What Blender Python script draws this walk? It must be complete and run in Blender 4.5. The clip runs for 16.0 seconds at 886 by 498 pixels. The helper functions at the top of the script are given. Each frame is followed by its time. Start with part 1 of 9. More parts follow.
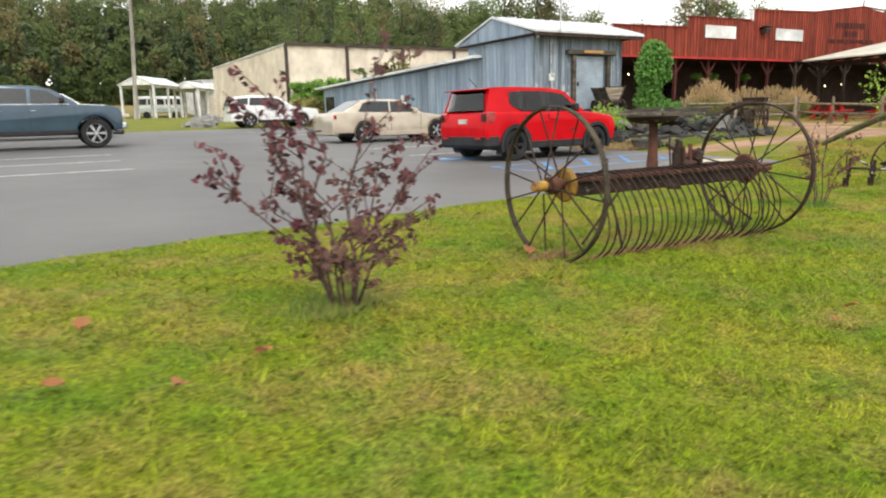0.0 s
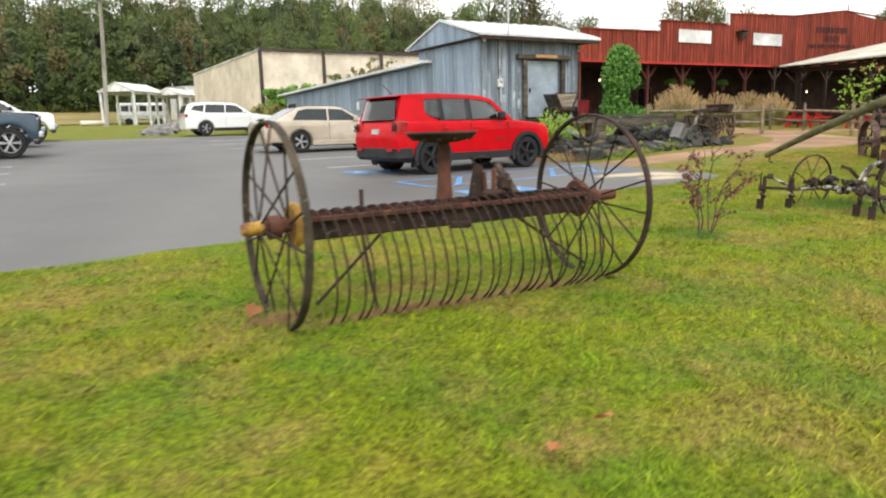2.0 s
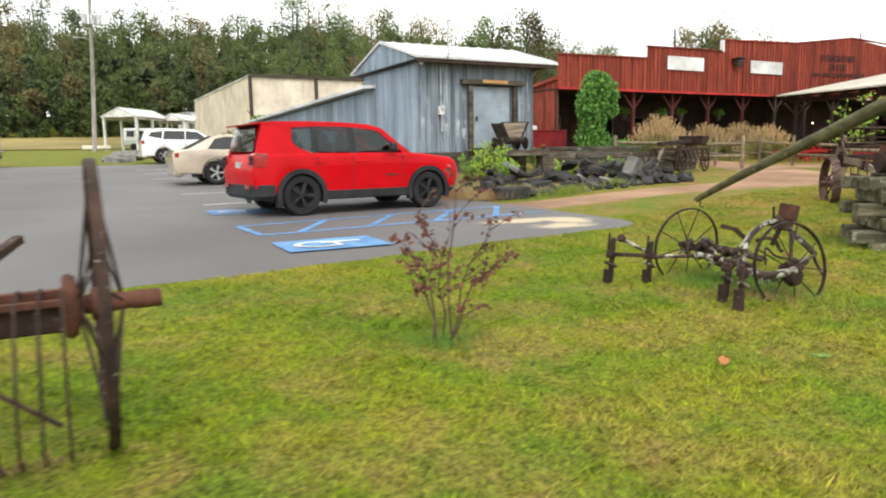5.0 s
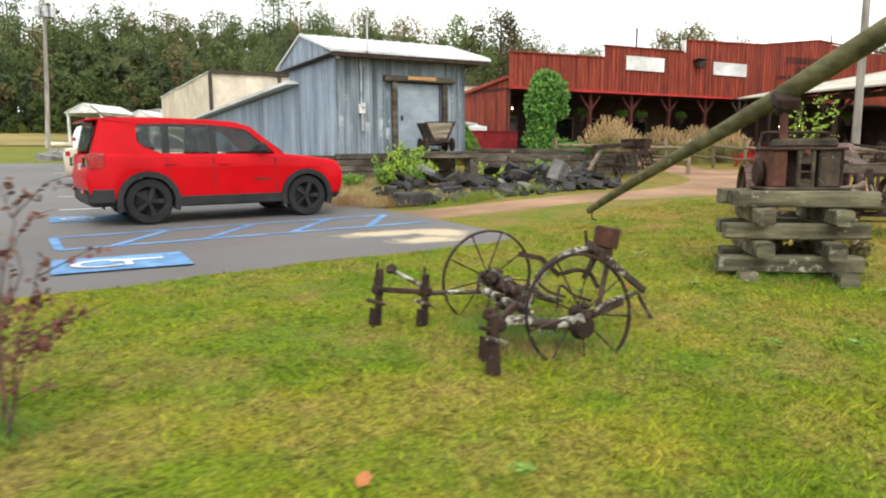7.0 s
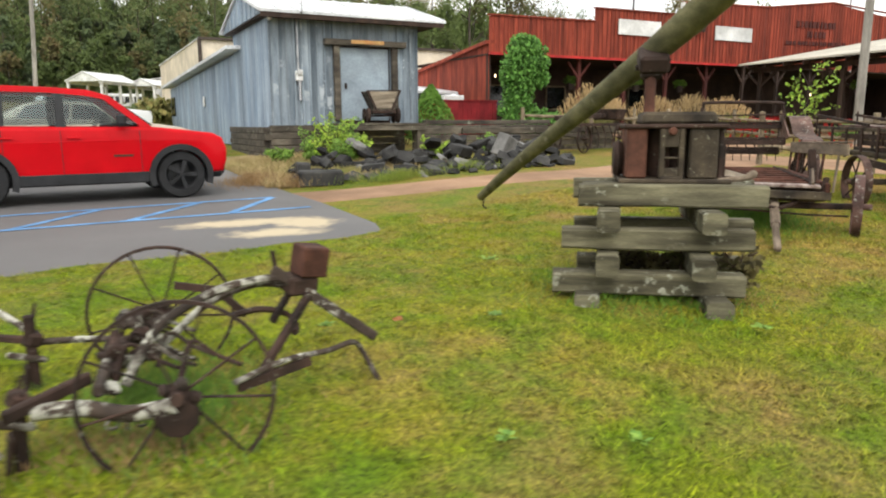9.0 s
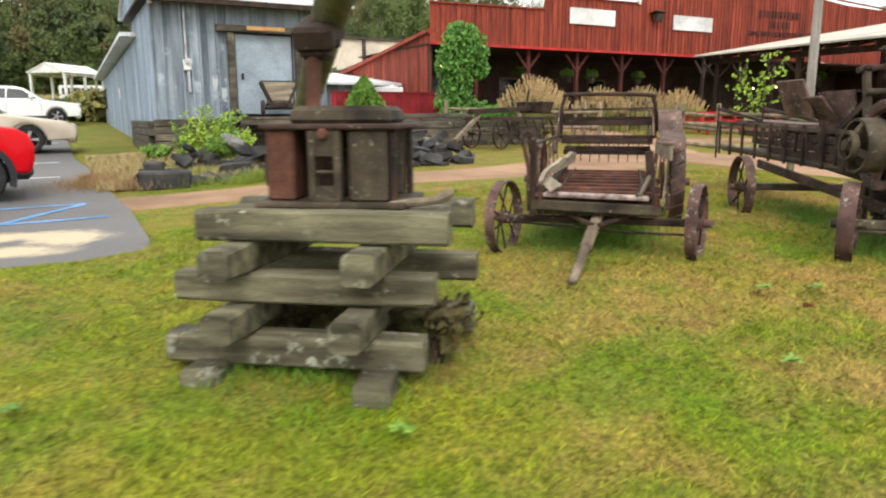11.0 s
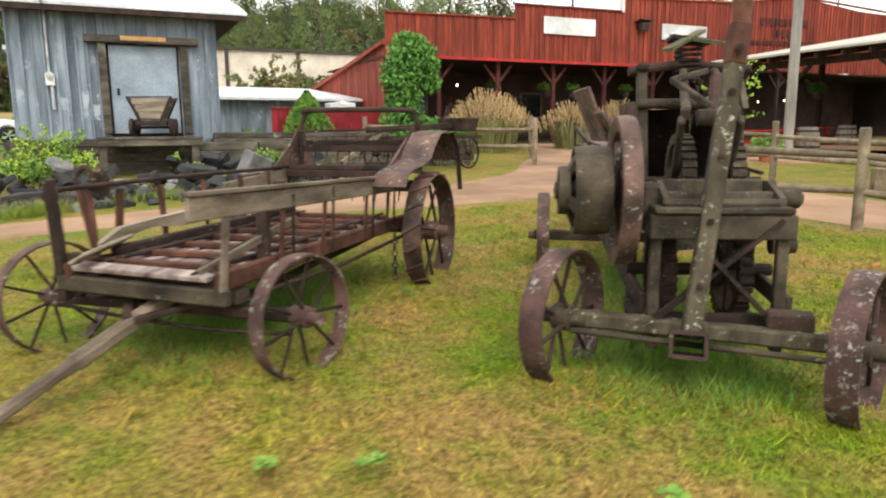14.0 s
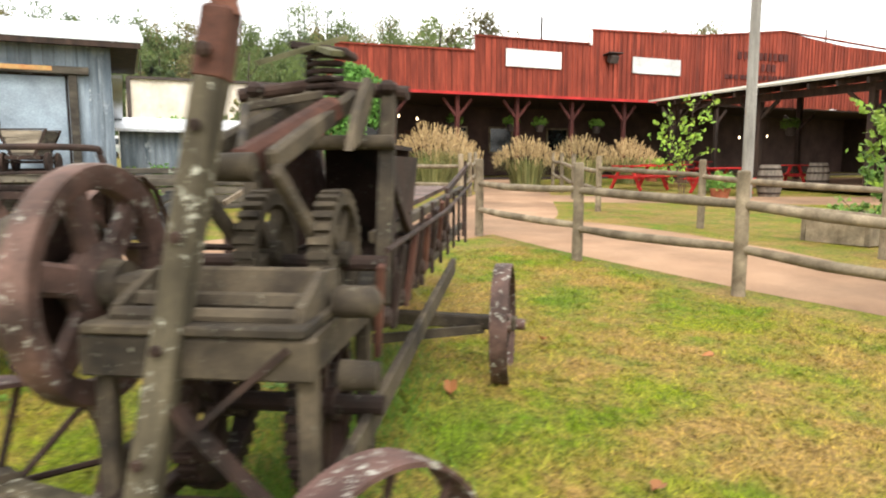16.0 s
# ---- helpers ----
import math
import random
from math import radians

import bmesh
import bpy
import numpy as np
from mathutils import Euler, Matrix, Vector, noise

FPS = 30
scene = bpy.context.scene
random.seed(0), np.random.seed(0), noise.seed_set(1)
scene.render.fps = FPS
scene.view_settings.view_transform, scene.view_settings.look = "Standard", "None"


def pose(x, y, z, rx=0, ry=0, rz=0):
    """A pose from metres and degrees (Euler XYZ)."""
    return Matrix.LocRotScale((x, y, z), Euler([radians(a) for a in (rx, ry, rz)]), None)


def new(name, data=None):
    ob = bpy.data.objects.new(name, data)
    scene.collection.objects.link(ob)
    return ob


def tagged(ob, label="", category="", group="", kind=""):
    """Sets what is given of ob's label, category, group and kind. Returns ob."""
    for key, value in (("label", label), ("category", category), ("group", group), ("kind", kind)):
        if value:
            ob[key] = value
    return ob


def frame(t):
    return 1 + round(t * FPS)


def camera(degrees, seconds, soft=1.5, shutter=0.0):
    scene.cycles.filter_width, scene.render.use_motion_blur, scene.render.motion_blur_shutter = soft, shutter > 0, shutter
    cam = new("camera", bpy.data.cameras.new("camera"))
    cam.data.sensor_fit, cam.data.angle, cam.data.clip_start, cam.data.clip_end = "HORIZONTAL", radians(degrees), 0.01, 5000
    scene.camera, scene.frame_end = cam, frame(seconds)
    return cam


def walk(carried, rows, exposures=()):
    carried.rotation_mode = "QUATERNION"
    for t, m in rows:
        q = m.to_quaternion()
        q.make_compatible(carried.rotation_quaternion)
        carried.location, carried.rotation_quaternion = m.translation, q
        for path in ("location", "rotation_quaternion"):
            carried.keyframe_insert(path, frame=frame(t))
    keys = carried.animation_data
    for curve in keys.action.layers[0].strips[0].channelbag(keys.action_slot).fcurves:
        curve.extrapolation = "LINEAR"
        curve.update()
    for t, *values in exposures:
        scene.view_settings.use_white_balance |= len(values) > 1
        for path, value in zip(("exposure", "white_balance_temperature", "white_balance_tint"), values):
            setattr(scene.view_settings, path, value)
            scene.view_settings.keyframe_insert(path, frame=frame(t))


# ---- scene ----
cam = camera(65.5, 16.0, soft=2.0, shutter=0.5)
METRES, EYE, TILT, LEAN, TURN = 19.3, 1.40, 0.0, 0.0, -30.0
ROWS = [
    (0.0, 0.0, 0.0, 0.0, -0.27, -10.69, 1.46),
    (0.5, 0.0217, 0.0184, -0.0012, -0.64, -10.74, 1.43),
    (1.0, 0.0469, 0.0352, -0.0014, -0.68, -10.84, 2.18),
    (1.5, 0.0713, 0.0509, -0.0002, 0.01, -11.11, 1.86),
    (2.0, 0.0951, 0.0713, 0.0015, -0.37, -10.21, 1.51),
    (2.5, 0.1196, 0.0885, 0.0026, 0.37, -8.61, 1.47),
    (3.0, 0.1421, 0.1097, 0.0017, 1.15, -8.25, 1.35),
    (3.5, 0.1666, 0.1295, 0.001, 1.55, -7.73, 2.01),
    (4.0, 0.1891, 0.1486, 0.001, 1.97, -8.27, 1.21),
    (4.5, 0.2112, 0.1713, 0.0032, 1.85, -8.02, 1.1),
    (7.0, 0.3281, 0.2664, 0.005, 0.65, -7.92, 0.34),
    (7.5, 0.3535, 0.2852, 0.0056, 0.93, -9.13, 0.39),
    (8.0, 0.3771, 0.3075, 0.0068, 1.79, -9.36, 0.23),
    (10.5, 0.5014, 0.4099, 0.0082, 2.48, -11.87, 0.0),
    (11.0, 0.5267, 0.4271, 0.0087, 1.44, -11.0, 0.21),
    (11.5, 0.5518, 0.4456, 0.008, 1.31, -10.72, 0.21),
    (12.0, 0.579, 0.4646, 0.0092, -0.77, -10.32, 0.06),
    (12.5, 0.6037, 0.4831, 0.0096, -0.68, -9.63, -0.46),
    (13.0, 0.6275, 0.5062, 0.0111, 0.07, -9.77, -0.21),
    (13.5, 0.6531, 0.5242, 0.0114, 1.57, -9.56, 0.39),
    (14.0, 0.6766, 0.5452, 0.0111, 4.4, -9.73, 0.46),
    (14.5, 0.7024, 0.5647, 0.0115, 4.74, -9.3, 0.71),
    (15.0, 0.7268, 0.5836, 0.0126, 5.35, -8.07, 0.07),
    (15.5, 0.7507, 0.6068, 0.0141, 5.16, -7.25, 0.15),
    (16.0, 0.7763, 0.6267, 0.0144, 5.17, -7.02, 0.12),
]
walk(cam, [(t, pose(0, 0, EYE, TILT, LEAN, TURN) @ pose(METRES * x, METRES * y, METRES * z, 90 + pitch, roll, yaw)) for t, x, y, z, yaw, pitch, roll in ROWS], [(0.0, 0.78), (4.5, 0.8), (8.0, 0.78), (10.3, 0.64), (11.1, 0.9), (12.0, 0.88), (12.7, 0.86), (13.4, 0.86), (14.0, 0.86), (14.6, 1.18), (15.2, 1.22), (16.0, 1.26)])

TAU = math.tau


# ---- small mesh kit ----
def part(name, bm, material, parent=None, label="", smooth=False):
    """Links a bmesh as one mesh object under a thing or a part."""
    me = bpy.data.meshes.new(name)
    bm.normal_update()
    bm.to_mesh(me)
    bm.free()
    if material is not None:
        me.materials.append(material)
    if smooth:
        me.polygons.foreach_set("use_smooth", [True] * len(me.polygons))
        me.set_sharp_from_angle(angle=radians(40))
    ob = new(name, me)
    if parent is not None:
        ob.parent = parent
    if label:
        ob["label"] = label
    return ob


def shared(name, me, m, parent=None):
    ob = new(name, me)
    ob.matrix_basis = m
    if parent is not None:
        ob.parent = parent
    return ob


def thing(name, m, label, category, group="", kind=""):
    """An Empty at the base of a thing, which parents its parts."""
    ob = new(name)
    ob.empty_display_size = 0.1
    ob.matrix_basis = m
    return tagged(ob, label, category, group, kind)


def B():
    return bmesh.new()


def box(bm, c, s, rot=None, bevel=0.0, taper=1.0):
    """A box about c of full sizes s; rot in degrees (x, y, z)."""
    m = Matrix.Translation(c)
    if rot:
        m = m @ pose(0, 0, 0, *rot)
    hx, hy, hz = s[0] / 2, s[1] / 2, s[2] / 2
    vs = []
    for z, k in ((-hz, 1.0), (hz, taper)):
        for x, y in ((-hx, -hy), (hx, -hy), (hx, hy), (-hx, hy)):
            vs.append(bm.verts.new(m @ Vector((x * k, y * k, z))))
    fs = [(3, 2, 1, 0), (4, 5, 6, 7), (0, 1, 5, 4), (1, 2, 6, 5), (2, 3, 7, 6), (3, 0, 4, 7)]
    faces = [bm.faces.new([vs[i] for i in f]) for f in fs]
    if bevel:
        edges = list({e for f in faces for e in f.edges})
        bmesh.ops.bevel(bm, geom=edges, offset=bevel, segments=1, affect="EDGES", profile=0.5)
    return bm


def beam(bm, a, b, w, h, up=(0, 0, 1), bevel=0.0):
    """A bar of width w and height h from a to b."""
    a, b = Vector(a), Vector(b)
    d = b - a
    n = d.normalized()
    side = n.cross(Vector(up))
    if side.length < 1e-4:
        side = Vector((1, 0, 0))
    side.normalize()
    top = side.cross(n)
    m = Matrix((side, n, top)).transposed().to_4x4()
    m.translation = (a + b) / 2
    e = m.to_euler()
    return box(bm, (a + b) / 2, (w, d.length, h), (math.degrees(e.x), math.degrees(e.y), math.degrees(e.z)), bevel)


def tube(bm, pts, r, seg=8, cap=True):
    """A round bar along points; r is one radius or one per point."""
    pts = [Vector(p) for p in pts]
    n = len(pts)
    rs = r if isinstance(r, (list, tuple)) else [r] * n
    rings = []
    ref = None
    for i, p in enumerate(pts):
        t = (pts[min(i + 1, n - 1)] - pts[max(i - 1, 0)]).normalized()
        if ref is None:
            ref = Vector((0, 0, 1)) if abs(t.z) < 0.9 else Vector((1, 0, 0))
        s = t.cross(ref).normalized()
        ref = s.cross(t).normalized()
        rings.append([bm.verts.new(p + rs[i] * (math.cos(TAU * k / seg) * s + math.sin(TAU * k / seg) * ref)) for k in range(seg)])
    for a, b in zip(rings, rings[1:]):
        for k in range(seg):
            bm.faces.new((a[k], a[(k + 1) % seg], b[(k + 1) % seg], b[k]))
    if cap:
        bm.faces.new(list(reversed(rings[0])))
        bm.faces.new(rings[-1])
    return bm


def lathe(bm, profile, m=None, seg=24, closed=False, arc=TAU):
    """Turns (radius, height) points round the z axis of m."""
    m = m or Matrix.Identity(4)
    full = abs(arc - TAU) < 1e-6
    cols = seg if full else seg + 1
    rings = []
    for r, h in profile:
        rings.append([bm.verts.new(m @ Vector((r * math.cos(arc * k / seg), r * math.sin(arc * k / seg), h))) for k in range(cols)])
    pairs = list(zip(rings, rings[1:]))
    if closed:
        pairs.append((rings[-1], rings[0]))
    for a, b in pairs:
        for k in range(seg):
            j = (k + 1) % cols
            bm.faces.new((a[k], a[j], b[j], b[k]))
    return bm


def prism(bm, poly, m, depth):
    """A polygon (x, y) in m's plane, drawn out along m's z by depth."""
    lo = [bm.verts.new(m @ Vector((x, y, 0))) for x, y in poly]
    hi = [bm.verts.new(m @ Vector((x, y, depth))) for x, y in poly]
    n = len(poly)
    bm.faces.new(list(reversed(lo)))
    bm.faces.new(hi)
    for i in range(n):
        bm.faces.new((lo[i], lo[(i + 1) % n], hi[(i + 1) % n], hi[i]))
    bmesh.ops.recalc_face_normals(bm, faces=bm.faces)
    return bm


def grid_mesh(name, xs, ys, fz, material):
    me = bpy.data.meshes.new(name)
    X, Y = np.meshgrid(xs, ys)
    Z = fz(X, Y)
    co = np.stack([X, Y, Z], -1).reshape(-1, 3)
    nx, ny = len(xs), len(ys)
    i = (np.arange(ny - 1)[:, None] * nx + np.arange(nx - 1)[None, :]).reshape(-1)
    quads = np.stack([i, i + 1, i + 1 + nx, i + nx], -1)
    me.from_pydata(co.tolist(), [], quads.tolist())
    me.polygons.foreach_set("use_smooth", [True] * len(me.polygons))
    me.materials.append(material)
    return me


def smooth_step(a, b, x):
    t = np.clip((x - a) / (b - a), 0, 1)
    return t * t * (3 - 2 * t)


def ground_z(x, y):
    """Height of the ground sheet."""
    x, y = np.asarray(x, float), np.asarray(y, float)
    d = y - 0.157 * x
    front = np.interp(x, [4, 10, 13, 18], [0.30, 0.295, 0.37, 0.40]) - (0.08 - 0.045 * smooth_step(13, 18, x)) * np.clip(3.2 - d, 0, 5)
    lot = np.interp(y, [9, 13, 21, 37, 68, 110, 150, 200, 400], [0.33, 0.41, 0.65, 1.17, 2.1, 2.6, 5.9, 12, 16])
    right = np.interp(y, [5, 8, 12, 20, 27, 40, 68, 110, 150, 200, 400], [0.42, 0.5, 0.6, 0.85, 1.05, 1.27, 2.1, 2.6, 5.9, 12, 16])
    back = lot + (right - lot) * smooth_step(13, 18, x)
    far_right = 1 - smooth_step(70, 140, x) * smooth_step(40, 120, y) * 0.5
    return (front + (back - front) * smooth_step(5, 9, y)) * far_right


def gz(x, y):
    return float(ground_z(x, y))


# ---- material kit ----
class Nodes:
    def __init__(self, name):
        self.mat = bpy.data.materials.new(name)
        self.mat.use_nodes = True
        self.t = self.mat.node_tree
        self.bsdf = self.t.nodes["Principled BSDF"]

    def add(self, kind, **kw):
        n = self.t.nodes.new(kind)
        for k, v in kw.items():
            n.inputs[k].default_value = v
        return n

    def link(self, a, b):
        self.t.links.new(a, b)

    def coords(self, stretch=(1, 1, 1), world=False, shift=True):
        m = self.add("ShaderNodeMapping")
        m.inputs["Scale"].default_value = stretch
        if world:
            self.link(self.add("ShaderNodeNewGeometry").outputs["Position"], m.inputs["Vector"])
            return m.outputs["Vector"]
        tc = self.add("ShaderNodeTexCoord")
        self.link(tc.outputs["Object"], m.inputs["Vector"])
        if shift:
            info = self.add("ShaderNodeObjectInfo")
            mul = self.t.nodes.new("ShaderNodeMath")
            mul.operation = "MULTIPLY"
            mul.inputs[1].default_value = 37.0
            self.link(info.outputs["Random"], mul.inputs[0])
            self.link(mul.outputs[0], m.inputs["Location"])
        return m.outputs["Vector"]

    def noise(self, vec, scale, detail=4.0, rough=0.55):
        n = self.add("ShaderNodeTexNoise", Scale=scale, Detail=detail, Roughness=rough)
        self.link(vec, n.inputs["Vector"])
        return n.outputs["Fac"]

    def ramp(self, fac, stops):
        n = self.t.nodes.new("ShaderNodeValToRGB")
        el = n.color_ramp.elements
        while len(el) > len(stops):
            el.remove(el[-1])
        while len(el) < len(stops):
            el.new(0.5)
        for e, (p, c) in zip(el, stops):
            e.position = p
            e.color = (*c, 1) if len(c) == 3 else c
        self.link(fac, n.inputs["Fac"])
        return n.outputs["Color"]

    def mix(self, fac, a, b, mode="MIX"):
        n = self.t.nodes.new("ShaderNodeMix")
        n.data_type, n.blend_type = "RGBA", mode
        for sock, v in ((n.inputs[0], fac), (n.inputs[6], a), (n.inputs[7], b)):
            if isinstance(v, (int, float)):
                sock.default_value = v
            elif isinstance(v, (tuple, list)):
                sock.default_value = (*v, 1)
            else:
                self.link(v, sock)
        return n.outputs[2]

    def bump(self, fac, strength, distance):
        n = self.add("ShaderNodeBump", Strength=strength, Distance=distance)
        self.link(fac, n.inputs["Height"])
        self.link(n.outputs["Normal"], self.bsdf.inputs["Normal"])


def surf(name, dark, light, scale=3.0, fine=40.0, rough=0.8, metal=0.0, bump=0.3, dist=0.004, stretch=(1, 1, 1),
         spots=None, spot_scale=9.0, spot_at=0.62, vary=0.25, coat=0.0, world=False, spec=0.3, grime=0.35):
    """A weathered surface: two tones at a large scale, grain at a fine one, spots of a third colour, a tone of its own per piece."""
    n = Nodes(name)
    vec = n.coords(stretch, world, not world)
    big = n.noise(vec, scale, 4)
    small = n.noise(vec, fine, 3, 0.65)
    col = n.ramp(big, [(0.32, dark), (0.68, light)])
    col = n.mix(0.55, col, n.ramp(small, [(0.25, (0.45, 0.45, 0.45)), (0.75, (1.25, 1.25, 1.25))]), "MULTIPLY")
    if grime:
        col = n.mix(1.0, col, n.ramp(n.noise(vec, scale * 0.45, 6, 0.65), [(0.36, (1 - grime,) * 3), (0.62, (1 + grime * 0.3,) * 3)]), "MULTIPLY")
    if vary:
        info = n.add("ShaderNodeObjectInfo")
        col = n.mix(1.0, col, n.ramp(info.outputs["Random"], [(0, (1 - vary,) * 3), (1, (1 + vary * 0.5,) * 3)]), "MULTIPLY")
    if spots:
        sp = n.noise(vec if stretch == (1, 1, 1) else n.coords((1, 1, 1), world, not world), spot_scale, 5, 0.7)
        where = n.noise(n.coords((1, 1, 1), world, not world), spot_scale * 0.22, 3, 0.6)
        col = n.mix(n.mix(1.0, n.ramp(sp, [(spot_at - 0.06, (0, 0, 0)), (spot_at + 0.01, (0.95, 0.95, 0.95))]), n.ramp(where, [(0.46, (0, 0, 0)), (0.6, (1, 1, 1))]), "MULTIPLY"), col, spots)
    n.link(col, n.bsdf.inputs["Base Color"])
    n.link(n.ramp(small, [(0.2, (max(rough - 0.12, 0.05),) * 3), (0.8, (min(rough + 0.1, 1),) * 3)]), n.bsdf.inputs["Roughness"])
    n.bsdf.inputs["Metallic"].default_value = metal
    n.bsdf.inputs["Specular IOR Level"].default_value = spec
    if coat:
        n.bsdf.inputs["Coat Weight"].default_value = coat
        n.bsdf.inputs["Coat Roughness"].default_value = 0.05
    if bump:
        n.bump(small, bump, dist)
    return n.mat


def leafy(name, a, b, c=None, rough=0.6, lift=0.5, thin=0.0):
    """Leaves: a tone of its own for every leaf, and paler or browner clumps."""
    n = Nodes(name)
    geo = n.add("ShaderNodeNewGeometry")
    vec = n.coords((1, 1, 1), True)
    col = n.ramp(geo.outputs["Random Per Island"], [(0.0, a), (1.0, b)])
    if c:
        col = n.mix(n.ramp(n.noise(vec, 0.9, 3), [(0.5, (0, 0, 0)), (0.72, (1, 1, 1))]), col, c)
    info = n.add("ShaderNodeObjectInfo")
    col = n.mix(1.0, col, n.ramp(info.outputs["Random"], [(0, (0.7, 0.7, 0.62)), (1, (1.2, 1.15, 1.05))]), "MULTIPLY")
    n.link(col, n.bsdf.inputs["Base Color"])
    n.bsdf.inputs["Roughness"].default_value = rough
    n.bsdf.inputs["Specular IOR Level"].default_value = 0.25
    up = n.t.nodes.new("ShaderNodeVectorMath")
    up.operation = "MULTIPLY_ADD"
    up.inputs[1].default_value, up.inputs[2].default_value = (1 - lift,) * 3, (0.0, 0.0, lift)
    n.link(geo.outputs["Normal"], up.inputs[0])
    n.link(up.outputs[0], n.bsdf.inputs["Normal"])
    if thin:
        through_leaf, both = n.t.nodes.new("ShaderNodeBsdfTranslucent"), n.t.nodes.new("ShaderNodeMixShader")
        out = [q for q in n.t.nodes if q.type == "OUTPUT_MATERIAL"][0]
        n.link(col, through_leaf.inputs["Color"])
        both.inputs[0].default_value = thin
        n.link(n.bsdf.outputs[0], both.inputs[1])
        n.link(through_leaf.outputs[0], both.inputs[2])
        n.link(both.outputs[0], out.inputs["Surface"])
    return n.mat


def glow(name, colour, strength):
    n = Nodes(name)
    n.bsdf.inputs["Base Color"].default_value = (*colour, 1)
    n.bsdf.inputs["Emission Color"].default_value = (*colour, 1)
    n.bsdf.inputs["Emission Strength"].default_value = strength
    return n.mat


def glass(name, tint, rough=0.02):
    """A thin tinted pane: clear, with a gloss that follows the angle."""
    n = Nodes(name)
    t = n.t
    clear, gloss, fres, mix = (t.nodes.new(k) for k in ("ShaderNodeBsdfTransparent", "ShaderNodeBsdfGlossy", "ShaderNodeFresnel", "ShaderNodeMixShader"))
    clear.inputs["Color"].default_value = (*tint, 1)
    gloss.inputs["Roughness"].default_value = rough
    fres.inputs["IOR"].default_value = 1.5
    out = [q for q in t.nodes if q.type == "OUTPUT_MATERIAL"][0]
    t.links.new(fres.outputs[0], mix.inputs[0])
    t.links.new(clear.outputs[0], mix.inputs[1])
    t.links.new(gloss.outputs[0], mix.inputs[2])
    t.links.new(mix.outputs[0], out.inputs["Surface"])
    return n.mat


def paint(name, colour, rough=0.3, coat=1.0, metal=0.0, flake=0.06):
    n = Nodes(name)
    vec = n.coords((1, 1, 1), False, False)
    dirt = n.noise(vec, 2.5, 5)
    lo = tuple(v * (1 - flake * 3) for v in colour)
    n.link(n.ramp(dirt, [(0.3, lo), (0.6, colour)]), n.bsdf.inputs["Base Color"])
    n.bsdf.inputs["Roughness"].default_value = rough
    n.bsdf.inputs["Metallic"].default_value = metal
    n.bsdf.inputs["Coat Weight"].default_value = coat
    n.bsdf.inputs["Coat Roughness"].default_value = 0.08
    n.bsdf.inputs["Specular IOR Level"].default_value = 0.06
    return n.mat

# ---- world and light: a bright overcast sky ----
SUN_EL, SUN_AZ = radians(48), radians(200)
world = bpy.data.worlds.new("overcast_sky")
scene.world = world
world.use_nodes = True
wt = world.node_tree
sky = wt.nodes.new("ShaderNodeTexSky")
sky.sky_type, sky.sun_disc = "NISHITA", False
sky.sun_elevation, sky.sun_rotation = SUN_EL, SUN_AZ
sky.air_density, sky.dust_density, sky.ozone_density = 1.0, 4.0, 1.0
grey = wt.nodes.new("ShaderNodeHueSaturation")
grey.inputs["Saturation"].default_value = 0.16
wt.links.new(sky.outputs["Color"], grey.inputs["Color"])
cloud = wt.nodes.new("ShaderNodeTexNoise")
cloud.inputs["Scale"].default_value, cloud.inputs["Detail"].default_value = 2.6, 5
flat = wt.nodes.new("ShaderNodeValToRGB")
flat.color_ramp.elements[0].position, flat.color_ramp.elements[0].color = 0.34, (5.8, 6.1, 6.3, 1)
flat.color_ramp.elements[1].position, flat.color_ramp.elements[1].color = 0.58, (8.05, 7.92, 7.5, 1)
wt.links.new(cloud.outputs["Fac"], flat.inputs["Fac"])
veil = wt.nodes.new("ShaderNodeMix")
veil.data_type = "RGBA"
veil.inputs[0].default_value = 0.8
wt.links.new(grey.outputs["Color"], veil.inputs[6])
wt.links.new(flat.outputs["Color"], veil.inputs[7])
wt.links.new(veil.outputs[2], wt.nodes["Background"].inputs["Color"])
wt.nodes["Background"].inputs["Strength"].default_value = 0.15

sun_data = bpy.data.lights.new("sun", "SUN")
sun_data.energy, sun_data.angle, sun_data.color = 0.9, radians(25), (1.0, 0.97, 0.92)
sun = new("sun", sun_data)
sun.rotation_euler = (radians(90) - SUN_EL, 0, radians(180) - SUN_AZ)

# ---- materials ----
M_ASPHALT = surf("asphalt", (0.105, 0.101, 0.100), (0.145, 0.139, 0.136), 0.35, 160, 0.72, spec=0.5, grime=0.2, bump=0.35, dist=0.004, vary=0, world=True)


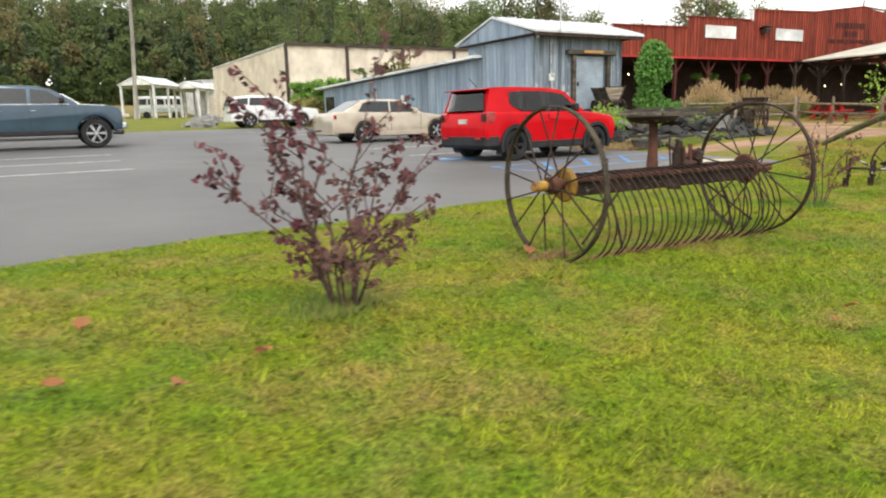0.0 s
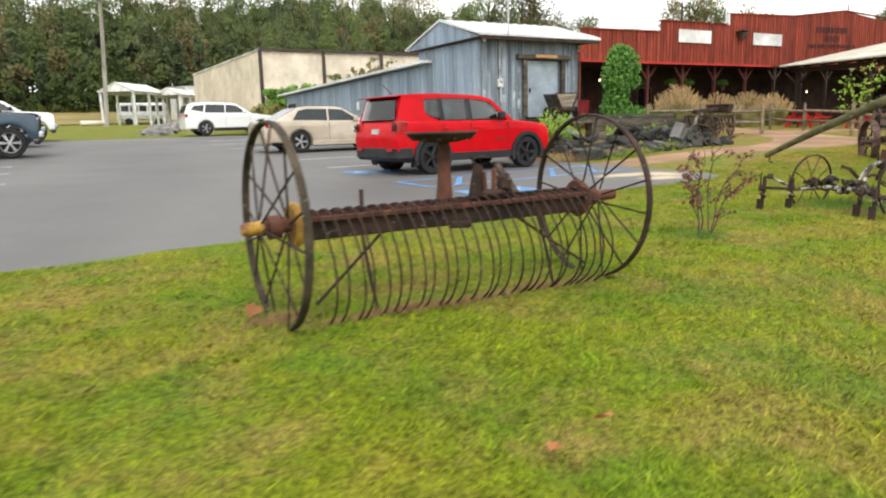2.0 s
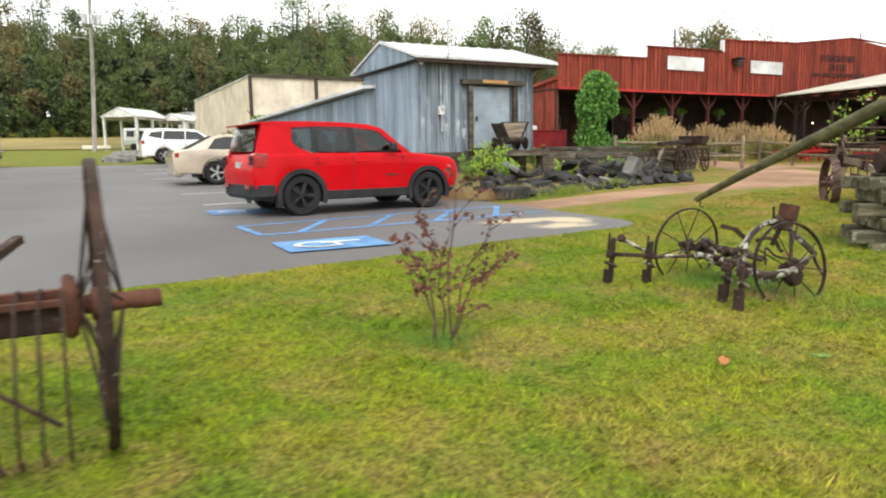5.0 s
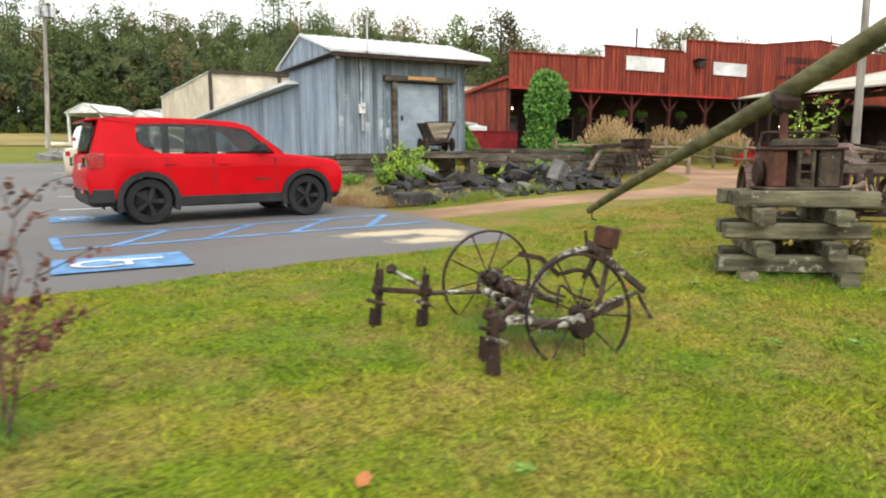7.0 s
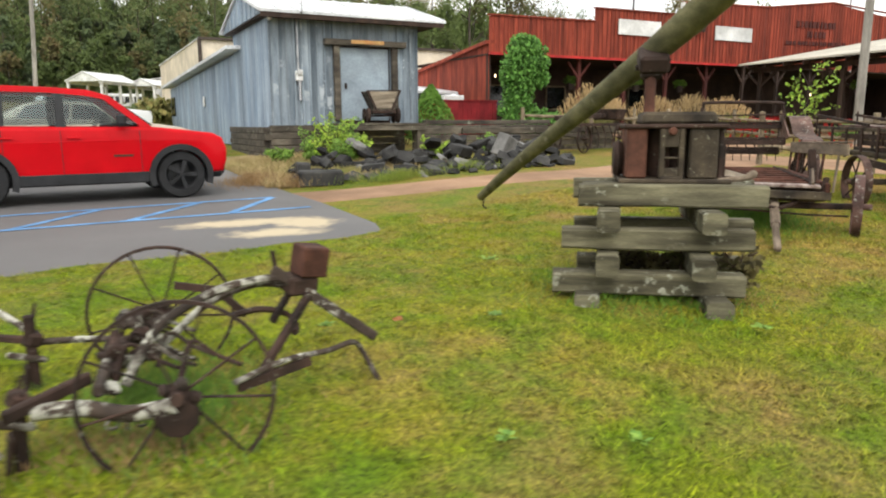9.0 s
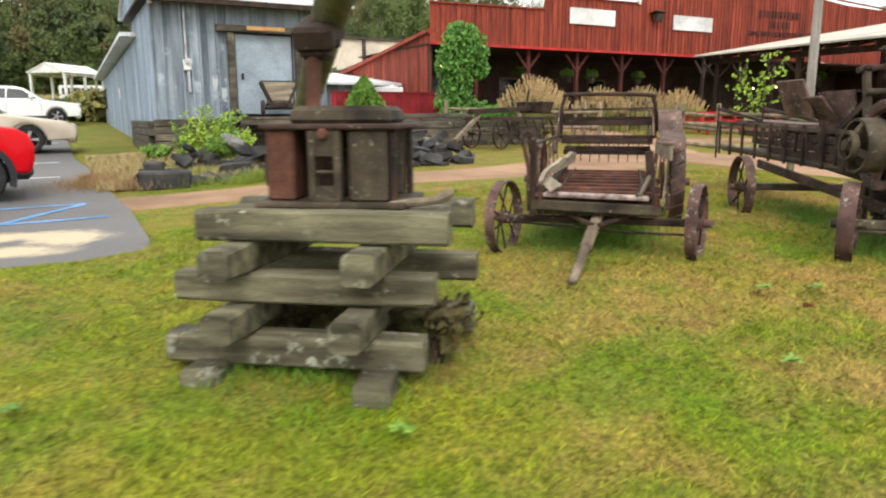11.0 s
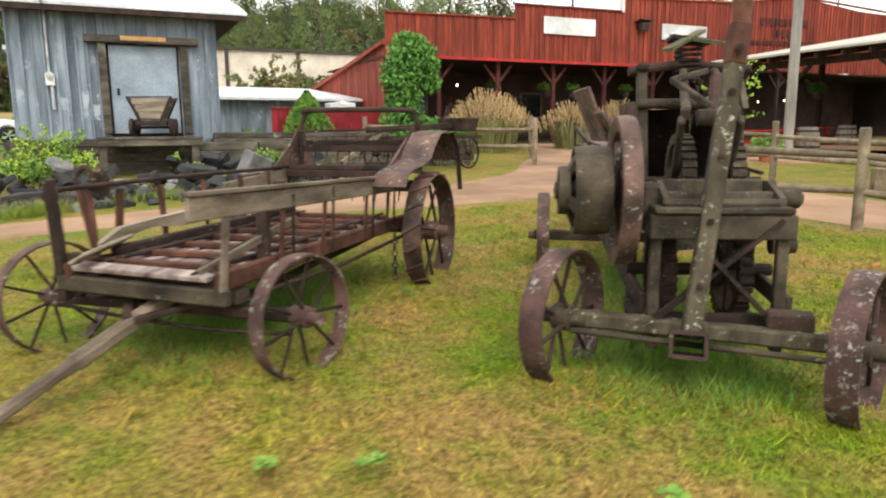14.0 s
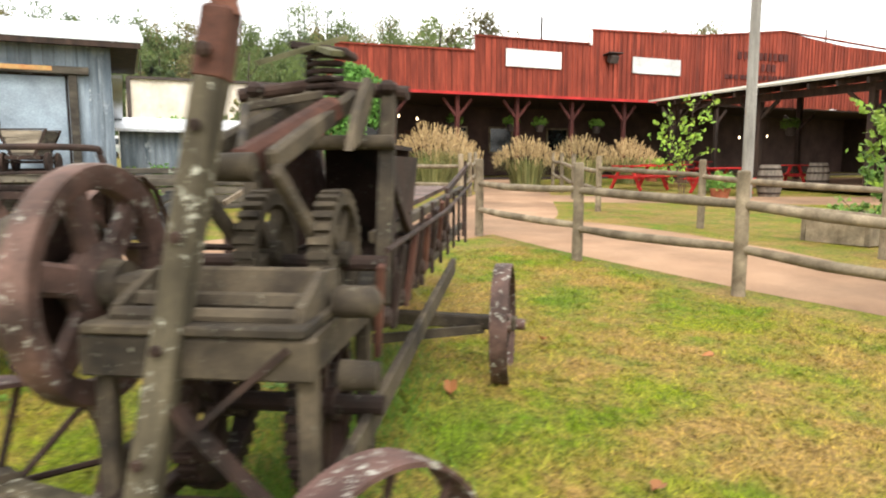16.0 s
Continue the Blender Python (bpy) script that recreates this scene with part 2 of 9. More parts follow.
def drift_of_sand(mat, spots, colour):
    """Thin sand drifted over a surface round the given (x, y, rx, ry) places."""
    t = mat.node_tree
    bsdf = [q for q in t.nodes if q.type == "BSDF_PRINCIPLED"][0]
    geo, noise = t.nodes.new("ShaderNodeNewGeometry"), t.nodes.new("ShaderNodeTexNoise")
    noise.inputs["Scale"].default_value, noise.inputs["Detail"].default_value, noise.inputs["Roughness"].default_value = 2.6, 7, 0.7
    t.links.new(geo.outputs["Position"], noise.inputs["Vector"])
    for x, y, rx, ry in spots:
        off, size, far, edge, mix = (t.nodes.new(k) for k in ("ShaderNodeVectorMath", "ShaderNodeVectorMath", "ShaderNodeVectorMath", "ShaderNodeMath", "ShaderNodeMix"))
        off.operation, size.operation, far.operation, edge.operation = "SUBTRACT", "MULTIPLY", "LENGTH", "MULTIPLY_ADD"
        off.inputs[1].default_value, size.inputs[1].default_value = (x, y, 0), (1 / rx, 1 / ry, 0)
        t.links.new(geo.outputs["Position"], off.inputs[0])
        t.links.new(off.outputs[0], size.inputs[0])
        t.links.new(size.outputs[0], far.inputs[0])
        t.links.new(noise.outputs["Fac"], edge.inputs[0])
        edge.inputs[1].default_value = 1.6
        t.links.new(far.outputs["Value"], edge.inputs[2])
        ramp = t.nodes.new("ShaderNodeMapRange")
        ramp.inputs["From Min"].default_value, ramp.inputs["From Max"].default_value = 1.75, 1.25
        t.links.new(edge.outputs[0], ramp.inputs["Value"])
        mix.data_type = "RGBA"
        t.links.new(ramp.outputs["Result"], mix.inputs[0])
        t.links.new(bsdf.inputs["Base Color"].links[0].from_socket, mix.inputs[6])
        mix.inputs[7].default_value = (*colour, 1)
        t.links.new(mix.outputs[2], bsdf.inputs["Base Color"])


drift_of_sand(M_ASPHALT, [(12.2, 10.15, 1.0, 0.34), (12.35, 9.38, 0.75, 0.3), (12.9, 9.9, 0.5, 0.5)], (0.46, 0.38, 0.25))
M_GRAVEL = surf("gravel_path", (0.27, 0.155, 0.088), (0.39, 0.24, 0.145), 0.8, 90, 0.95, bump=0.4, dist=0.006, vary=0, world=True)
M_BLUE_LINE = surf("blue_line_paint", (0.10, 0.24, 0.46), (0.16, 0.34, 0.60), 5, 90, 0.8, vary=0, world=True)
M_WHITE_LINE = surf("white_line_paint", (0.58, 0.58, 0.57), (0.80, 0.80, 0.79), 5, 90, 0.8, vary=0, world=True)
M_RED_WOOD = surf("red_stained_board", (0.21, 0.036, 0.02), (0.36, 0.068, 0.036), 1.6, 30, 0.8, stretch=(5, 5, 0.7), vary=0.4)
M_RED_TRIM = surf("red_painted_trim", (0.42, 0.02, 0.02), (0.60, 0.035, 0.03), 2, 40, 0.5, vary=0)
M_RED_FENCE = surf("red_fence_paint", (0.22, 0.012, 0.018), (0.32, 0.02, 0.026), 2, 40, 0.6, vary=0.1)
# Dark with the gloom under porch, eaves and pavilion, put into the colour.
M_GLOOM_DARK_WOOD = surf("gloom_dark_wood", (0.03, 0.02, 0.016), (0.07, 0.042, 0.03), 2, 30, 0.85, stretch=(4, 4, 0.6))
M_GREY_BOARD = surf("weathered_blue_grey_board", (0.15, 0.19, 0.23), (0.36, 0.42, 0.47), 1.2, 26, 0.85, stretch=(5, 5, 0.5), spots=(0.45, 0.49, 0.52), spot_scale=2.0, spot_at=0.61, vary=0.3)
M_BLUE_METAL = surf("faded_blue_sheet_metal", (0.22, 0.30, 0.40), (0.42, 0.50, 0.58), 0.9, 18, 0.5, metal=0.2, stretch=(3, 3, 0.35), bump=0.1, vary=0.15)
M_CREAM_ROOF = surf("dusty_cream_roof_metal", (0.44, 0.40, 0.32), (0.60, 0.56, 0.46), 0.6, 14, 0.6, bump=0.05, vary=0)
M_WHITE_ROOF = surf("white_roof_metal", (0.62, 0.64, 0.66), (0.82, 0.83, 0.84), 0.7, 14, 0.45, bump=0.05, vary=0)
M_DOOR = surf("grey_steel_door", (0.31, 0.38, 0.44), (0.38, 0.45, 0.51), 1.5, 30, 0.5, bump=0.05, vary=0)
M_TAN = surf("tan_sheet_metal", (0.68, 0.585, 0.47), (0.78, 0.68, 0.555), 0.1, 0.7, 0.6, bump=0.05, vary=0)
M_BROWN_TRIM = surf("dark_brown_trim", (0.05, 0.035, 0.03), (0.08, 0.06, 0.05), 2, 20, 0.6, vary=0)
M_WHITE = surf("white_paint", (0.68, 0.68, 0.66), (0.80, 0.80, 0.78), 1.5, 30, 0.55, bump=0.05, vary=0.05)
M_TIMBER = surf("weathered_tie", (0.055, 0.045, 0.036), (0.17, 0.145, 0.11), 2.2, 34, 0.9, stretch=(1, 3, 3), spots=(0.24, 0.25, 0.19), spot_scale=5, spot_at=0.66, vary=0.35, bump=0.6, dist=0.006)
M_GREY_TIMBER = surf("mossy_grey_timber", (0.042, 0.036, 0.022), (0.22, 0.20, 0.125), 2.6, 40, 0.9, stretch=(0.6, 4, 4), spots=(0.36, 0.36, 0.28), spot_scale=12, spot_at=0.63, vary=0.25, bump=0.6, dist=0.006)
M_RAIL = surf("weathered_fence_rail", (0.16, 0.12, 0.075), (0.34, 0.27, 0.18), 2.5, 30, 0.85, stretch=(2, 2, 2), vary=0.25, bump=0.5)
M_RUST = surf("dark_rusted_iron", (0.020, 0.013, 0.010), (0.072, 0.040, 0.029), 5, 70, 0.82, metal=0.15, spots=(0.26, 0.25, 0.20), spot_scale=34, spot_at=0.655, vary=0.2, bump=0.5)
M_RUST_RED = surf("red_brown_rust", (0.052, 0.021, 0.014), (0.160, 0.066, 0.042), 6, 80, 0.85, metal=0.1, vary=0.2, bump=0.5)
M_RUST_PURPLE = surf("purple_brown_painted_iron", (0.045, 0.027, 0.021), (0.185, 0.105, 0.082), 5, 60, 0.7, metal=0.1, spots=(0.40, 0.39, 0.33), spot_scale=32, spot_at=0.63, vary=0.15, bump=0.4)
M_RIM_LICHEN = surf("lichen_blotched_purple_rim", (0.05, 0.028, 0.023), (0.175, 0.095, 0.078), 5, 60, 0.75, metal=0.1, spots=(0.36, 0.35, 0.30), spot_scale=30, spot_at=0.60, vary=0.15, bump=0.5)
M_IRON_OLIVE = surf("lichen_grey_cast_iron", (0.024, 0.018, 0.013), (0.115, 0.088, 0.056), 5, 60, 0.8, metal=0.1, spots=(0.24, 0.23, 0.17), spot_scale=38, spot_at=0.655, vary=0.2, bump=0.5)
M_LICHEN = surf("lichened_dark_iron", (0.03, 0.022, 0.017), (0.085, 0.06, 0.045), 6, 60, 0.85, spots=(0.46, 0.45, 0.38), spot_scale=16, spot_at=0.53, vary=0.2, bump=0.5)
M_BEAM = surf("lichen_spotted_timber", (0.050, 0.040, 0.024), (0.135, 0.110, 0.068), 4, 50, 0.9, stretch=(3, 3, 0.7), spots=(0.42, 0.41, 0.33), spot_scale=30, spot_at=0.62, vary=0.15, bump=0.6)
M_YELLOW = surf("worn_yellow_paint", (0.20, 0.09, 0.02), (0.52, 0.32, 0.05), 7, 60, 0.7, vary=0, spots=(0.13, 0.05, 0.03), spot_at=0.58)
M_DECK = surf("worn_deck_plank", (0.12, 0.062, 0.052), (0.50, 0.41, 0.36), 3, 34, 0.85, stretch=(4, 0.6, 4), vary=0.25, bump=0.5)
M_OLD_WOOD = surf("old_grey_wood", (0.11, 0.08, 0.055), (0.32, 0.25, 0.18), 3, 36, 0.9, stretch=(3, 0.7, 3), vary=0.2, bump=0.6)
M_MOSS_POLE = surf("mossy_log", (0.075, 0.072, 0.032), (0.19, 0.175, 0.09), 3, 40, 0.95, stretch=(3, 0.5, 3), spots=(0.24, 0.22, 0.16), spot_scale=8, spot_at=0.66, vary=0, bump=0.6)
M_ROCK = surf("dark_slate_rock", (0.018, 0.018, 0.018), (0.078, 0.075, 0.07), 3, 30, 0.8, vary=0.5, bump=0.5, dist=0.01)
M_PALE_ROCK = surf("pale_rock", (0.17, 0.165, 0.155), (0.36, 0.35, 0.33), 3, 30, 0.85, vary=0.3, bump=0.5, dist=0.01)
M_POLE = surf("grey_wood_pole", (0.27, 0.25, 0.22), (0.42, 0.39, 0.35), 2, 30, 0.9, stretch=(3, 3, 0.4), vary=0.1)
M_BARK = surf("bark", (0.05, 0.04, 0.03), (0.13, 0.105, 0.08), 4, 30, 0.95, vary=0.2)
M_TWIG = surf("purple_brown_twig", (0.06, 0.035, 0.03), (0.14, 0.085, 0.07), 6, 50, 0.9, vary=0.1)
M_RUBBER = surf("tyre_rubber", (0.014, 0.014, 0.015), (0.026, 0.026, 0.027), 6, 60, 0.85, vary=0)
M_BLACK_TRIM = surf("black_plastic_trim", (0.016, 0.016, 0.018), (0.03, 0.03, 0.032), 4, 50, 0.6, bump=0.1, vary=0)
M_RIM = surf("alloy_rim", (0.45, 0.45, 0.46), (0.6, 0.6, 0.62), 6, 60, 0.35, metal=0.8, bump=0, vary=0)
M_BLACK_RIM = surf("black_rim", (0.016, 0.016, 0.017), (0.03, 0.03, 0.032), 6, 60, 0.4, bump=0, vary=0)
M_CHROME = surf("chrome", (0.6, 0.6, 0.62), (0.75, 0.75, 0.77), 6, 60, 0.2, metal=1.0, bump=0, vary=0)
M_CAR_RED = paint("red_car_paint", (0.50, 0.003, 0.008), rough=0.4, coat=0.16)
M_CAR_WHITE = paint("white_car_paint", (0.78, 0.78, 0.77), flake=0.02)
M_CAR_CREAM = paint("champagne_car_paint", (0.50, 0.43, 0.34), metal=0.3)
M_CAR_BLUE = paint("blue_grey_car_paint", (0.040, 0.070, 0.100), metal=0.35)
M_CAR_GLASS = surf("tinted_car_glass", (0.012, 0.016, 0.017), (0.02, 0.025, 0.026), 2, 10, 0.06, bump=0, vary=0, spec=0.6)
M_CLEAR_GLASS = glass("clear_car_glass", (0.66, 0.70, 0.70))
M_TAIL = surf("red_tail_lens", (0.3, 0.01, 0.012), (0.42, 0.02, 0.02), 20, 80, 0.2, bump=0, vary=0, coat=1)
M_LAMP_LENS = surf("clear_lamp_lens", (0.5, 0.5, 0.48), (0.7, 0.7, 0.68), 20, 60, 0.15, bump=0, vary=0, coat=1)
M_PLATE = surf("licence_plate", (0.45, 0.5, 0.45), (0.55, 0.6, 0.56), 20, 60, 0.5, bump=0, vary=0)
M_BULB = glow("warm_bulb", (1.0, 0.72, 0.42), 4.0)
M_TERRACOTTA = surf("terracotta", (0.35, 0.10, 0.05), (0.48, 0.16, 0.08), 5, 50, 0.8, vary=0.1)
# Interior gloom of porch and pavilion is put into this wall colour.
M_INSIDE = surf("gloom_coloured_wall", (0.05, 0.03, 0.025), (0.10, 0.06, 0.05), 1.0, 20, 0.9, vary=0)
M_BARREL = surf("barrel_oak", (0.16, 0.13, 0.10), (0.3, 0.25, 0.2), 3, 30, 0.85, stretch=(4, 4, 0.6), vary=0.1)
M_ORANGE_SIGN = surf("faded_orange_sign", (0.45, 0.16, 0.05), (0.52, 0.36, 0.14), 4, 40, 0.6, vary=0)
L_MAROON = leafy("maroon_leaf", (0.055, 0.014, 0.022), (0.19, 0.055, 0.068), (0.15, 0.08, 0.062))
L_BRONZE = leafy("bronze_leaf", (0.07, 0.02, 0.022), (0.19, 0.075, 0.05), (0.12, 0.10, 0.04))
L_VINE = leafy("vine_leaf", (0.055, 0.16, 0.025), (0.16, 0.36, 0.065))
L_BRIGHT = leafy("bright_shrub_leaf", (0.16, 0.30, 0.03), (0.36, 0.50, 0.06))
L_WEED = leafy("weed_leaf", (0.09, 0.20, 0.03), (0.22, 0.36, 0.06))
L_YEW = leafy("evergreen_needle", (0.08, 0.19, 0.02), (0.16, 0.31, 0.045))
L_PLUME = leafy("tan_grass_plume", (0.30, 0.19, 0.085), (0.52, 0.37, 0.19))
L_PAMPAS = leafy("ornamental_grass_blade", (0.12, 0.15, 0.035), (0.33, 0.28, 0.10))
L_TREE = [leafy("dark_tree_leaf", (0.115, 0.170, 0.058), (0.165, 0.225, 0.080), (0.215, 0.205, 0.085), lift=0.85, thin=0.4),
          leafy("mid_tree_leaf", (0.155, 0.225, 0.070), (0.215, 0.285, 0.092), lift=0.85, thin=0.4),
          leafy("autumn_tree_leaf", (0.185, 0.185, 0.075), (0.245, 0.225, 0.095), (0.24, 0.16, 0.085), lift=0.85, thin=0.4),
          leafy("pine_needle", (0.105, 0.155, 0.072), (0.145, 0.200, 0.092), lift=0.85, thin=0.4)]
L_DEAD = leafy("fallen_leaf", (0.30, 0.11, 0.04), (0.42, 0.20, 0.08))


def lawn_material(name, blades):
    """Mown grass: mid green, with olive, straw and bare brown patches and dark gaps between tufts, their shade put into
    the colour.
    """
    n = Nodes(name)
    vec = n.coords((1, 1, 1), True)
    col = n.ramp(n.noise(vec, 0.7, 6, 0.7), [(0.32, (0.125, 0.205, 0.008)), (0.5, (0.205, 0.26, 0.012)), (0.68, (0.30, 0.28, 0.03))])
    dry = n.ramp(n.noise(vec, 1.2, 8, 0.72), [(0.46, (0, 0, 0)), (0.64, (0.72, 0.72, 0.72))])
    col = n.mix(dry, col, (0.34, 0.24, 0.09))
    thatch = n.ramp(n.noise(vec, 7.0, 5, 0.75), [(0.54, (0, 0, 0)), (0.68, (0.4, 0.4, 0.4))])
    col = n.mix(thatch, col, (0.27, 0.18, 0.06))
    east = n.t.nodes.new("ShaderNodeSeparateXYZ")
    n.link(vec, east.inputs[0])
    span = n.t.nodes.new("ShaderNodeMapRange")
    span.inputs["From Min"].default_value, span.inputs["From Max"].default_value = 12.0, 18.0
    n.link(east.outputs["X"], span.inputs["Value"])
    worn = n.mix(1.0, n.ramp(n.noise(vec, 0.9, 7, 0.75), [(0.42, (0, 0, 0)), (0.58, (0.85, 0.85, 0.85))]), span.outputs["Result"], "MULTIPLY")
    col = n.mix(worn, col, (0.40, 0.25, 0.095))
    lush = n.ramp(n.noise(n.coords((1.3, 1.3, 1.3), True), 1.2, 5, 0.65), [(0.48, (0, 0, 0)), (0.64, (0.65, 0.65, 0.65))])
    col = n.mix(lush, col, (0.115, 0.225, 0.010))
    # Clump noise varies the tone and paints in the shade between tufts.
    tuft = n.ramp(n.noise(vec, 19, 5, 0.75), [(0.36, (0.62, 0.60, 0.52)), (0.52, (1.0, 1.0, 1.0)), (0.66, (1.2, 1.17, 1.1))])
    col = n.mix(1.0, col, tuft, "MULTIPLY")
    if blades:
        geo = n.add("ShaderNodeNewGeometry")
        col = n.mix(1.0, col, n.ramp(geo.outputs["Random Per Island"], [(0.0, (0.50, 0.53, 0.36)), (0.75, (1.15, 1.16, 0.86)), (1.0, (1.5, 1.45, 1.0))]), "MULTIPLY")
        up = n.t.nodes.new("ShaderNodeVectorMath")
        up.operation = "MULTIPLY_ADD"
        up.inputs[1].default_value, up.inputs[2].default_value = (0.6, 0.6, 0.6), (0.0, 0.0, 0.6)
        n.link(geo.outputs["Normal"], up.inputs[0])
        n.link(up.outputs[0], n.bsdf.inputs["Normal"])
    else:
        fine = n.noise(vec, 38, 4, 0.7)
        col = n.mix(0.9, col, n.ramp(fine, [(0.3, (0.25, 0.23, 0.2)), (0.7, (1.0, 0.95, 0.85))]), "MULTIPLY")
        n.bump(n.noise(vec, 55, 3, 0.7), 0.6, 0.03)
    n.link(col, n.bsdf.inputs["Base Color"])
    n.bsdf.inputs["Roughness"].default_value = 0.8
    n.bsdf.inputs["Specular IOR Level"].default_value = 0.15
    return n.mat


M_LAWN = lawn_material("lawn_soil", False)
M_BLADE = lawn_material("lawn_blade", True)

# ---- ground, lot and path ----
xs = np.concatenate([np.linspace(-600, -40, 15), np.linspace(-36, -5, 32), np.arange(-4, 40, 0.25), np.linspace(41, 120, 60), np.linspace(130, 900, 26)])
ys = np.concatenate([np.linspace(-600, -20, 12), np.linspace(-16, -2, 15), np.arange(-1.5, 30, 0.25), np.linspace(31, 120, 60), np.linspace(124, 260, 35), np.linspace(280, 1200, 24)])


LOT_EDGE = [(-30, 4.0), (-8, 5.6), (-0.4, 6.52), (1, 6.83), (3.4, 7.16), (5, 7.45), (8.3, 7.95), (10.5, 8.42), (12, 8.6), (13.1, 8.75), (13.6, 9.05)]


def lawn_z(X, Y):
    z = ground_z(X, Y)
    bumps = 0.012 * np.sin(X * 2.1 + 0.7 * np.sin(Y * 1.3)) * np.sin(Y * 1.7 + 0.4) + 0.008 * np.sin(X * 5.3 + Y * 3.1)
    edge = np.interp(X, [p[0] for p in LOT_EDGE], [p[1] for p in LOT_EDGE])
    under_lot = smooth_step(0.1, 0.3, Y - edge) * (1 - smooth_step(36.6, 36.9, Y)) * (1 - smooth_step(12.9, 13.2, X))
    return z + bumps * (1 - smooth_step(5.5, 7, Y)) - 0.08 * under_lot


ground = new("ground", grid_mesh("ground", xs, ys, lawn_z, M_LAWN))
tagged(ground, "mown green lawn with olive and brown patches", "lawn", kind="structure")


def edge_curve(x, pts):
    return np.interp(x, [p[0] for p in pts], [p[1] for p in pts])


def sheet(name, rows, lift, material, label, category, thick=0.0):
    """A strip of ground cover: rows of (x, y0, y1) along x, laid on the ground."""
    bm = B()
    lines = []
    for x, y0, y1 in rows:
        n = 24
        lines.append([bm.verts.new((x, y0 + (y1 - y0) * k / n, gz(x, y0 + (y1 - y0) * k / n) + (lift if 0 < k < n else lift - thick))) for k in range(n + 1)])
    for a, b in zip(lines, lines[1:]):
        for k in range(len(a) - 1):
            bm.faces.new((a[k], b[k], b[k + 1], a[k + 1]))
    return tagged(part(name, bm, material, None, "", True), label, category, kind="structure")


rows = [(x, float(edge_curve(x, LOT_EDGE)), 37.0) for x in np.concatenate([np.linspace(-30, 12.9, 80)])]
rows += [(13.1, 8.75, 20.0), (13.3, 8.82, 18.0), (13.5, 8.98, 13.0), (13.58, 9.3, 11.6)]
sheet("asphalt_lot", rows, 0.022, M_ASPHALT, "dark grey asphalt parking lot with painted stalls", "parking lot", 0.03)


def ribbon(name, mids, material, label, lift=0.02):
    """A path along (x, y, half width) points."""
    bm = B()
    rails = []
    pts = [Vector((m[0], m[1], 0)) for m in mids]
    for i, p in enumerate(pts):
        t = (pts[min(i + 1, len(pts) - 1)] - pts[max(i - 1, 0)]).normalized()
        s = Vector((-t.y, t.x, 0))
        row = []
        for k in range(9):
            q = p + s * mids[i][2] * (k / 4 - 1)
            row.append(bm.verts.new((q.x, q.y, gz(q.x, q.y) + (lift if 0 < k < 8 else -0.01))))
        rails.append(row)
    for a, b in zip(rails, rails[1:]):
        for k in range(8):
            bm.faces.new((a[k], b[k], b[k + 1], a[k + 1]))
    return tagged(part(name, bm, material, None, "", True), label, "path", kind="structure")


def bend(points, steps=8):
    """Catmull-Rom through points of any length."""
    out = []
    P = [Vector(p) for p in points]
    for i in range(len(P) - 1):
        a, b, c, d = P[max(i - 1, 0)], P[i], P[i + 1], P[min(i + 2, len(P) - 1)]
        for k in range(steps):
            t = k / steps
            out.append(0.5 * ((2 * b) + (c - a) * t + (2 * a - 5 * b + 4 * c - d) * t * t + (3 * b - a - 3 * c + d) * t ** 3))
    out.append(P[-1])
    return out


ribbon("gravel_path", bend([(13.2, 12.3, 0.75), (14.6, 12.15, 0.68), (16.8, 11.95, 0.65), (18.8, 11.95, 0.75), (21.0, 12.3, 1.1), (23.0, 13.0, 1.3), (25.3, 14.6, 1.4), (27.3, 17.4, 1.3), (29.5, 20.6, 1.1), (31.5, 24.5, 1.2), (33.0, 27.5, 1.6)]), M_GRAVEL, "pinkish tan gravel footpath across the lawn")
ribbon("gravel_path", bend([(24.6, 14.2, 0.9), (25.5, 12.2, 1.5), (25.55, 9.6, 1.5), (25.6, 7.4, 1.15), (26.6, 5.0, 1.1), (28.6, 2.0, 1.2), (32, -3, 1.2)]), M_GRAVEL, "pinkish tan gravel footpath between rail fences", 0.024)


ribbon("gravel_path", bend([(28.2, 18.6, 1.0), (30.5, 17.3, 1.1), (33.0, 16.3, 1.2), (36.0, 15.2, 1.4), (40.0, 13.6, 1.4)]), M_GRAVEL, "tan gravel footpath leading to the pavilion", 0.028)


def stripe(name, a, b, w, material, lift=0.028, label="painted parking line"):
    bm = B()
    a, b = Vector((*a, 0)), Vector((*b, 0))
    d = (b - a).normalized()
    s = Vector((-d.y, d.x, 0)) * w / 2
    n = max(2, int((b - a).length / 0.5))
    rows = []
    for i in range(n + 1):
        p = a.lerp(b, i / n)
        rows.append([bm.verts.new((q.x, q.y, gz(q.x, q.y) + lift)) for q in (p - s, p + s)])
    for u, v in zip(rows, rows[1:]):
        bm.faces.new((u[0], v[0], v[1], u[1]))
    return tagged(part(name, bm, material), label, "line", kind="structure")


for a, b in (((7.98, 11.75), (13.1, 12.4)), ((8.05, 10.55), (13.3, 11.1)), ((7.98, 11.75), (8.05, 10.55)), ((8.62, 10.62), (9.51, 12.0)), ((9.77, 10.78), (10.74, 12.1)), ((10.99, 10.9), (12.02, 12.25)), ((12.2, 11.0), (13.1, 12.38))):
    stripe("blue_line", a, b, 0.11, M_BLUE_LINE, label="light blue painted access aisle line")
for y in (15.6, 18.5, 21.8, 24.9, 28.0, 31.1):
    stripe("white_line", (8.1, y), (12.8, y + 0.35), 0.1, M_WHITE_LINE)
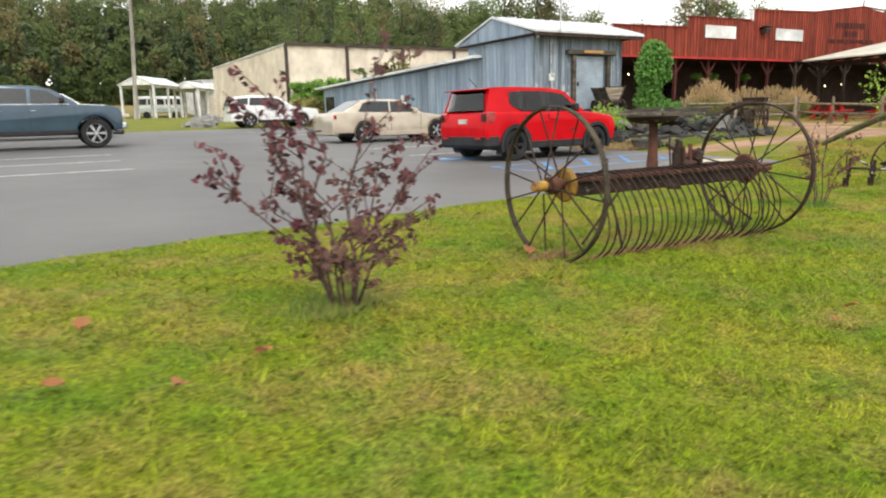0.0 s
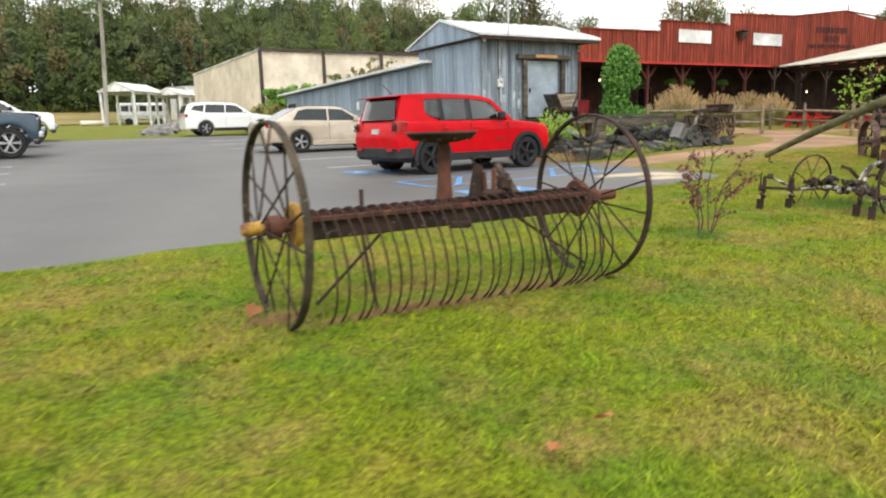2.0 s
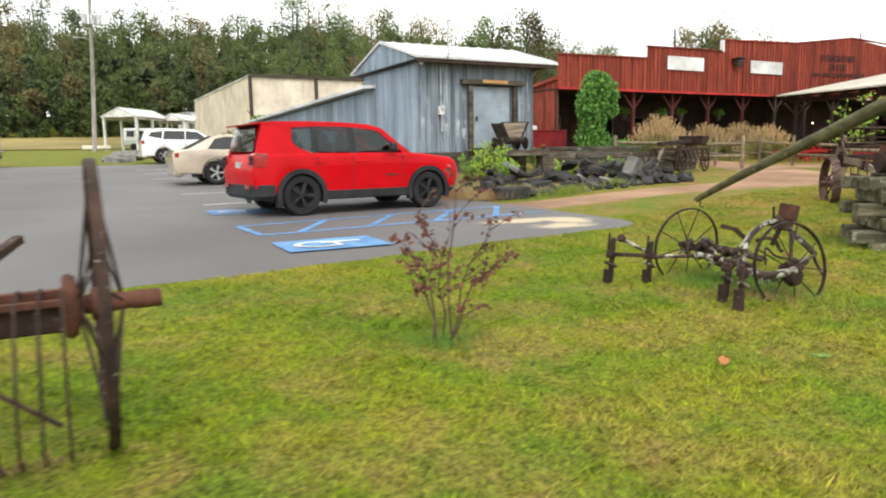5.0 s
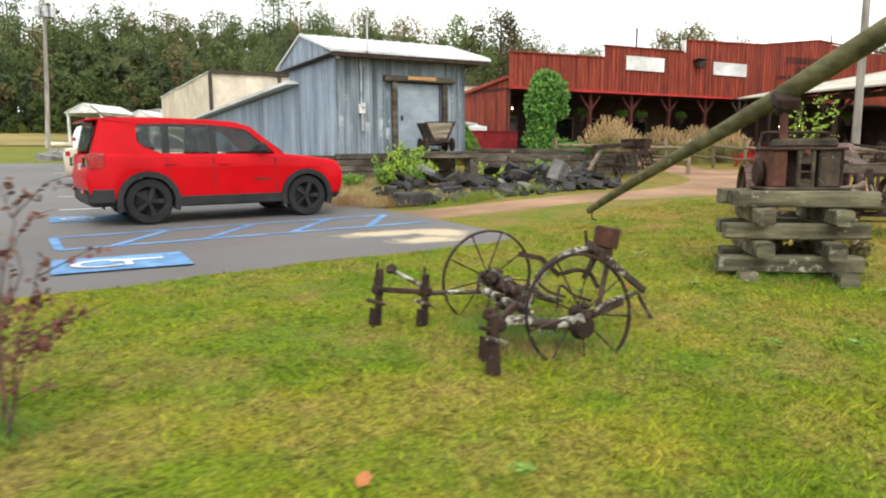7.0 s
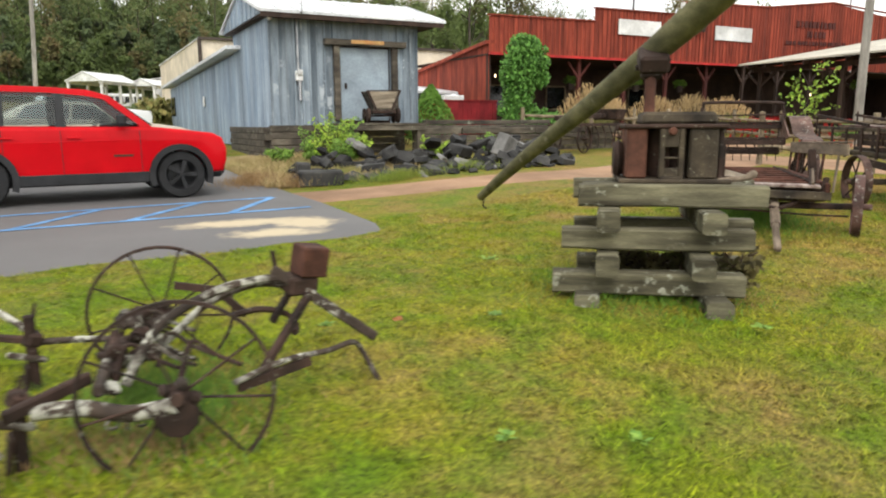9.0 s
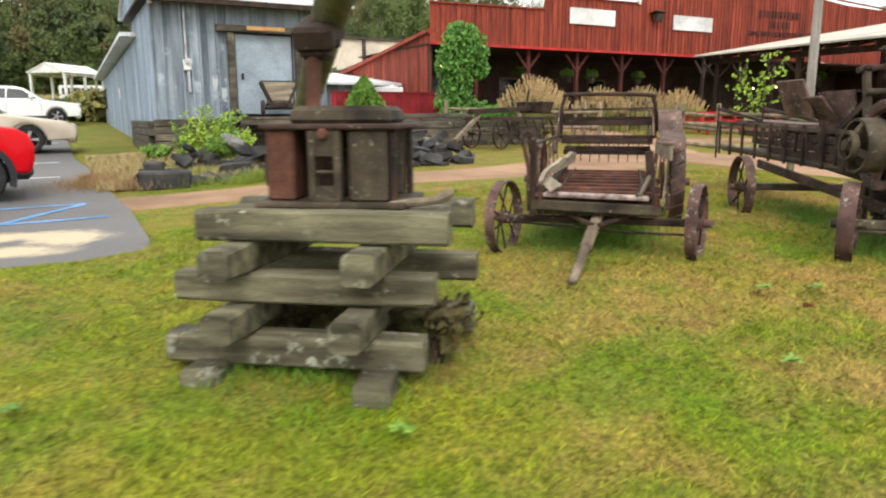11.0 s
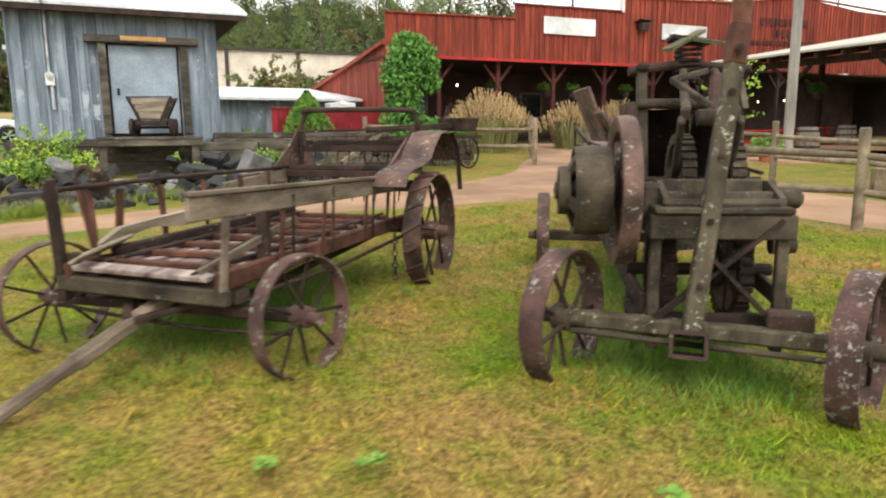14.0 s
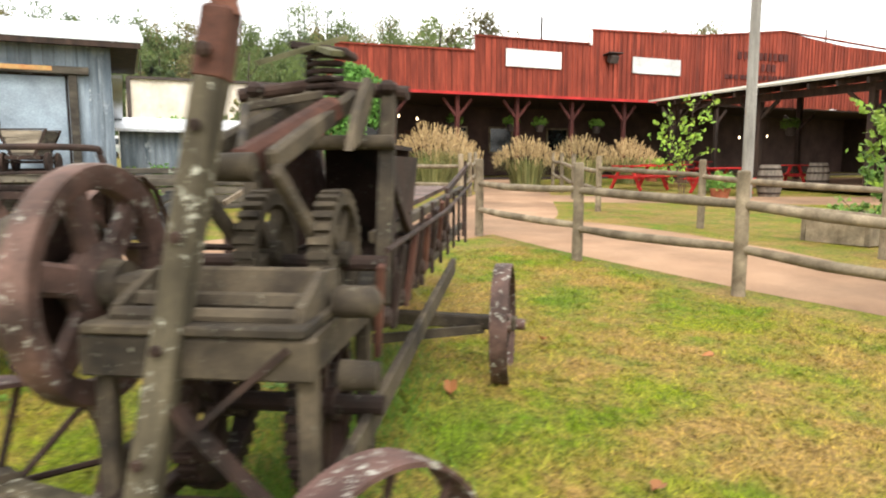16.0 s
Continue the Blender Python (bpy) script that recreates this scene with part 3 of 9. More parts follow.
for y in (16.0, 18.6, 20.9, 26.5, 29.5):
    stripe("white_line", (-4.0, y - 0.3), (1.7, y), 0.1, M_WHITE_LINE)


def wheelchair_sign(x, y, s):
    """A painted access symbol: a blue field with a white figure of bars and a ring."""
    m = thing("access_symbol", pose(x, y, 0), "blue pavement square with white access symbol", "painted sign", kind="structure")
    def lay(poly, lift, mat, name):
        bm = B()
        bm.faces.new([bm.verts.new((px, py, gz(x + px, y + py) + lift)) for px, py in poly])
        part(name, bm, mat, m)
    lay([(-0.66 * s, -0.46 * s), (0.66 * s, -0.46 * s), (0.66 * s, 0.46 * s), (-0.66 * s, 0.46 * s)], 0.032, M_BLUE_LINE, "field")
    bm = B()
    ring = []
    for k in range(25):
        a = radians(40 + 270 * k / 24)
        c, d = math.cos(a), math.sin(a)
        ring.append([bm.verts.new((-0.18 * s + r * c * s, -0.02 * s + r * d * s * 0.9, gz(x, y) + 0.04)) for r in (0.22, 0.31)])
    for a, b in zip(ring, ring[1:]):
        bm.faces.new((a[0], b[0], b[1], a[1]))
    part("wheel", bm, M_WHITE_LINE, m)
    lay([(-0.1 * s, 0.05 * s), (0.42 * s, 0.05 * s), (0.42 * s, 0.14 * s), (-0.1 * s, 0.14 * s)], 0.04, M_WHITE_LINE, "figure")
    lay([(0.02 * s, -0.22 * s), (0.10 * s, -0.22 * s), (0.10 * s, 0.05 * s), (0.02 * s, 0.05 * s)], 0.04, M_WHITE_LINE, "figure")


wheelchair_sign(8.62, 9.28, 1.0)
wheelchair_sign(8.5, 14.0, 0.85)

# ---- buildings ----
def plank_row(parent, name, x0, x1, y, z0, top, w, thick, material, gap=0.006, seed=0, bottom=None):
    """Upright boards along x at y, each a piece of its own; top(x) gives the upper end."""
    rnd = random.Random(seed)
    n = max(1, round((x1 - x0) / w))
    step = (x1 - x0) / n
    for i in range(n):
        xa, xb = x0 + i * step, x0 + (i + 1) * step - gap
        bm = B()
        dy = rnd.uniform(-0.006, 0.006)
        zb = (bottom(xa) if bottom else z0) - rnd.uniform(0, 0.03)
        za, zc = top(xa + 0.01), top(xb - 0.01)
        vs = [bm.verts.new(p) for p in ((xa, y + dy, zb), (xb, y + dy, zb), (xb, y + dy, zc), (xa, y + dy, za), (xa, y + dy + thick, zb), (xb, y + dy + thick, zb), (xb, y + dy + thick, zc), (xa, y + dy + thick, za))]
        for f in ((0, 1, 2, 3), (5, 4, 7, 6), (1, 5, 6, 2), (4, 0, 3, 7), (3, 2, 6, 7), (0, 4, 5, 1)):
            bm.faces.new([vs[k] for k in f])
        part(name, bm, material, parent)


def plank_side(parent, name, y0, y1, x, z0, top, w, thick, material, gap=0.006, seed=0):
    """Upright boards along y at x."""
    rnd = random.Random(seed)
    n = max(1, round((y1 - y0) / w))
    step = (y1 - y0) / n
    for i in range(n):
        ya, yb = y0 + i * step, y0 + (i + 1) * step - gap
        bm = B()
        dx = rnd.uniform(-0.006, 0.006)
        vs = [bm.verts.new(p) for p in ((x + dx, yb, z0), (x + dx, ya, z0), (x + dx, ya, top(ya)), (x + dx, yb, top(yb)), (x + dx + thick, yb, z0), (x + dx + thick, ya, z0), (x + dx + thick, ya, top(ya)), (x + dx + thick, yb, top(yb)))]
        for f in ((0, 1, 2, 3), (5, 4, 7, 6), (1, 5, 6, 2), (4, 0, 3, 7), (3, 2, 6, 7), (0, 4, 5, 1)):
            bm.faces.new([vs[k] for k in f])
        part(name, bm, material, parent)


def ribbed_panel(bm, a, b, up0, up1, pitch=0.2, rib=0.02, out=(0, -1, 0)):
    """Ribbed sheet metal from foot a to foot b (xyz), rising to up0 and up1 at the two ends."""
    a, b = Vector(a), Vector(b)
    n = max(2, int((b - a).length / pitch)) * 4
    o = Vector(out) * rib
    lo, hi = [], []
    for i in range(n + 1):
        t = i / n
        p = a.lerp(b, t) + (o if i % 4 in (1, 2) else Vector())
        lo.append(bm.verts.new(p))
        hi.append(bm.verts.new((p.x, p.y, up0 + (up1 - up0) * t)))
    for i in range(n):
        bm.faces.new((lo[i], lo[i + 1], hi[i + 1], hi[i]))
    return bm


def slab(bm, corners, t):
    """A plate with the four upper corners given, t thick downward."""
    up = [bm.verts.new(c) for c in corners]
    dn = [bm.verts.new((c[0], c[1], c[2] - t)) for c in corners]
    bm.faces.new(up)
    bm.faces.new(list(reversed(dn)))
    for i in range(4):
        bm.faces.new((up[i], dn[i], dn[(i + 1) % 4], up[(i + 1) % 4]))
    bmesh.ops.recalc_face_normals(bm, faces=bm.faces)
    return bm




# blue-grey shed on a timber footing
shed = thing("shed", pose(0, 0, 0), "weathered blue-grey wooden shed with white metal roof and long side wing", "shed")
plank_row(shed, "board", 14.9, 16.66, 19.3, 1.5, lambda x: 4.12, 0.2, 0.03, M_GREY_BOARD, seed=1)
plank_row(shed, "board", 18.1, 18.9, 19.3, 1.5, lambda x: 4.12, 0.2, 0.03, M_GREY_BOARD, seed=2)
plank_row(shed, "board", 16.66, 18.1, 19.3, 1.5, lambda x: 4.12, 0.2, 0.03, M_GREY_BOARD, seed=3, bottom=lambda x: 3.52)
for i in range(21):
    x = 14.9 + 0.2 * i
    if 16.6 < x < 18.15:
        continue
    part("batten", box(B(), (x + 0.0, 19.285, 2.81), (0.045, 0.02, 2.6)), M_GREY_BOARD, shed)
part("backing", box(B(), (16.9, 19.40, 2.81), (4.0, 0.08, 2.6)), M_GLOOM_DARK_WOOD, shed)
part("right_wall", box(B(), (18.86, 21.35, 2.8), (0.08, 4.0, 2.64)), M_GREY_BOARD, shed)
part("back_wall", box(B(), (16.9, 23.36, 2.8), (3.9, 0.08, 2.64)), M_GREY_BOARD, shed)
part("side_cladding", ribbed_panel(B(), (14.87, 23.4, 1.45), (14.87, 19.28, 1.45), 4.14, 4.14, 0.23, 0.03, (-1, 0, 0)), M_BLUE_METAL, shed, "faded blue ribbed metal siding")
gb = B()
gv = [gb.verts.new(p) for p in ((14.62, 23.75, 4.14), (14.62, 18.95, 4.14), (14.62, 21.35, 4.9))]
gw = [gb.verts.new(p) for p in ((14.66, 23.75, 4.14), (14.66, 18.95, 4.14), (14.66, 21.35, 4.9))]
gb.faces.new(gv), gb.faces.new(list(reversed(gw)))
for i in range(3):
    gb.faces.new((gv[i], gw[i], gw[(i + 1) % 3], gv[(i + 1) % 3]))
for i in range(1, 10):
    yy = 18.95 + 0.48 * i
    beam(gb, (14.61, yy, 4.15), (14.61, yy, 4.15 + 0.74 * (1 - abs(yy - 21.35) / 2.4)), 0.02, 0.03)
part("gable", gb, M_BLUE_METAL, shed, "faded blue ribbed metal gable")
part("soffit", box(B(), (17.05, 21.35, 4.12), (4.8, 4.7, 0.05)), M_GLOOM_DARK_WOOD, shed)
rf = slab(B(), [(14.56, 18.8, 4.22), (19.55, 18.8, 4.22), (19.55, 21.35, 4.95), (14.56, 21.35, 4.95)], 0.06)
slab(rf, [(14.56, 21.35, 4.95), (19.55, 21.35, 4.95), (19.55, 23.9, 4.22), (14.56, 23.9, 4.22)], 0.06)
roof = part("roof", rf, M_WHITE_ROOF, shed, "white ribbed metal roof")
for i in range(12):
    x = 14.6 + 4.9 * i / 11
    part("roof_seam", beam(B(), (x, 18.8, 4.235), (x, 21.35, 4.965), 0.035, 0.03), M_WHITE_ROOF, roof)
part("fascia", box(B(), (17.05, 18.84, 4.11), (4.9, 0.05, 0.13)), M_GLOOM_DARK_WOOD, shed)
sd = part("door", box(B(), (17.38, 19.33, 2.54), (1.36, 0.06, 1.86), bevel=0.008), M_DOOR, shed, "plain grey steel door")
part("handle", box(B(), (16.84, 19.28, 2.5), (0.05, 0.06, 0.14), bevel=0.01), M_RUST, sd)
part("door_post", box(B(), (16.58, 19.22, 2.55), (0.16, 0.14, 1.9), bevel=0.01), M_TIMBER, shed)
part("door_post", box(B(), (18.2, 19.22, 2.55), (0.16, 0.14, 1.9), bevel=0.01), M_TIMBER, shed)
part("lintel", box(B(), (17.38, 19.19, 3.58), (2.25, 0.2, 0.15), bevel=0.01), M_TIMBER, shed)
part("sign_strip", box(B(), (17.4, 19.08, 3.6), (0.9, 0.02, 0.09)), M_ORANGE_SIGN, shed, "faded orange sign strip")
part("meter_box", box(B(), (15.58, 19.2, 2.72), (0.17, 0.12, 0.24), bevel=0.01), M_WHITE, shed, "white electricity meter box")
part("meter_dial", lathe(B(), [(0.0, 0.07), (0.07, 0.06), (0.075, 0.0)], pose(15.58, 19.14, 2.8, 90), 16), M_LAMP_LENS, shed)
part("conduit", tube(tube(B(), [(15.57, 19.22, 2.85), (15.57, 19.22, 4.1), (15.57, 18.72, 4.2), (15.57, 18.72, 5.1)], 0.025), [(15.57, 18.72, 5.08), (15.57, 18.72, 5.2), (15.62, 18.66, 5.22)], 0.04), M_RIM, shed)
part("conduit", tube(B(), [(15.6, 19.22, 2.6), (15.6, 19.22, 2.12)], 0.035), M_RIM, shed)
part("security_lamp", lathe(B(), [(0.0, 0.06), (0.05, 0.05), (0.06, 0.0), (0.03, -0.03)], pose(14.85, 19.0, 4.02), 12), M_WHITE, shed)

# the long wing behind the shed
wing = B()
ribbed_panel(wing, (14.85, 39.2, 0.9), (14.85, 22.5, 0.9), 3.22, 3.58, 0.24, 0.025, (-1, 0, 0))
part("wing_cladding", wing, M_BLUE_METAL, shed, "faded blue metal siding of the low wing")
part("wing_body", box(B(), (16.85, 31.0, 2.0), (3.8, 16.2, 2.2)), M_BROWN_TRIM, shed)
part("wing_roof", slab(B(), [(14.45, 39.6, 3.36), (14.45, 22.45, 3.72), (19.15, 22.45, 3.92), (19.15, 39.6, 3.56)], 0.1), M_WHITE_ROOF, shed, "white metal roof with pale edge")
part("window", box(B(), (14.82, 38.2, 2.35), (0.06, 1.2, 0.9), bevel=0.01), M_CAR_GLASS, shed, "dark window at the wing's end")
part("notice", box(B(), (14.79, 29.0, 2.35), (0.02, 0.3, 0.35)), M_WHITE, shed)


def timber_stack(name, x0, x1, y, z0, z1, label, seed, h=0.16, depth=0.2):
    """Stacked railway ties as a low retaining wall."""
    rnd = random.Random(seed)
    w = thing(name, pose(0, 0, 0), label, "retaining wall")
    rows = max(1, round((z1 - z0) / h))
    hh = (z1 - z0) / rows
    for r in range(rows):
        x = x0 - rnd.uniform(0, 0.8) * (r > 0)
        while x < x1 - 0.05:
            e = min(x + rnd.uniform(2.0, 2.6), x1 + rnd.uniform(-0.1, 0.12))
            part("tie", box(B(), ((max(x, x0) + e) / 2, y + rnd.uniform(-0.03, 0.03), z0 + hh * (r + 0.5)), (e - max(x, x0) - 0.015, depth + rnd.uniform(-0.02, 0.02), hh - 0.012), (0, rnd.uniform(-0.4, 0.4), rnd.uniform(-0.6, 0.6)), bevel=0.012), M_TIMBER, w)
            x = e
    return w


timber_stack("tie_wall", 14.75, 16.5, 19.15, 0.5, 1.5, "stacked dark railway ties under the shed", 4)
timber_stack("tie_wall", 18.1, 24.6, 17.85, 0.72, 1.42, "stacked weathered railway ties beside the loading dock", 5)
timber_stack("tie_wall", 18.6, 22.6, 18.3, 1.36, 1.62, "upper course of weathered railway ties", 6, 0.13)
side_wall = thing("tie_wall", pose(0, 0, 0), "stacked dark railway ties along the shed's side", "retaining wall")
for r in range(6):
    part("tie", box(B(), (14.72, 21.2 + 0.15 * (r % 2), 0.55 + 0.165 * r), (0.2, 4.3, 0.155), bevel=0.012), M_TIMBER, side_wall)

dock = thing("loading_dock", pose(0, 0, 0), "old timber loading dock in front of the shed door", "platform")
for i in range(9):
    part("plank", box(B(), (17.33, 17.62 + 0.19 * i, 1.52), (1.95, 0.182, 0.05), bevel=0.006), M_TIMBER, dock)
for x in (16.45, 18.15):
    for y in (17.65, 18.9):
        part("post", box(B(), (x, y, 0.98), (0.14, 0.14, 1.05), bevel=0.01), M_TIMBER, dock)
part("rim_beam", box(B(), (17.33, 17.6, 1.43), (1.95, 0.1, 0.13), bevel=0.01), M_TIMBER, dock)
for i in range(5):
    part("back_board", box(B(), (17.33, 18.6, 0.6 + 0.17 * i), (1.7, 0.06, 0.16)), M_TIMBER, dock)

# red storefront with a deep porch
# Darker red holds the porch shade on the posts; lettering is simply dark red.
M_SHADED_POST_AND_LETTER_RED = surf("shaded_post_and_letter_red", (0.055, 0.015, 0.012), (0.12, 0.03, 0.023), 2, 30, 0.85, stretch=(4, 4, 0.6))
store = thing("store_building", pose(0, 0, 0), "long red board storefront with stepped parapet and dark open porch", "building")
TOPS = [(26.05, 5.92), (31.6, 6.0), (31.601, 6.57), (37.03, 6.62), (37.031, 7.2), (43.15, 7.4), (48.3, 8.0), (52.8, 7.62), (60.0, 7.5)]


def parapet_top(x):
    return float(np.interp(x, [p[0] for p in TOPS], [p[1] for p in TOPS]))


for k, (a, b) in enumerate(((26.05, 31.6), (31.6, 37.03), (37.03, 43.15), (43.15, 48.3), (48.3, 60.0))):
    plank_row(store, "board", a, b, 27.2, 4.42, parapet_top, 0.24 if k < 3 else 0.3, 0.03, M_RED_WOOD, seed=20 + k)
    for i in range(int((b - a) / 0.24)):
        x = a + 0.24 * i
        part("batten", box(B(), (x, 27.18, (4.45 + parapet_top(x + 0.03)) / 2), (0.05, 0.025, parapet_top(x + 0.03) - 4.45)), M_RED_WOOD, store)
    cap = B()
    slab(cap, [(a - 0.02, 27.12, parapet_top(a + 0.003) + 0.05), (b + 0.02, 27.12, parapet_top(b - 0.003) + 0.05), (b + 0.02, 27.34, parapet_top(b - 0.003) + 0.05), (a - 0.02, 27.34, parapet_top(a + 0.003) + 0.05)], 0.05)
    part("coping", cap, M_RED_WOOD, store)
part("parapet_end", box(B(), (37.0, 27.22, 6.9), (0.12, 0.2, 0.62)), M_WHITE, store, "white edge board")
part("eave_strip", box(B(), (33.4, 27.1, 4.38), (14.8, 0.16, 0.1)), M_RED_TRIM, store, "bright red metal eave edge")
part("porch_ceiling", box(B(), (43.0, 31.0, 4.36), (34.0, 7.5, 0.06)), M_GLOOM_DARK_WOOD, store)
part("main_roof", slab(B(), [(26.1, 27.4, 4.75), (60, 27.4, 5.4), (60, 50, 4.6), (26.1, 50, 2.9)], 0.12), M_BROWN_TRIM, store)
# Inner walls get their dimness from the colour itself.
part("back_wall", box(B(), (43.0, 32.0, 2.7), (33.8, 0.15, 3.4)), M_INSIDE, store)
part("porch_floor", box(B(), (43.0, 29.6, 1.0), (34.0, 5.2, 0.2)), M_GLOOM_DARK_WOOD, store)
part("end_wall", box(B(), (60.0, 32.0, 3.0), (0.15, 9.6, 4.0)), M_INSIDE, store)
# Porch shade is put into the post colour, darker still from the sixth on.
for i, x in enumerate((28.3, 30.95, 33.63, 36.3, 39.05, 41.8, 44.5, 47.2)):
    post = part("porch_post", box(B(), (x, 27.45, 2.7), (0.16, 0.16, 3.3), bevel=0.01), M_SHADED_POST_AND_LETTER_RED if i < 5 else M_GLOOM_DARK_WOOD, store)
    for sx in (-1, 1):
        part("bracket", beam(B(), (x + sx * 0.05, 27.45, 3.55), (x + sx * 0.62, 27.45, 4.2), 0.09, 0.11), M_SHADED_POST_AND_LETTER_RED if i < 5 else M_GLOOM_DARK_WOOD, post)
for i, x in enumerate((29.2, 33.0, 35.4, 38.6)):
    w = part("window", box(B(), (x, 31.9, 2.8), (1.1, 0.06, 1.1)), M_CAR_GLASS, store)
    part("window_frame", box(box(box(box(B(), (x, 31.88, 3.38), (1.26, 0.07, 0.08)), (x, 31.88, 2.22), (1.26, 0.07, 0.08)), (x - 0.6, 31.88, 2.8), (0.08, 0.07, 1.1)), (x + 0.6, 31.88, 2.8), (0.08, 0.07, 1.1)), M_RAIL, w)
part("store_door", box(B(), (31.0, 31.9, 2.15), (1.0, 0.06, 2.05)), M_RUST_RED, store)
side_top = lambda y: 4.78 - (y - 27.3) * 0.118
plank_side(store, "side_board", 27.25, 44.0, 26.05, 1.0, side_top, 0.3, 0.03, M_RED_WOOD, seed=31)
part("side_wall", box(B(), (26.13, 35.6, 2.0), (0.08, 16.6, 2.0)), M_RED_WOOD, store)
part("side_eave", slab(B(), [(25.85, 27.2, 4.9), (25.85, 44.2, 2.9), (26.4, 44.2, 2.95), (26.4, 27.2, 4.95)], 0.14), M_RED_WOOD, store)
part("corner_post", box(B(), (26.1, 27.35, 2.7), (0.14, 0.14, 3.4)), M_GLOOM_DARK_WOOD, store)
for x0, x1, zl, zr in ((32.93, 35.52, 6.2, 6.17), (39.2, 41.88, 6.25, 6.24)):
    sg = part("sign_board", box(B(), ((x0 + x1) / 2, 27.13, (zl + zr) / 2 - 0.34), (x1 - x0, 0.05, 0.68), bevel=0.006), M_WHITE, store, "blank white sign board")
for r, (xa, xb, z) in enumerate(((45.4, 48.6, 6.7), (46.3, 47.9, 6.2), (44.6, 49.5, 5.7))):
    rnd = random.Random(40 + r)
    x = xa
    while x < xb:
        ww = rnd.uniform(0.16, 0.3)
        part("letter_bar", box(B(), (x + ww / 2, 27.15, z + (x - xa) * 0.02), (ww, 0.03, 0.34 if r < 2 else 0.2)), M_SHADED_POST_AND_LETTER_RED, store)
        x += ww + rnd.uniform(0.06, 0.16)
flood = part("floodlight", box(B(), (38.0, 26.95, 6.05), (0.42, 0.3, 0.34), (20, 0, 0), bevel=0.03), M_BROWN_TRIM, store)
part("floodlight_hood", box(B(), (38.0, 26.95, 6.26), (0.7, 0.5, 0.04), (-8, 0, 0)), M_BROWN_TRIM, flood)
part("vent_pipe", tube(B(), [(36.4, 30.0, 5.0), (36.4, 30.0, 8.2)], 0.05), M_BROWN_TRIM, store)
part("vent_pipe", tube(B(), [(60.5, 34, 5.0), (60.5, 34, 10.2)], 0.05), M_BROWN_TRIM, store)
ac = part("air_conditioner", box(B(), (25.85, 33.4, 3.05), (0.45, 0.75, 0.5), bevel=0.02), M_WHITE, store, "white window air conditioner")
part("grille", box(B(), (25.61, 33.4, 3.05), (0.03, 0.6, 0.36)), M_BROWN_TRIM, ac)
for x, z in ((27.6, 3.62), (29.2, 3.6), (30.0, 3.5), (48.0, 3.0), (50.0, 3.1)):
    lamp = thing("porch_bulb", pose(x, 29.2, 0), "small warm bulb hanging in the porch", "lamp", "porch bulbs")
    part("bulb", lathe(B(), [(0.0, -0.05), (0.03, -0.035), (0.04, 0.0), (0.03, 0.035), (0.015, 0.07)], pose(0, 0, z), 12), M_BULB, lamp, "", True)
    part("flex", tube(B(), [(0, 0, z + 0.07), (0, 0, 4.34)], 0.008, 5), M_BROWN_TRIM, lamp)

# red board enclosure and low white-roofed outbuilding between shed and store
pen = thing("board_enclosure", pose(0, 0, 0), "dark red board enclosure beside the store", "fence")
plank_row(pen, "board", 21.6, 26.0, 26.5, 1.0, lambda x: 2.4, 0.2, 0.025, M_RED_FENCE, seed=51)
part("cap_rail", box(B(), (23.8, 26.5, 2.42), (4.4, 0.08, 0.05)), M_RED_FENCE, pen)
unit = thing("roof_unit", pose(24.3, 27.4, 1.2), "white boxed air handling unit behind red boards", "air conditioner")
part("casing", box(B(), (0, 0, 1.2), (0.95, 0.7, 0.5), bevel=0.03), M_WHITE, unit)
part("casing", box(B(), (0.3, 0.1, 0.5), (1.4, 0.6, 1.0), bevel=0.02), M_WHITE, unit)
part("fan_cap", lathe(B(), [(0.0, 0.06), (0.28, 0.05), (0.3, 0.0)], pose(0.1, 0, 1.45), 18), M_RIM, unit)
annex = thing("outbuilding", pose(0, 0, 0), "low grey outbuilding with white metal roof", "building")
part("wall", box(B(), (22.6, 33.5, 2.0), (7.2, 6.4, 1.9)), M_GREY_BOARD, annex)
part("roof", slab(B(), [(18.6, 29.8, 2.95), (26.0, 29.8, 2.92), (26.0, 37.5, 3.75), (18.6, 37.5, 3.8)], 0.1), M_WHITE_ROOF, annex, "white ribbed metal roof")

# open pavilion beside the store
pav = thing("pavilion", pose(0, 0, 0), "open timber pavilion, its wood coloured dark with shade, with pale metal roof", "pavilion")
part("roof", slab(B(), [(37.7, 24.35, 4.12), (37.7, 4.0, 4.28), (52.0, 4.0, 6.4), (52.0, 24.35, 6.3)], 0.07), M_CREAM_ROOF, pav, "pale ribbed metal roof")
for i in range(22):
    y = 4.6 + 0.92 * i
    part("rafter", beam(B(), (37.75, y, 3.96), (51.8, y, 6.1), 0.06, 0.16), M_GLOOM_DARK_WOOD, pav)
part("edge_beam", box(B(), (38.6, 14.2, 3.86), (0.16, 20.0, 0.24)), M_GLOOM_DARK_WOOD, pav)
for y in (23.8, 19.9, 16.0, 12.1, 8.2):
    for x in (38.6, 45.5):
        pp = part("post", box(B(), (x, y, 2.4), (0.2, 0.2, 2.9 + (x > 40) * 1.9), bevel=0.01), M_GLOOM_DARK_WOOD, pav)
        for sy in (-1, 1):
            part("brace", beam(B(), (x, y, 3.1), (x, y + sy * 0.75, 3.75), 0.1, 0.1), M_GLOOM_DARK_WOOD, pp)
part("floor", box(B(), (45.0, 14.2, 0.95), (13.0, 20.0, 0.12)), M_GRAVEL, pav)
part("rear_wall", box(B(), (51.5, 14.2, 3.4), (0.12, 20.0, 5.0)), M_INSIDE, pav)
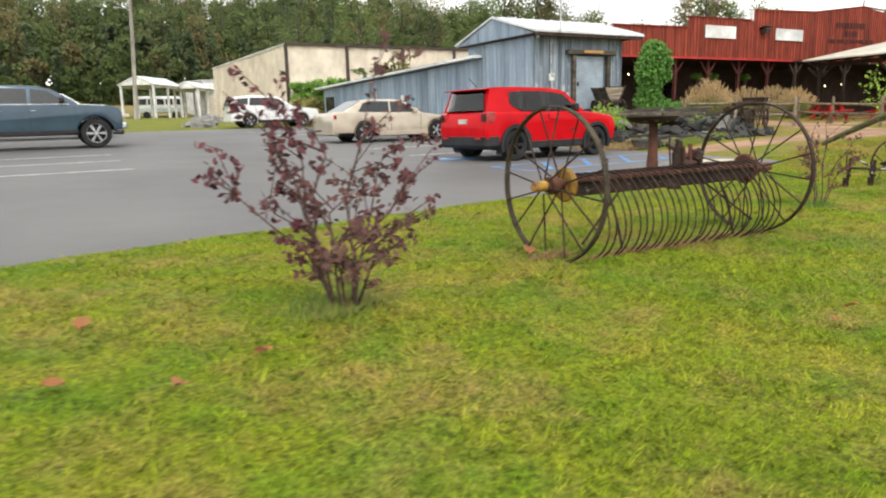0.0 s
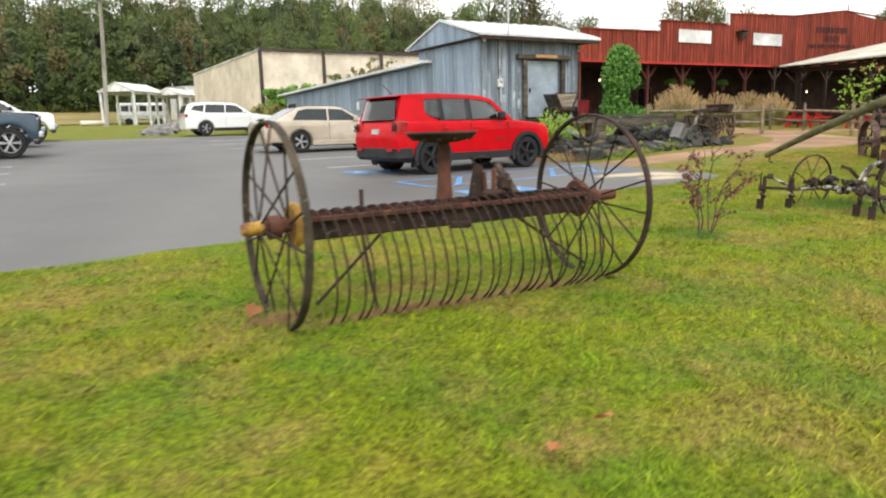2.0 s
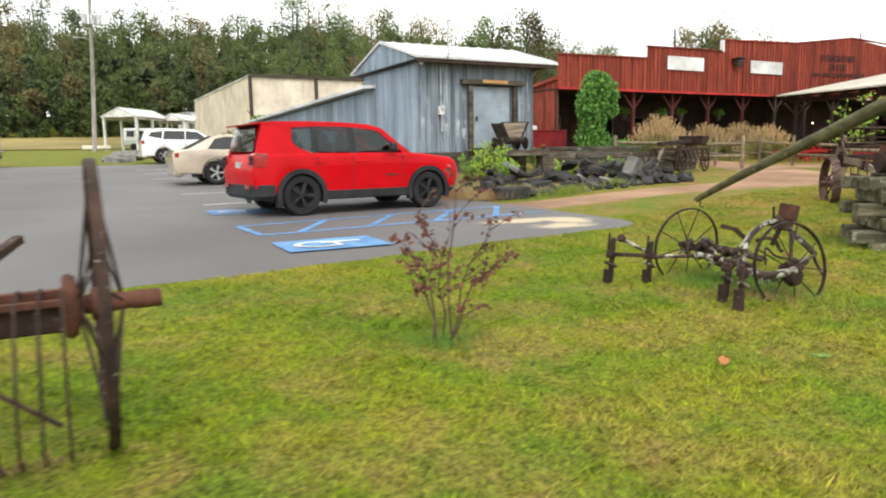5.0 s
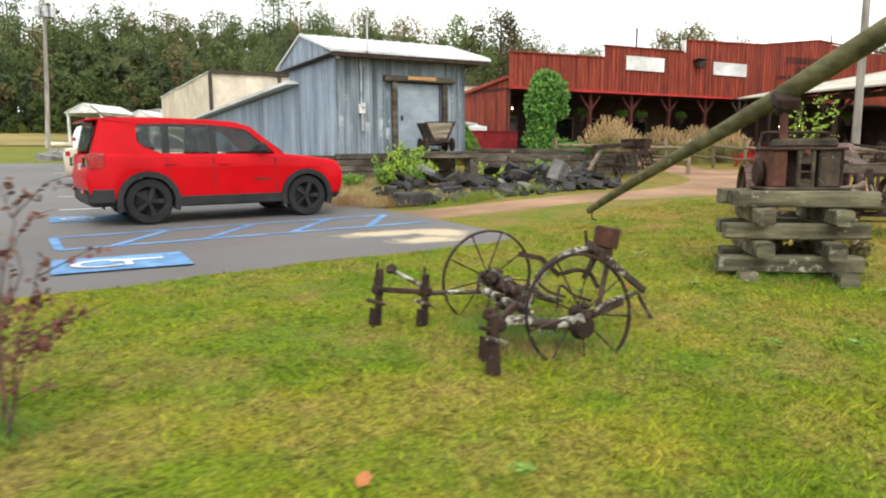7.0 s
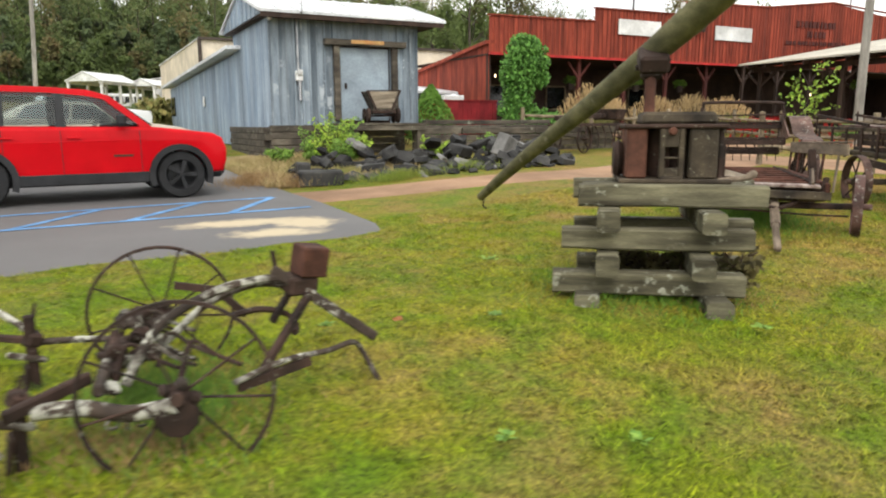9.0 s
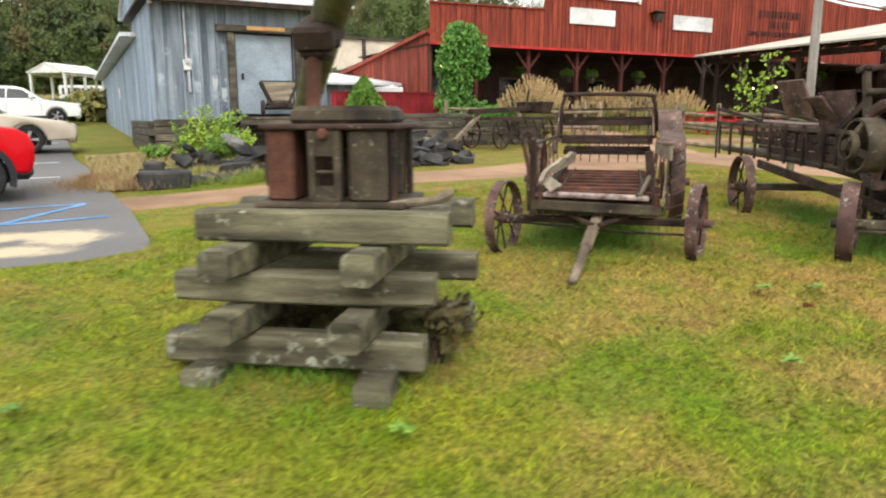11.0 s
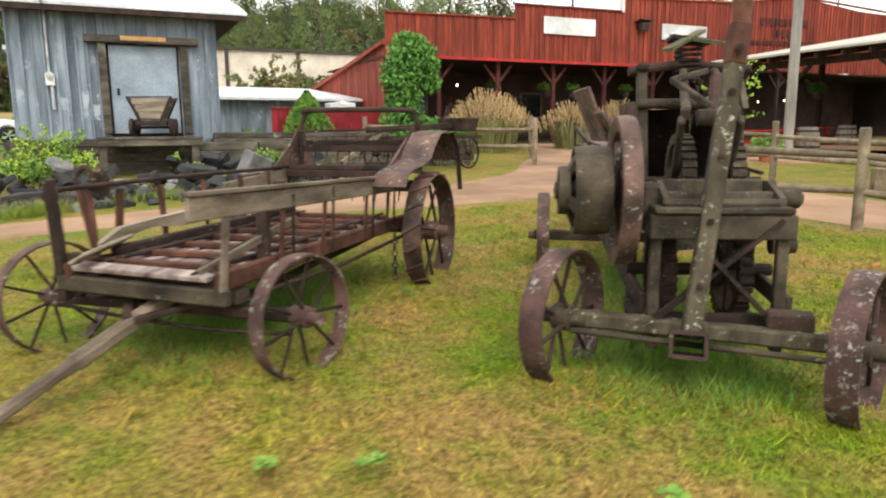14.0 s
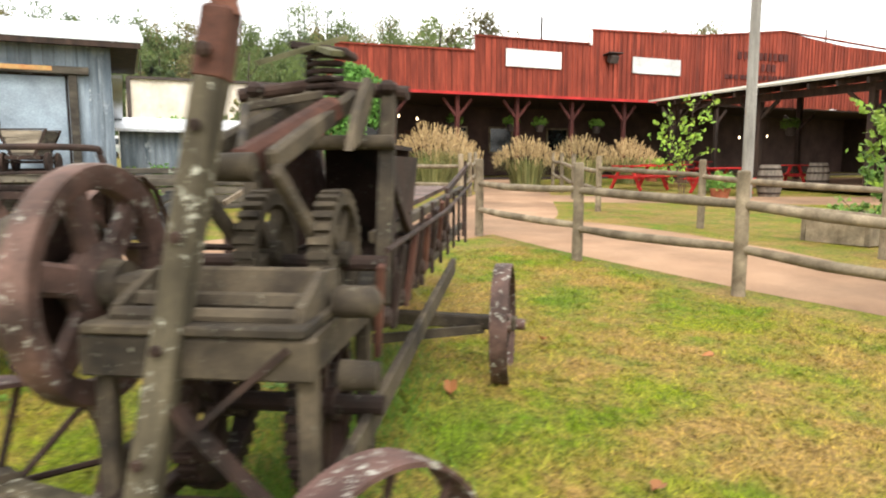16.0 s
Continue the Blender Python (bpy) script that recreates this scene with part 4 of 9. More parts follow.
part("red_eave", box(B(), (43.5, 9.0, 3.5), (0.1, 7.0, 0.09)), M_RED_TRIM, pav)

# tan metal warehouse, white shelters and pole behind the lot
ware = thing("warehouse", pose(0, 0, 0), "large tan sheet-metal warehouse with dark brown downspouts", "building")
part("front_wall", ribbed_panel(B(), (19.8, 61, 1.5), (75, 61, 1.5), 8.2, 8.2, 0.6, 0.03, (0, -1, 0)), M_TAN, ware)
part("end_wall", ribbed_panel(B(), (19.8, 90, 1.5), (19.8, 61, 1.5), 8.2, 8.2, 0.6, 0.03, (-1, 0, 0)), M_TAN, ware)
part("rear_wall", box(B(), (47.4, 90, 4.9), (55.2, 0.2, 6.6)), M_TAN, ware)
part("roof", box(B(), (47.4, 75.5, 8.24), (55.4, 29.2, 0.12)), M_WHITE_ROOF, ware)
part("gutter", box(B(), (47.4, 60.85, 8.22), (55.4, 0.22, 0.2)), M_BROWN_TRIM, ware)
for i in range(9):
    part("downspout", box(B(), (19.75 + 5.75 * i, 60.86, 4.9), (0.28, 0.16, 6.6)), M_BROWN_TRIM, ware)

def open_shelter(m, w, d, ez, pk):
    """A gabled metal roof on white posts; its front gable faces -y."""
    t = thing("open_shelter", m, "white open-sided metal shelter at the field's edge", "shelter")
    for pts in ([(-0.2, 0, ez), (w / 2, 0, pk), (w / 2, d, pk), (-0.2, d, ez)], [(w / 2, 0, pk), (w + 0.2, 0, ez), (w + 0.2, d, ez), (w / 2, d, pk)]):
        part("roof", slab(B(), pts, 0.12), M_WHITE, t)
    for y in (0.2, d - 0.1):
        part("gable", prism(B(), [(0, 0), (w, 0), (w / 2, pk - ez)], Matrix.Translation((0, y, ez - 0.1)) @ pose(0, 0, 0, 90), 0.1), M_WHITE, t)
    for x in (0.1, w - 0.1):
        part("eave_beam", box(B(), (x, d / 2, ez - 0.25), (0.12, d, 0.3)), M_WHITE, t)
        for y in (0.3, d / 2, d - 0.3):
            part("post", box(B(), (x, y, ez / 2 - 0.2), (0.26, 0.26, ez + 0.2)), M_WHITE, t)


open_shelter(pose(9.9, 99.5, gz(11, 100), 0, 0, -36), 4.6, 8.0, 4.3, 5.4)
open_shelter(pose(17.0, 103.0, gz(18, 104), 0, 0, -36), 3.6, 6.5, 4.0, 4.9)
coach = thing("parked_bus", pose(16.2, 110.5, gz(16, 110)), "pale green and white bus under the shelter", "bus")
part("body", box(B(), (0, 0, 1.9), (6.5, 2.4, 2.4), bevel=0.2), M_WHITE, coach)
part("skirt", box(B(), (0, -0.03, 1.1), (6.52, 2.42, 0.7), bevel=0.05), M_PLATE, coach)
for i in range(5):
    part("window", box(B(), (-2.4 + 1.2 * i, -1.21, 2.3), (0.95, 0.04, 0.8)), M_CAR_GLASS, coach)
for x in (-2, 2):
    part("wheel", lathe(B(), [(0.0, -0.12), (0.42, -0.12), (0.48, -0.06), (0.48, 0.12), (0.0, 0.12)], pose(x, -1.15, 0.48, 90), 18), M_RUBBER, coach)
barn = thing("metal_barn", pose(0, 0, 0), "pale green-grey metal outbuilding beside the shelters", "building")
part("wall", box(B(), (24.2, 112, 5.2), (5.2, 14, 5.2)), M_WHITE, barn)
part("roof", slab(B(), [(21.4, 104.8, 7.8), (27.0, 104.8, 7.8), (27.0, 119.2, 8.4), (21.4, 119.2, 8.4)], 0.15), M_WHITE_ROOF, barn)
part("door", box(B(), (23.0, 104.97, 4.0), (2.2, 0.08, 2.6)), M_TAN, barn)

upole = thing("utility_pole", pose(7.8, 67, gz(7.8, 67)), "tall wooden utility pole with crossarm, transformers and street lamp", "utility pole")
part("pole", tube(B(), [(0, 0, -0.3), (0.35, 0, 6.5), (0.6, 0, 13.2)], [0.19, 0.16, 0.12], 12), M_POLE, upole, "", True)
part("crossarm", box(B(), (0.58, -0.12, 12.6), (2.6, 0.12, 0.14)), M_POLE, upole)
for x in (-0.6, -0.1, 1.2, 1.7):
    part("insulator", lathe(B(), [(0.0, 0.2), (0.05, 0.18), (0.06, 0.05), (0.03, 0.0)], pose(x, -0.12, 12.67), 8), M_POLE, upole)
for x in (0.05, 0.62, 1.1):
    part("transformer", lathe(B(), [(0.0, 0.9), (0.2, 0.86), (0.23, 0.7), (0.23, 0.05), (0.0, 0.0)], pose(x, -0.32, 10.4), 14), M_RIM, upole, "", True)
arm = part("lamp_arm", tube(B(), [(0.45, 0, 9.1), (0.0, -0.2, 9.35), (-0.6, -0.4, 9.3)], 0.04, 8), M_RIM, upole)
part("lamp_head", lathe(B(), [(0.0, 0.12), (0.12, 0.1), (0.2, 0.0), (0.1, -0.08), (0.0, -0.1)], pose(-0.75, -0.45, 9.27), 14), M_RIM, arm)

lpole = thing("light_pole", pose(34.2, 16.4, gz(34.2, 16.4)), "pale grey wooden light pole beside the pavilion", "pole")
part("pole", tube(B(), [(0, 0, -0.3), (0.02, 0, 4), (0.05, 0, 11)], [0.15, 0.135, 0.11], 14), M_POLE, lpole, "", True)

# ---- vehicles ----
def arch(cx, cz, r, a0=180, a1=0, n=10):
    return [(cx + r * math.cos(radians(a0 + (a1 - a0) * k / n)), cz + r * math.sin(radians(a0 + (a1 - a0) * k / n))) for k in range(n + 1)]


def side_prism(bm, poly, w, bevel=0.035, tuck=0.0, z_ref=0.0):
    """A side outline (x, z) drawn across the car's width; tuck narrows it with height."""
    sides = []
    for s in (-1, 1):
        sides.append([bm.verts.new((x, s * (w / 2 - tuck * max(0.0, z - z_ref)), z)) for x, z in poly])
    n = len(poly)
    bm.faces.new(sides[0])
    bm.faces.new(list(reversed(sides[1])))
    for i in range(n):
        bm.faces.new((sides[0][i], sides[1][i], sides[1][(i + 1) % n], sides[0][(i + 1) % n]))
    bmesh.ops.recalc_face_normals(bm, faces=bm.faces)
    if bevel:
        caps = [e for e in bm.edges if len(e.link_faces) == 2 and (len(e.link_faces[0].verts) == n) != (len(e.link_faces[1].verts) == n)]
        bmesh.ops.bevel(bm, geom=caps, offset=bevel, segments=3, affect="EDGES", profile=0.6)
    return bm


def car_wheel(parent, x, y, r, w, rim_mat, spokes):
    """Tyre, dished rim and spokes; the outer face looks along the sign of y."""
    s = 1 if y > 0 else -1
    m = pose(x, y, r, -90 * s)
    tyre = part("wheel", lathe(B(), [(r * 0.66, w / 2), (r * 0.93, w / 2), (r, w / 2 - 0.03), (r, -w / 2 + 0.03), (r * 0.93, -w / 2), (r * 0.66, -w / 2)], m, 32, True), M_RUBBER, parent, "black rubber tyre", True)
    part("rim", lathe(B(), [(0.0, 0.01), (r * 0.5, -0.03), (r * 0.60, 0.0), (r * 0.67, w / 2 - 0.01), (r * 0.69, w / 2 - 0.02), (r * 0.62, -0.06), (0.0, -0.06)], m, 32), M_BLACK_RIM, tyre, "", True)
    part("rim_lip", lathe(B(), [(r * 0.62, w / 2 - 0.03), (r * 0.66, w / 2 - 0.012), (r * 0.70, w / 2 - 0.014), (r * 0.66, w / 2 - 0.05)], m, 32, True), rim_mat, tyre, "", True)
    for k in range(spokes):
        bm = B()
        a = TAU * k / spokes
        for off in (-0.09, 0.09):
            c, d = math.cos(a + off), math.sin(a + off)
            beam(bm, m @ Vector((0.03 * c, 0.03 * d, w / 2 - 0.05)), m @ Vector((r * 0.64 * c, r * 0.64 * d, w / 2 - 0.035)), 0.045, 0.03)
        part("spoke", bm, rim_mat, tyre)
    part("hub_cap", lathe(B(), [(0.0, w / 2 - 0.02), (0.04, w / 2 - 0.022), (0.05, w / 2 - 0.05)], m, 12), rim_mat, tyre)


def pane(bm, poly, w, z_ref, tuck, s, lift=0.008, deep=0.02):
    """A side window on the cabin's leaning side."""
    a = [bm.verts.new((x, s * (w / 2 - tuck * max(0, z - z_ref) + lift), z)) for x, z in poly]
    b = [bm.verts.new((x, s * (w / 2 - tuck * max(0, z - z_ref) - deep), z)) for x, z in poly]
    n = len(poly)
    bm.faces.new(a), bm.faces.new(list(reversed(b)))
    for i in range(n):
        bm.faces.new((a[i], b[i], b[(i + 1) % n], a[(i + 1) % n]))
    bmesh.ops.recalc_face_normals(bm, faces=bm.faces)
    return bm


def screen(bm, lo, hi, wl, wh, out):
    """A windscreen between heights lo and hi (x, z), of widths wl and wh, moved outward."""
    q = Vector(out)
    vs = [Vector((lo[0], -wl / 2, lo[1])), Vector((lo[0], wl / 2, lo[1])), Vector((hi[0], wh / 2, hi[1])), Vector((hi[0], -wh / 2, hi[1]))]
    f = [bm.verts.new(v + q * 0.012) for v in vs]
    b = [bm.verts.new(v - q * 0.015) for v in vs]
    bm.faces.new(f), bm.faces.new(list(reversed(b)))
    for i in range(4):
        bm.faces.new((f[i], b[i], b[(i + 1) % 4], f[(i + 1) % 4]))
    bmesh.ops.recalc_face_normals(bm, faces=bm.faces)
    return bm


def strip(bm, cx, cz, r0, r1, y0, y1, a0=200, a1=-20, n=14):
    """A wheel-arch flare: a bent band between two radii."""
    rows = []
    for k in range(n + 1):
        a = radians(a0 + (a1 - a0) * k / n)
        c, s = math.cos(a), math.sin(a)
        rows.append([bm.verts.new((cx + r * c, y, cz + r * s)) for r, y in ((r0, y0), (r1, y0), (r1, y1), (r0, y1))])
    for a, b in zip(rows, rows[1:]):
        for i in range(4):
            bm.faces.new((a[i], b[i], b[(i + 1) % 4], a[(i + 1) % 4]))
    bm.faces.new(rows[0]), bm.faces.new(list(reversed(rows[-1])))
    bmesh.ops.recalc_face_normals(bm, faces=bm.faces)
    return bm


def car(name, m, label, category, p):
    """A car that faces +x with its rear axle at x = 0, from side outlines and trim heights."""
    c = thing(name, m, label, category)
    w, r, base = p["w"], p["r"], p["base"]
    body = part("body", side_prism(B(), p["body"], w, p.get("round", 0.05), p.get("body_tuck", 0.06), p["belt"] - 0.25), p["paint"], c, "", True)
    tuck, zr = p["tuck"], p["belt"]
    cw = w - 0.1
    glass_mat = M_CLEAR_GLASS if "shell" in p else M_CAR_GLASS
    if "shell" in p:
        part("roof", side_prism(B(), p["roof"], cw, 0.02, tuck, zr), p["paint"], c, "", True)
        for s in (-1, 1):
            for poly in p["shell"]:
                part("pillar", pane(B(), poly, cw, zr, tuck, s, 0.004, 0.15), p["paint"], c)
            for poly in p["posts"]:
                part("door_post", pane(B(), poly, cw, zr, tuck, s, 0.0, 0.06), M_BLACK_TRIM, c)
        for x, n in ((1.02, 2), (0.1, 2)):
            for y in (-0.38, 0.38):
                seat_ob = part("seat", box(B(), (x, y, 1.12), (0.16, 0.46, 0.36), (0, -12, 0), bevel=0.05), M_BLACK_TRIM, c, "black seat back")
                part("headrest", box(B(), (x - 0.05, y, 1.37), (0.1, 0.26, 0.17), (0, -12, 0), bevel=0.04), M_BLACK_TRIM, seat_ob)
        part("dashboard", box(B(), (1.85, 0, 1.07), (0.4, 1.4, 0.1), bevel=0.04), M_BLACK_TRIM, c)
        part("steering_wheel", lathe(B(), [(0.17, -0.012), (0.185, 0.0), (0.17, 0.012), (0.155, 0.0)], Matrix.Translation((1.58, 0.38, 1.12)) @ pose(0, 0, 0, 0, -65, 0), 20, True), M_BLACK_TRIM, c)
    else:
        part("cabin", side_prism(B(), p["cabin"], cw, 0.05, tuck, zr), p["paint"], c, "", True)
    for s in (-1, 1):
        for poly in p.get("pillars", ()):
            part("window_surround", pane(B(), poly, cw, zr, tuck, s, 0.004), M_BLACK_TRIM, c)
        for poly in p["panes"]:
            part("side_window", pane(B(), poly, cw, zr, tuck, s), glass_mat, c, "tinted side window").visible_shadow = "shell" not in p
        for x in p.get("handles", ()):
            part("door_handle", box(B(), (x, s * (w / 2 + 0.005), p["belt"] - 0.12), (0.17, 0.035, 0.03), bevel=0.008), p.get("handle_mat", p["paint"]), c)
        mx, mz = p["mirror"]
        part("mirror", box(B(), (mx, s * (w / 2 + 0.06), mz), (0.13, 0.2, 0.16), (0, 0, s * 8), bevel=0.03), p.get("mirror_mat", M_BLACK_TRIM), c)
        for x in (0, base):
            part("wheel_arch", strip(B(), x, r, r + 0.03, r + p.get("flare", 0.035), s * (w / 2 - 0.1), s * (w / 2 + p.get("flare_out", 0.012))), p.get("flare_mat", M_BLACK_TRIM), c)
            car_wheel(c, x, s * (w / 2 - 0.11), r, 0.22, p["rim"], p.get("spokes", 5))
        for x in p.get("seams", ()):
            part("door_seam", box(B(), (x, s * (w / 2 - 0.012), (p["belt"] + p["sill"]) / 2), (0.008, 0.03, p["belt"] - p["sill"] - 0.04)), M_BLACK_TRIM, c)
        part("sill", box(B(), (base / 2, s * (w / 2 - 0.035), p["sill"] - 0.02), (base - 2 * r - 0.1, 0.09, p.get("sill_h", 0.16)), bevel=0.02), p.get("sill_mat", M_BLACK_TRIM), c)
        part("headlight", box(B(), (p["nose"] - 0.1, s * (w / 2 - 0.26), p["lamp_z"]), (0.22, 0.34, 0.16), (0, 0, -s * 16), bevel=0.05), M_LAMP_LENS, c, "clear headlight")
        tl = part("tail_light", box(B(), (p["tail"] + 0.055 + p.get("tail_in", 0), s * (w / 2 - 0.13 + p.get("tail_out", 0)), p["tail_z"]), (0.16 + 2 * p.get("tail_in", 0), 0.24, p.get("tail_h", 0.22)), bevel=0.03), M_TAIL, c, "red tail light")
    part("windscreen", screen(B(), *p["screen"], p["screen_out"]), glass_mat, c, "dark windscreen")
    part("rear_window", screen(B(), *p["rear"], p["rear_out"]), glass_mat, c, "dark rear window")
    part("rear_bumper", box(B(), (p["tail"] + 0.09 + p.get("wrap", 0) / 2, 0, p["sill"] + 0.09), (0.26 + p.get("wrap", 0), w - 0.04 + (0.06 if p.get("wrap") else 0), 0.32), bevel=0.07), p.get("bumper", M_BLACK_TRIM), c)
    part("front_bumper", box(B(), (p["nose"] - 0.1, 0, p["sill"] + 0.08), (0.26, w - 0.06, 0.3), bevel=0.07), p.get("bumper", M_BLACK_TRIM), c)
    part("grille", box(B(), (p["nose"] - 0.015, 0, p["lamp_z"]), (0.05, w * 0.5, 0.16), bevel=0.015), p.get("grille", M_BLACK_TRIM), c)
    part("underbody", box(B(), (base / 2, 0, p["sill"] - 0.02), (base + 0.9, w - 0.45, 0.2)), M_BLACK_TRIM, c)
    part("licence_plate", box(B(), (p["tail"] - 0.02, 0, p.get("plate_z", 0.85)), (0.03, 0.32, 0.16)), M_PLATE, c)
    return c


def outline(base, r, sill, nose, tail, top, gap=0.06):
    """Lower outline with both wheel arches, then the given upper points from nose to tail."""
    R = r + gap
    d = math.degrees(math.asin(max(-1, min(1, (sill - r) / R))))
    lo = [(tail, sill + 0.02)] + arch(0, r, R, 180 - d, d) + arch(base, r, R, 180 - d, d) + [(nose, sill + 0.02)]
    return lo + top


jeep = car("suv", pose(9.24, 13.60, gz(9.3, 13.6) + 0.01, 0, 0, 4.5), "bright red boxy small SUV parked beside blue access lines", "car", dict(
    w=1.8, r=0.35, base=2.57, belt=1.04, sill=0.36, sill_h=0.17, nose=3.2, tail=-0.8, paint=M_CAR_RED, rim=M_BLACK_RIM, flare=0.115, flare_out=0.03, tuck=0.24, body_tuck=0.1,
    body=outline(2.57, 0.35, 0.36, 3.2, -0.8, [(3.26, 0.55), (3.27, 0.74), (3.21, 0.90), (3.08, 0.97), (2.6, 1.03), (2.2, 1.07), (-0.6, 1.09), (-0.74, 1.08), (-0.8, 1.0), (-0.86, 0.72)]),
    tail_in=0.05, tail_out=0.0, wrap=0.16, round=0.075,
    roof=[(1.66, 1.515), (1.4, 1.59), (0.9, 1.62), (0.2, 1.635), (-0.4, 1.625), (-0.62, 1.61), (-0.82, 1.585), (-0.81, 1.565), (-0.62, 1.585), (-0.4, 1.605), (0.2, 1.615), (0.9, 1.595), (1.38, 1.545), (1.62, 1.48)],
    shell=[[(1.66, 1.515), (1.4, 1.585), (0.9, 1.615), (0.2, 1.63), (-0.4, 1.62), (-0.62, 1.605), (-0.58, 1.57), (-0.1, 1.525), (0.4, 1.545), (0.9, 1.54), (1.35, 1.505), (1.58, 1.465)],
           [(2.32, 1.0), (2.2, 1.065), (1.66, 1.515), (1.58, 1.465), (2.02, 1.10), (2.04, 1.0)],
           [(-0.76, 0.98), (-0.76, 1.09), (-0.66, 1.40), (-0.61, 1.60), (-0.1, 1.53), (-0.12, 1.27), (-0.03, 1.18), (0.2, 1.095), (0.2, 1.0)]],
    posts=[[(0.95, 1.07), (0.955, 1.545), (1.08, 1.54), (1.08, 1.07)], [(0.24, 1.085), (0.25, 1.55), (0.36, 1.55), (0.35, 1.085)]],
    panes=[[(2.0, 1.11), (1.57, 1.46), (1.35, 1.5), (1.07, 1.53), (1.06, 1.10)], [(0.97, 1.10), (0.975, 1.535), (0.35, 1.54), (0.345, 1.10)], [(0.26, 1.115), (0.27, 1.54), (-0.09, 1.52), (-0.11, 1.275), (-0.02, 1.19)]],
    handles=(1.16, 0.34), mirror=(1.78, 1.17), seams=(1.0, 2.02, 0.30), lamp_z=0.80, tail_z=0.96, tail_h=0.25, plate_z=0.86,
    screen=((2.2, 1.09), (1.65, 1.505), 1.6, 1.36), screen_out=(0.6, 0, 0.8), rear=((-0.765, 1.12), (-0.67, 1.555), 1.44, 1.2), rear_out=(-0.98, 0, 0.2)))
for s in (-1, 1):
    part("lamp_cross", beam(beam(B(), (-0.86, s * 0.8 - 0.07, 0.9), (-0.86, s * 0.8 + 0.07, 1.02), 0.02, 0.03, (1, 0, 0)), (-0.86, s * 0.8 + 0.07, 0.9), (-0.86, s * 0.8 - 0.07, 1.02), 0.02, 0.03, (1, 0, 0)), M_BLACK_TRIM, jeep)
    part("tail_surround", box(B(), (-0.72, s * 0.87, 0.96), (0.15, 0.035, 0.23), bevel=0.012), M_BLACK_TRIM, jeep)
    part("tail_lens", box(B(), (-0.745, s * 0.885, 0.96), (0.07, 0.02, 0.15), bevel=0.006), M_TAIL, jeep)
    part("door_crease", box(B(), (0.95, s * 0.893, 0.86), (1.9, 0.012, 0.02), (0, -1, 0), bevel=0.005), M_CAR_RED, jeep)
    part("mud_flap", box(B(), (-0.40, s * 0.8, 0.28), (0.03, 0.2, 0.26), (0, 12, 0), bevel=0.006), M_BLACK_TRIM, jeep)
part("badge", box(B(), (1.78, -0.905, 0.66), (0.26, 0.012, 0.028)), M_RUST_RED, jeep)
part("antenna", tube(B(), [(-0.4, 0, 1.65), (-0.62, 0, 1.84)], 0.008, 5), M_BLACK_TRIM, jeep)
for s in (-1, 1):
    part("fog_reflector", box(B(), (-0.875, s * 0.62, 0.52), (0.03, 0.2, 0.06)), M_TAIL, jeep)

car("sedan", pose(9.45, 22.2, gz(9.45, 22.2) + 0.015), "champagne four-door sedan parked in a stall", "car", dict(
    w=1.82, r=0.33, base=2.74, belt=0.92, sill=0.3, nose=3.75, tail=-1.1, paint=M_CAR_CREAM, rim=M_RIM, tuck=0.42, flare=0.035, flare_mat=M_CAR_CREAM, sill_mat=M_CAR_CREAM, bumper=M_CAR_CREAM, mirror_mat=M_CAR_CREAM,
    body=outline(2.74, 0.33, 0.3, 3.75, -1.1, [(3.8, 0.5), (3.74, 0.68), (3.5, 0.76), (2.3, 0.93), (-0.5, 1.0), (-1.08, 0.98), (-1.16, 0.85), (-1.14, 0.5)]),
    cabin=[(2.3, 0.9), (1.55, 1.34), (1.3, 1.4), (0.35, 1.415), (0.0, 1.37), (-0.72, 1.0), (-0.7, 0.92)],
    panes=[[(2.0, 0.97), (1.48, 1.3), (1.02, 1.33), (0.98, 0.97)], [(0.92, 0.97), (0.96, 1.33), (0.32, 1.34), (0.02, 1.28), (-0.2, 1.0)]],
    handles=(1.05, 0.1), mirror=(1.85, 1.02), seams=(0.95, 2.1), lamp_z=0.62, tail_z=0.82, tail_h=0.2, plate_z=0.75,
    screen=((2.26, 0.96), (1.56, 1.35), 1.5, 1.2), screen_out=(0.49, 0, 0.87), rear=((-0.68, 1.01), (-0.03, 1.36), 1.42, 1.16), rear_out=(-0.47, 0, 0.88)))

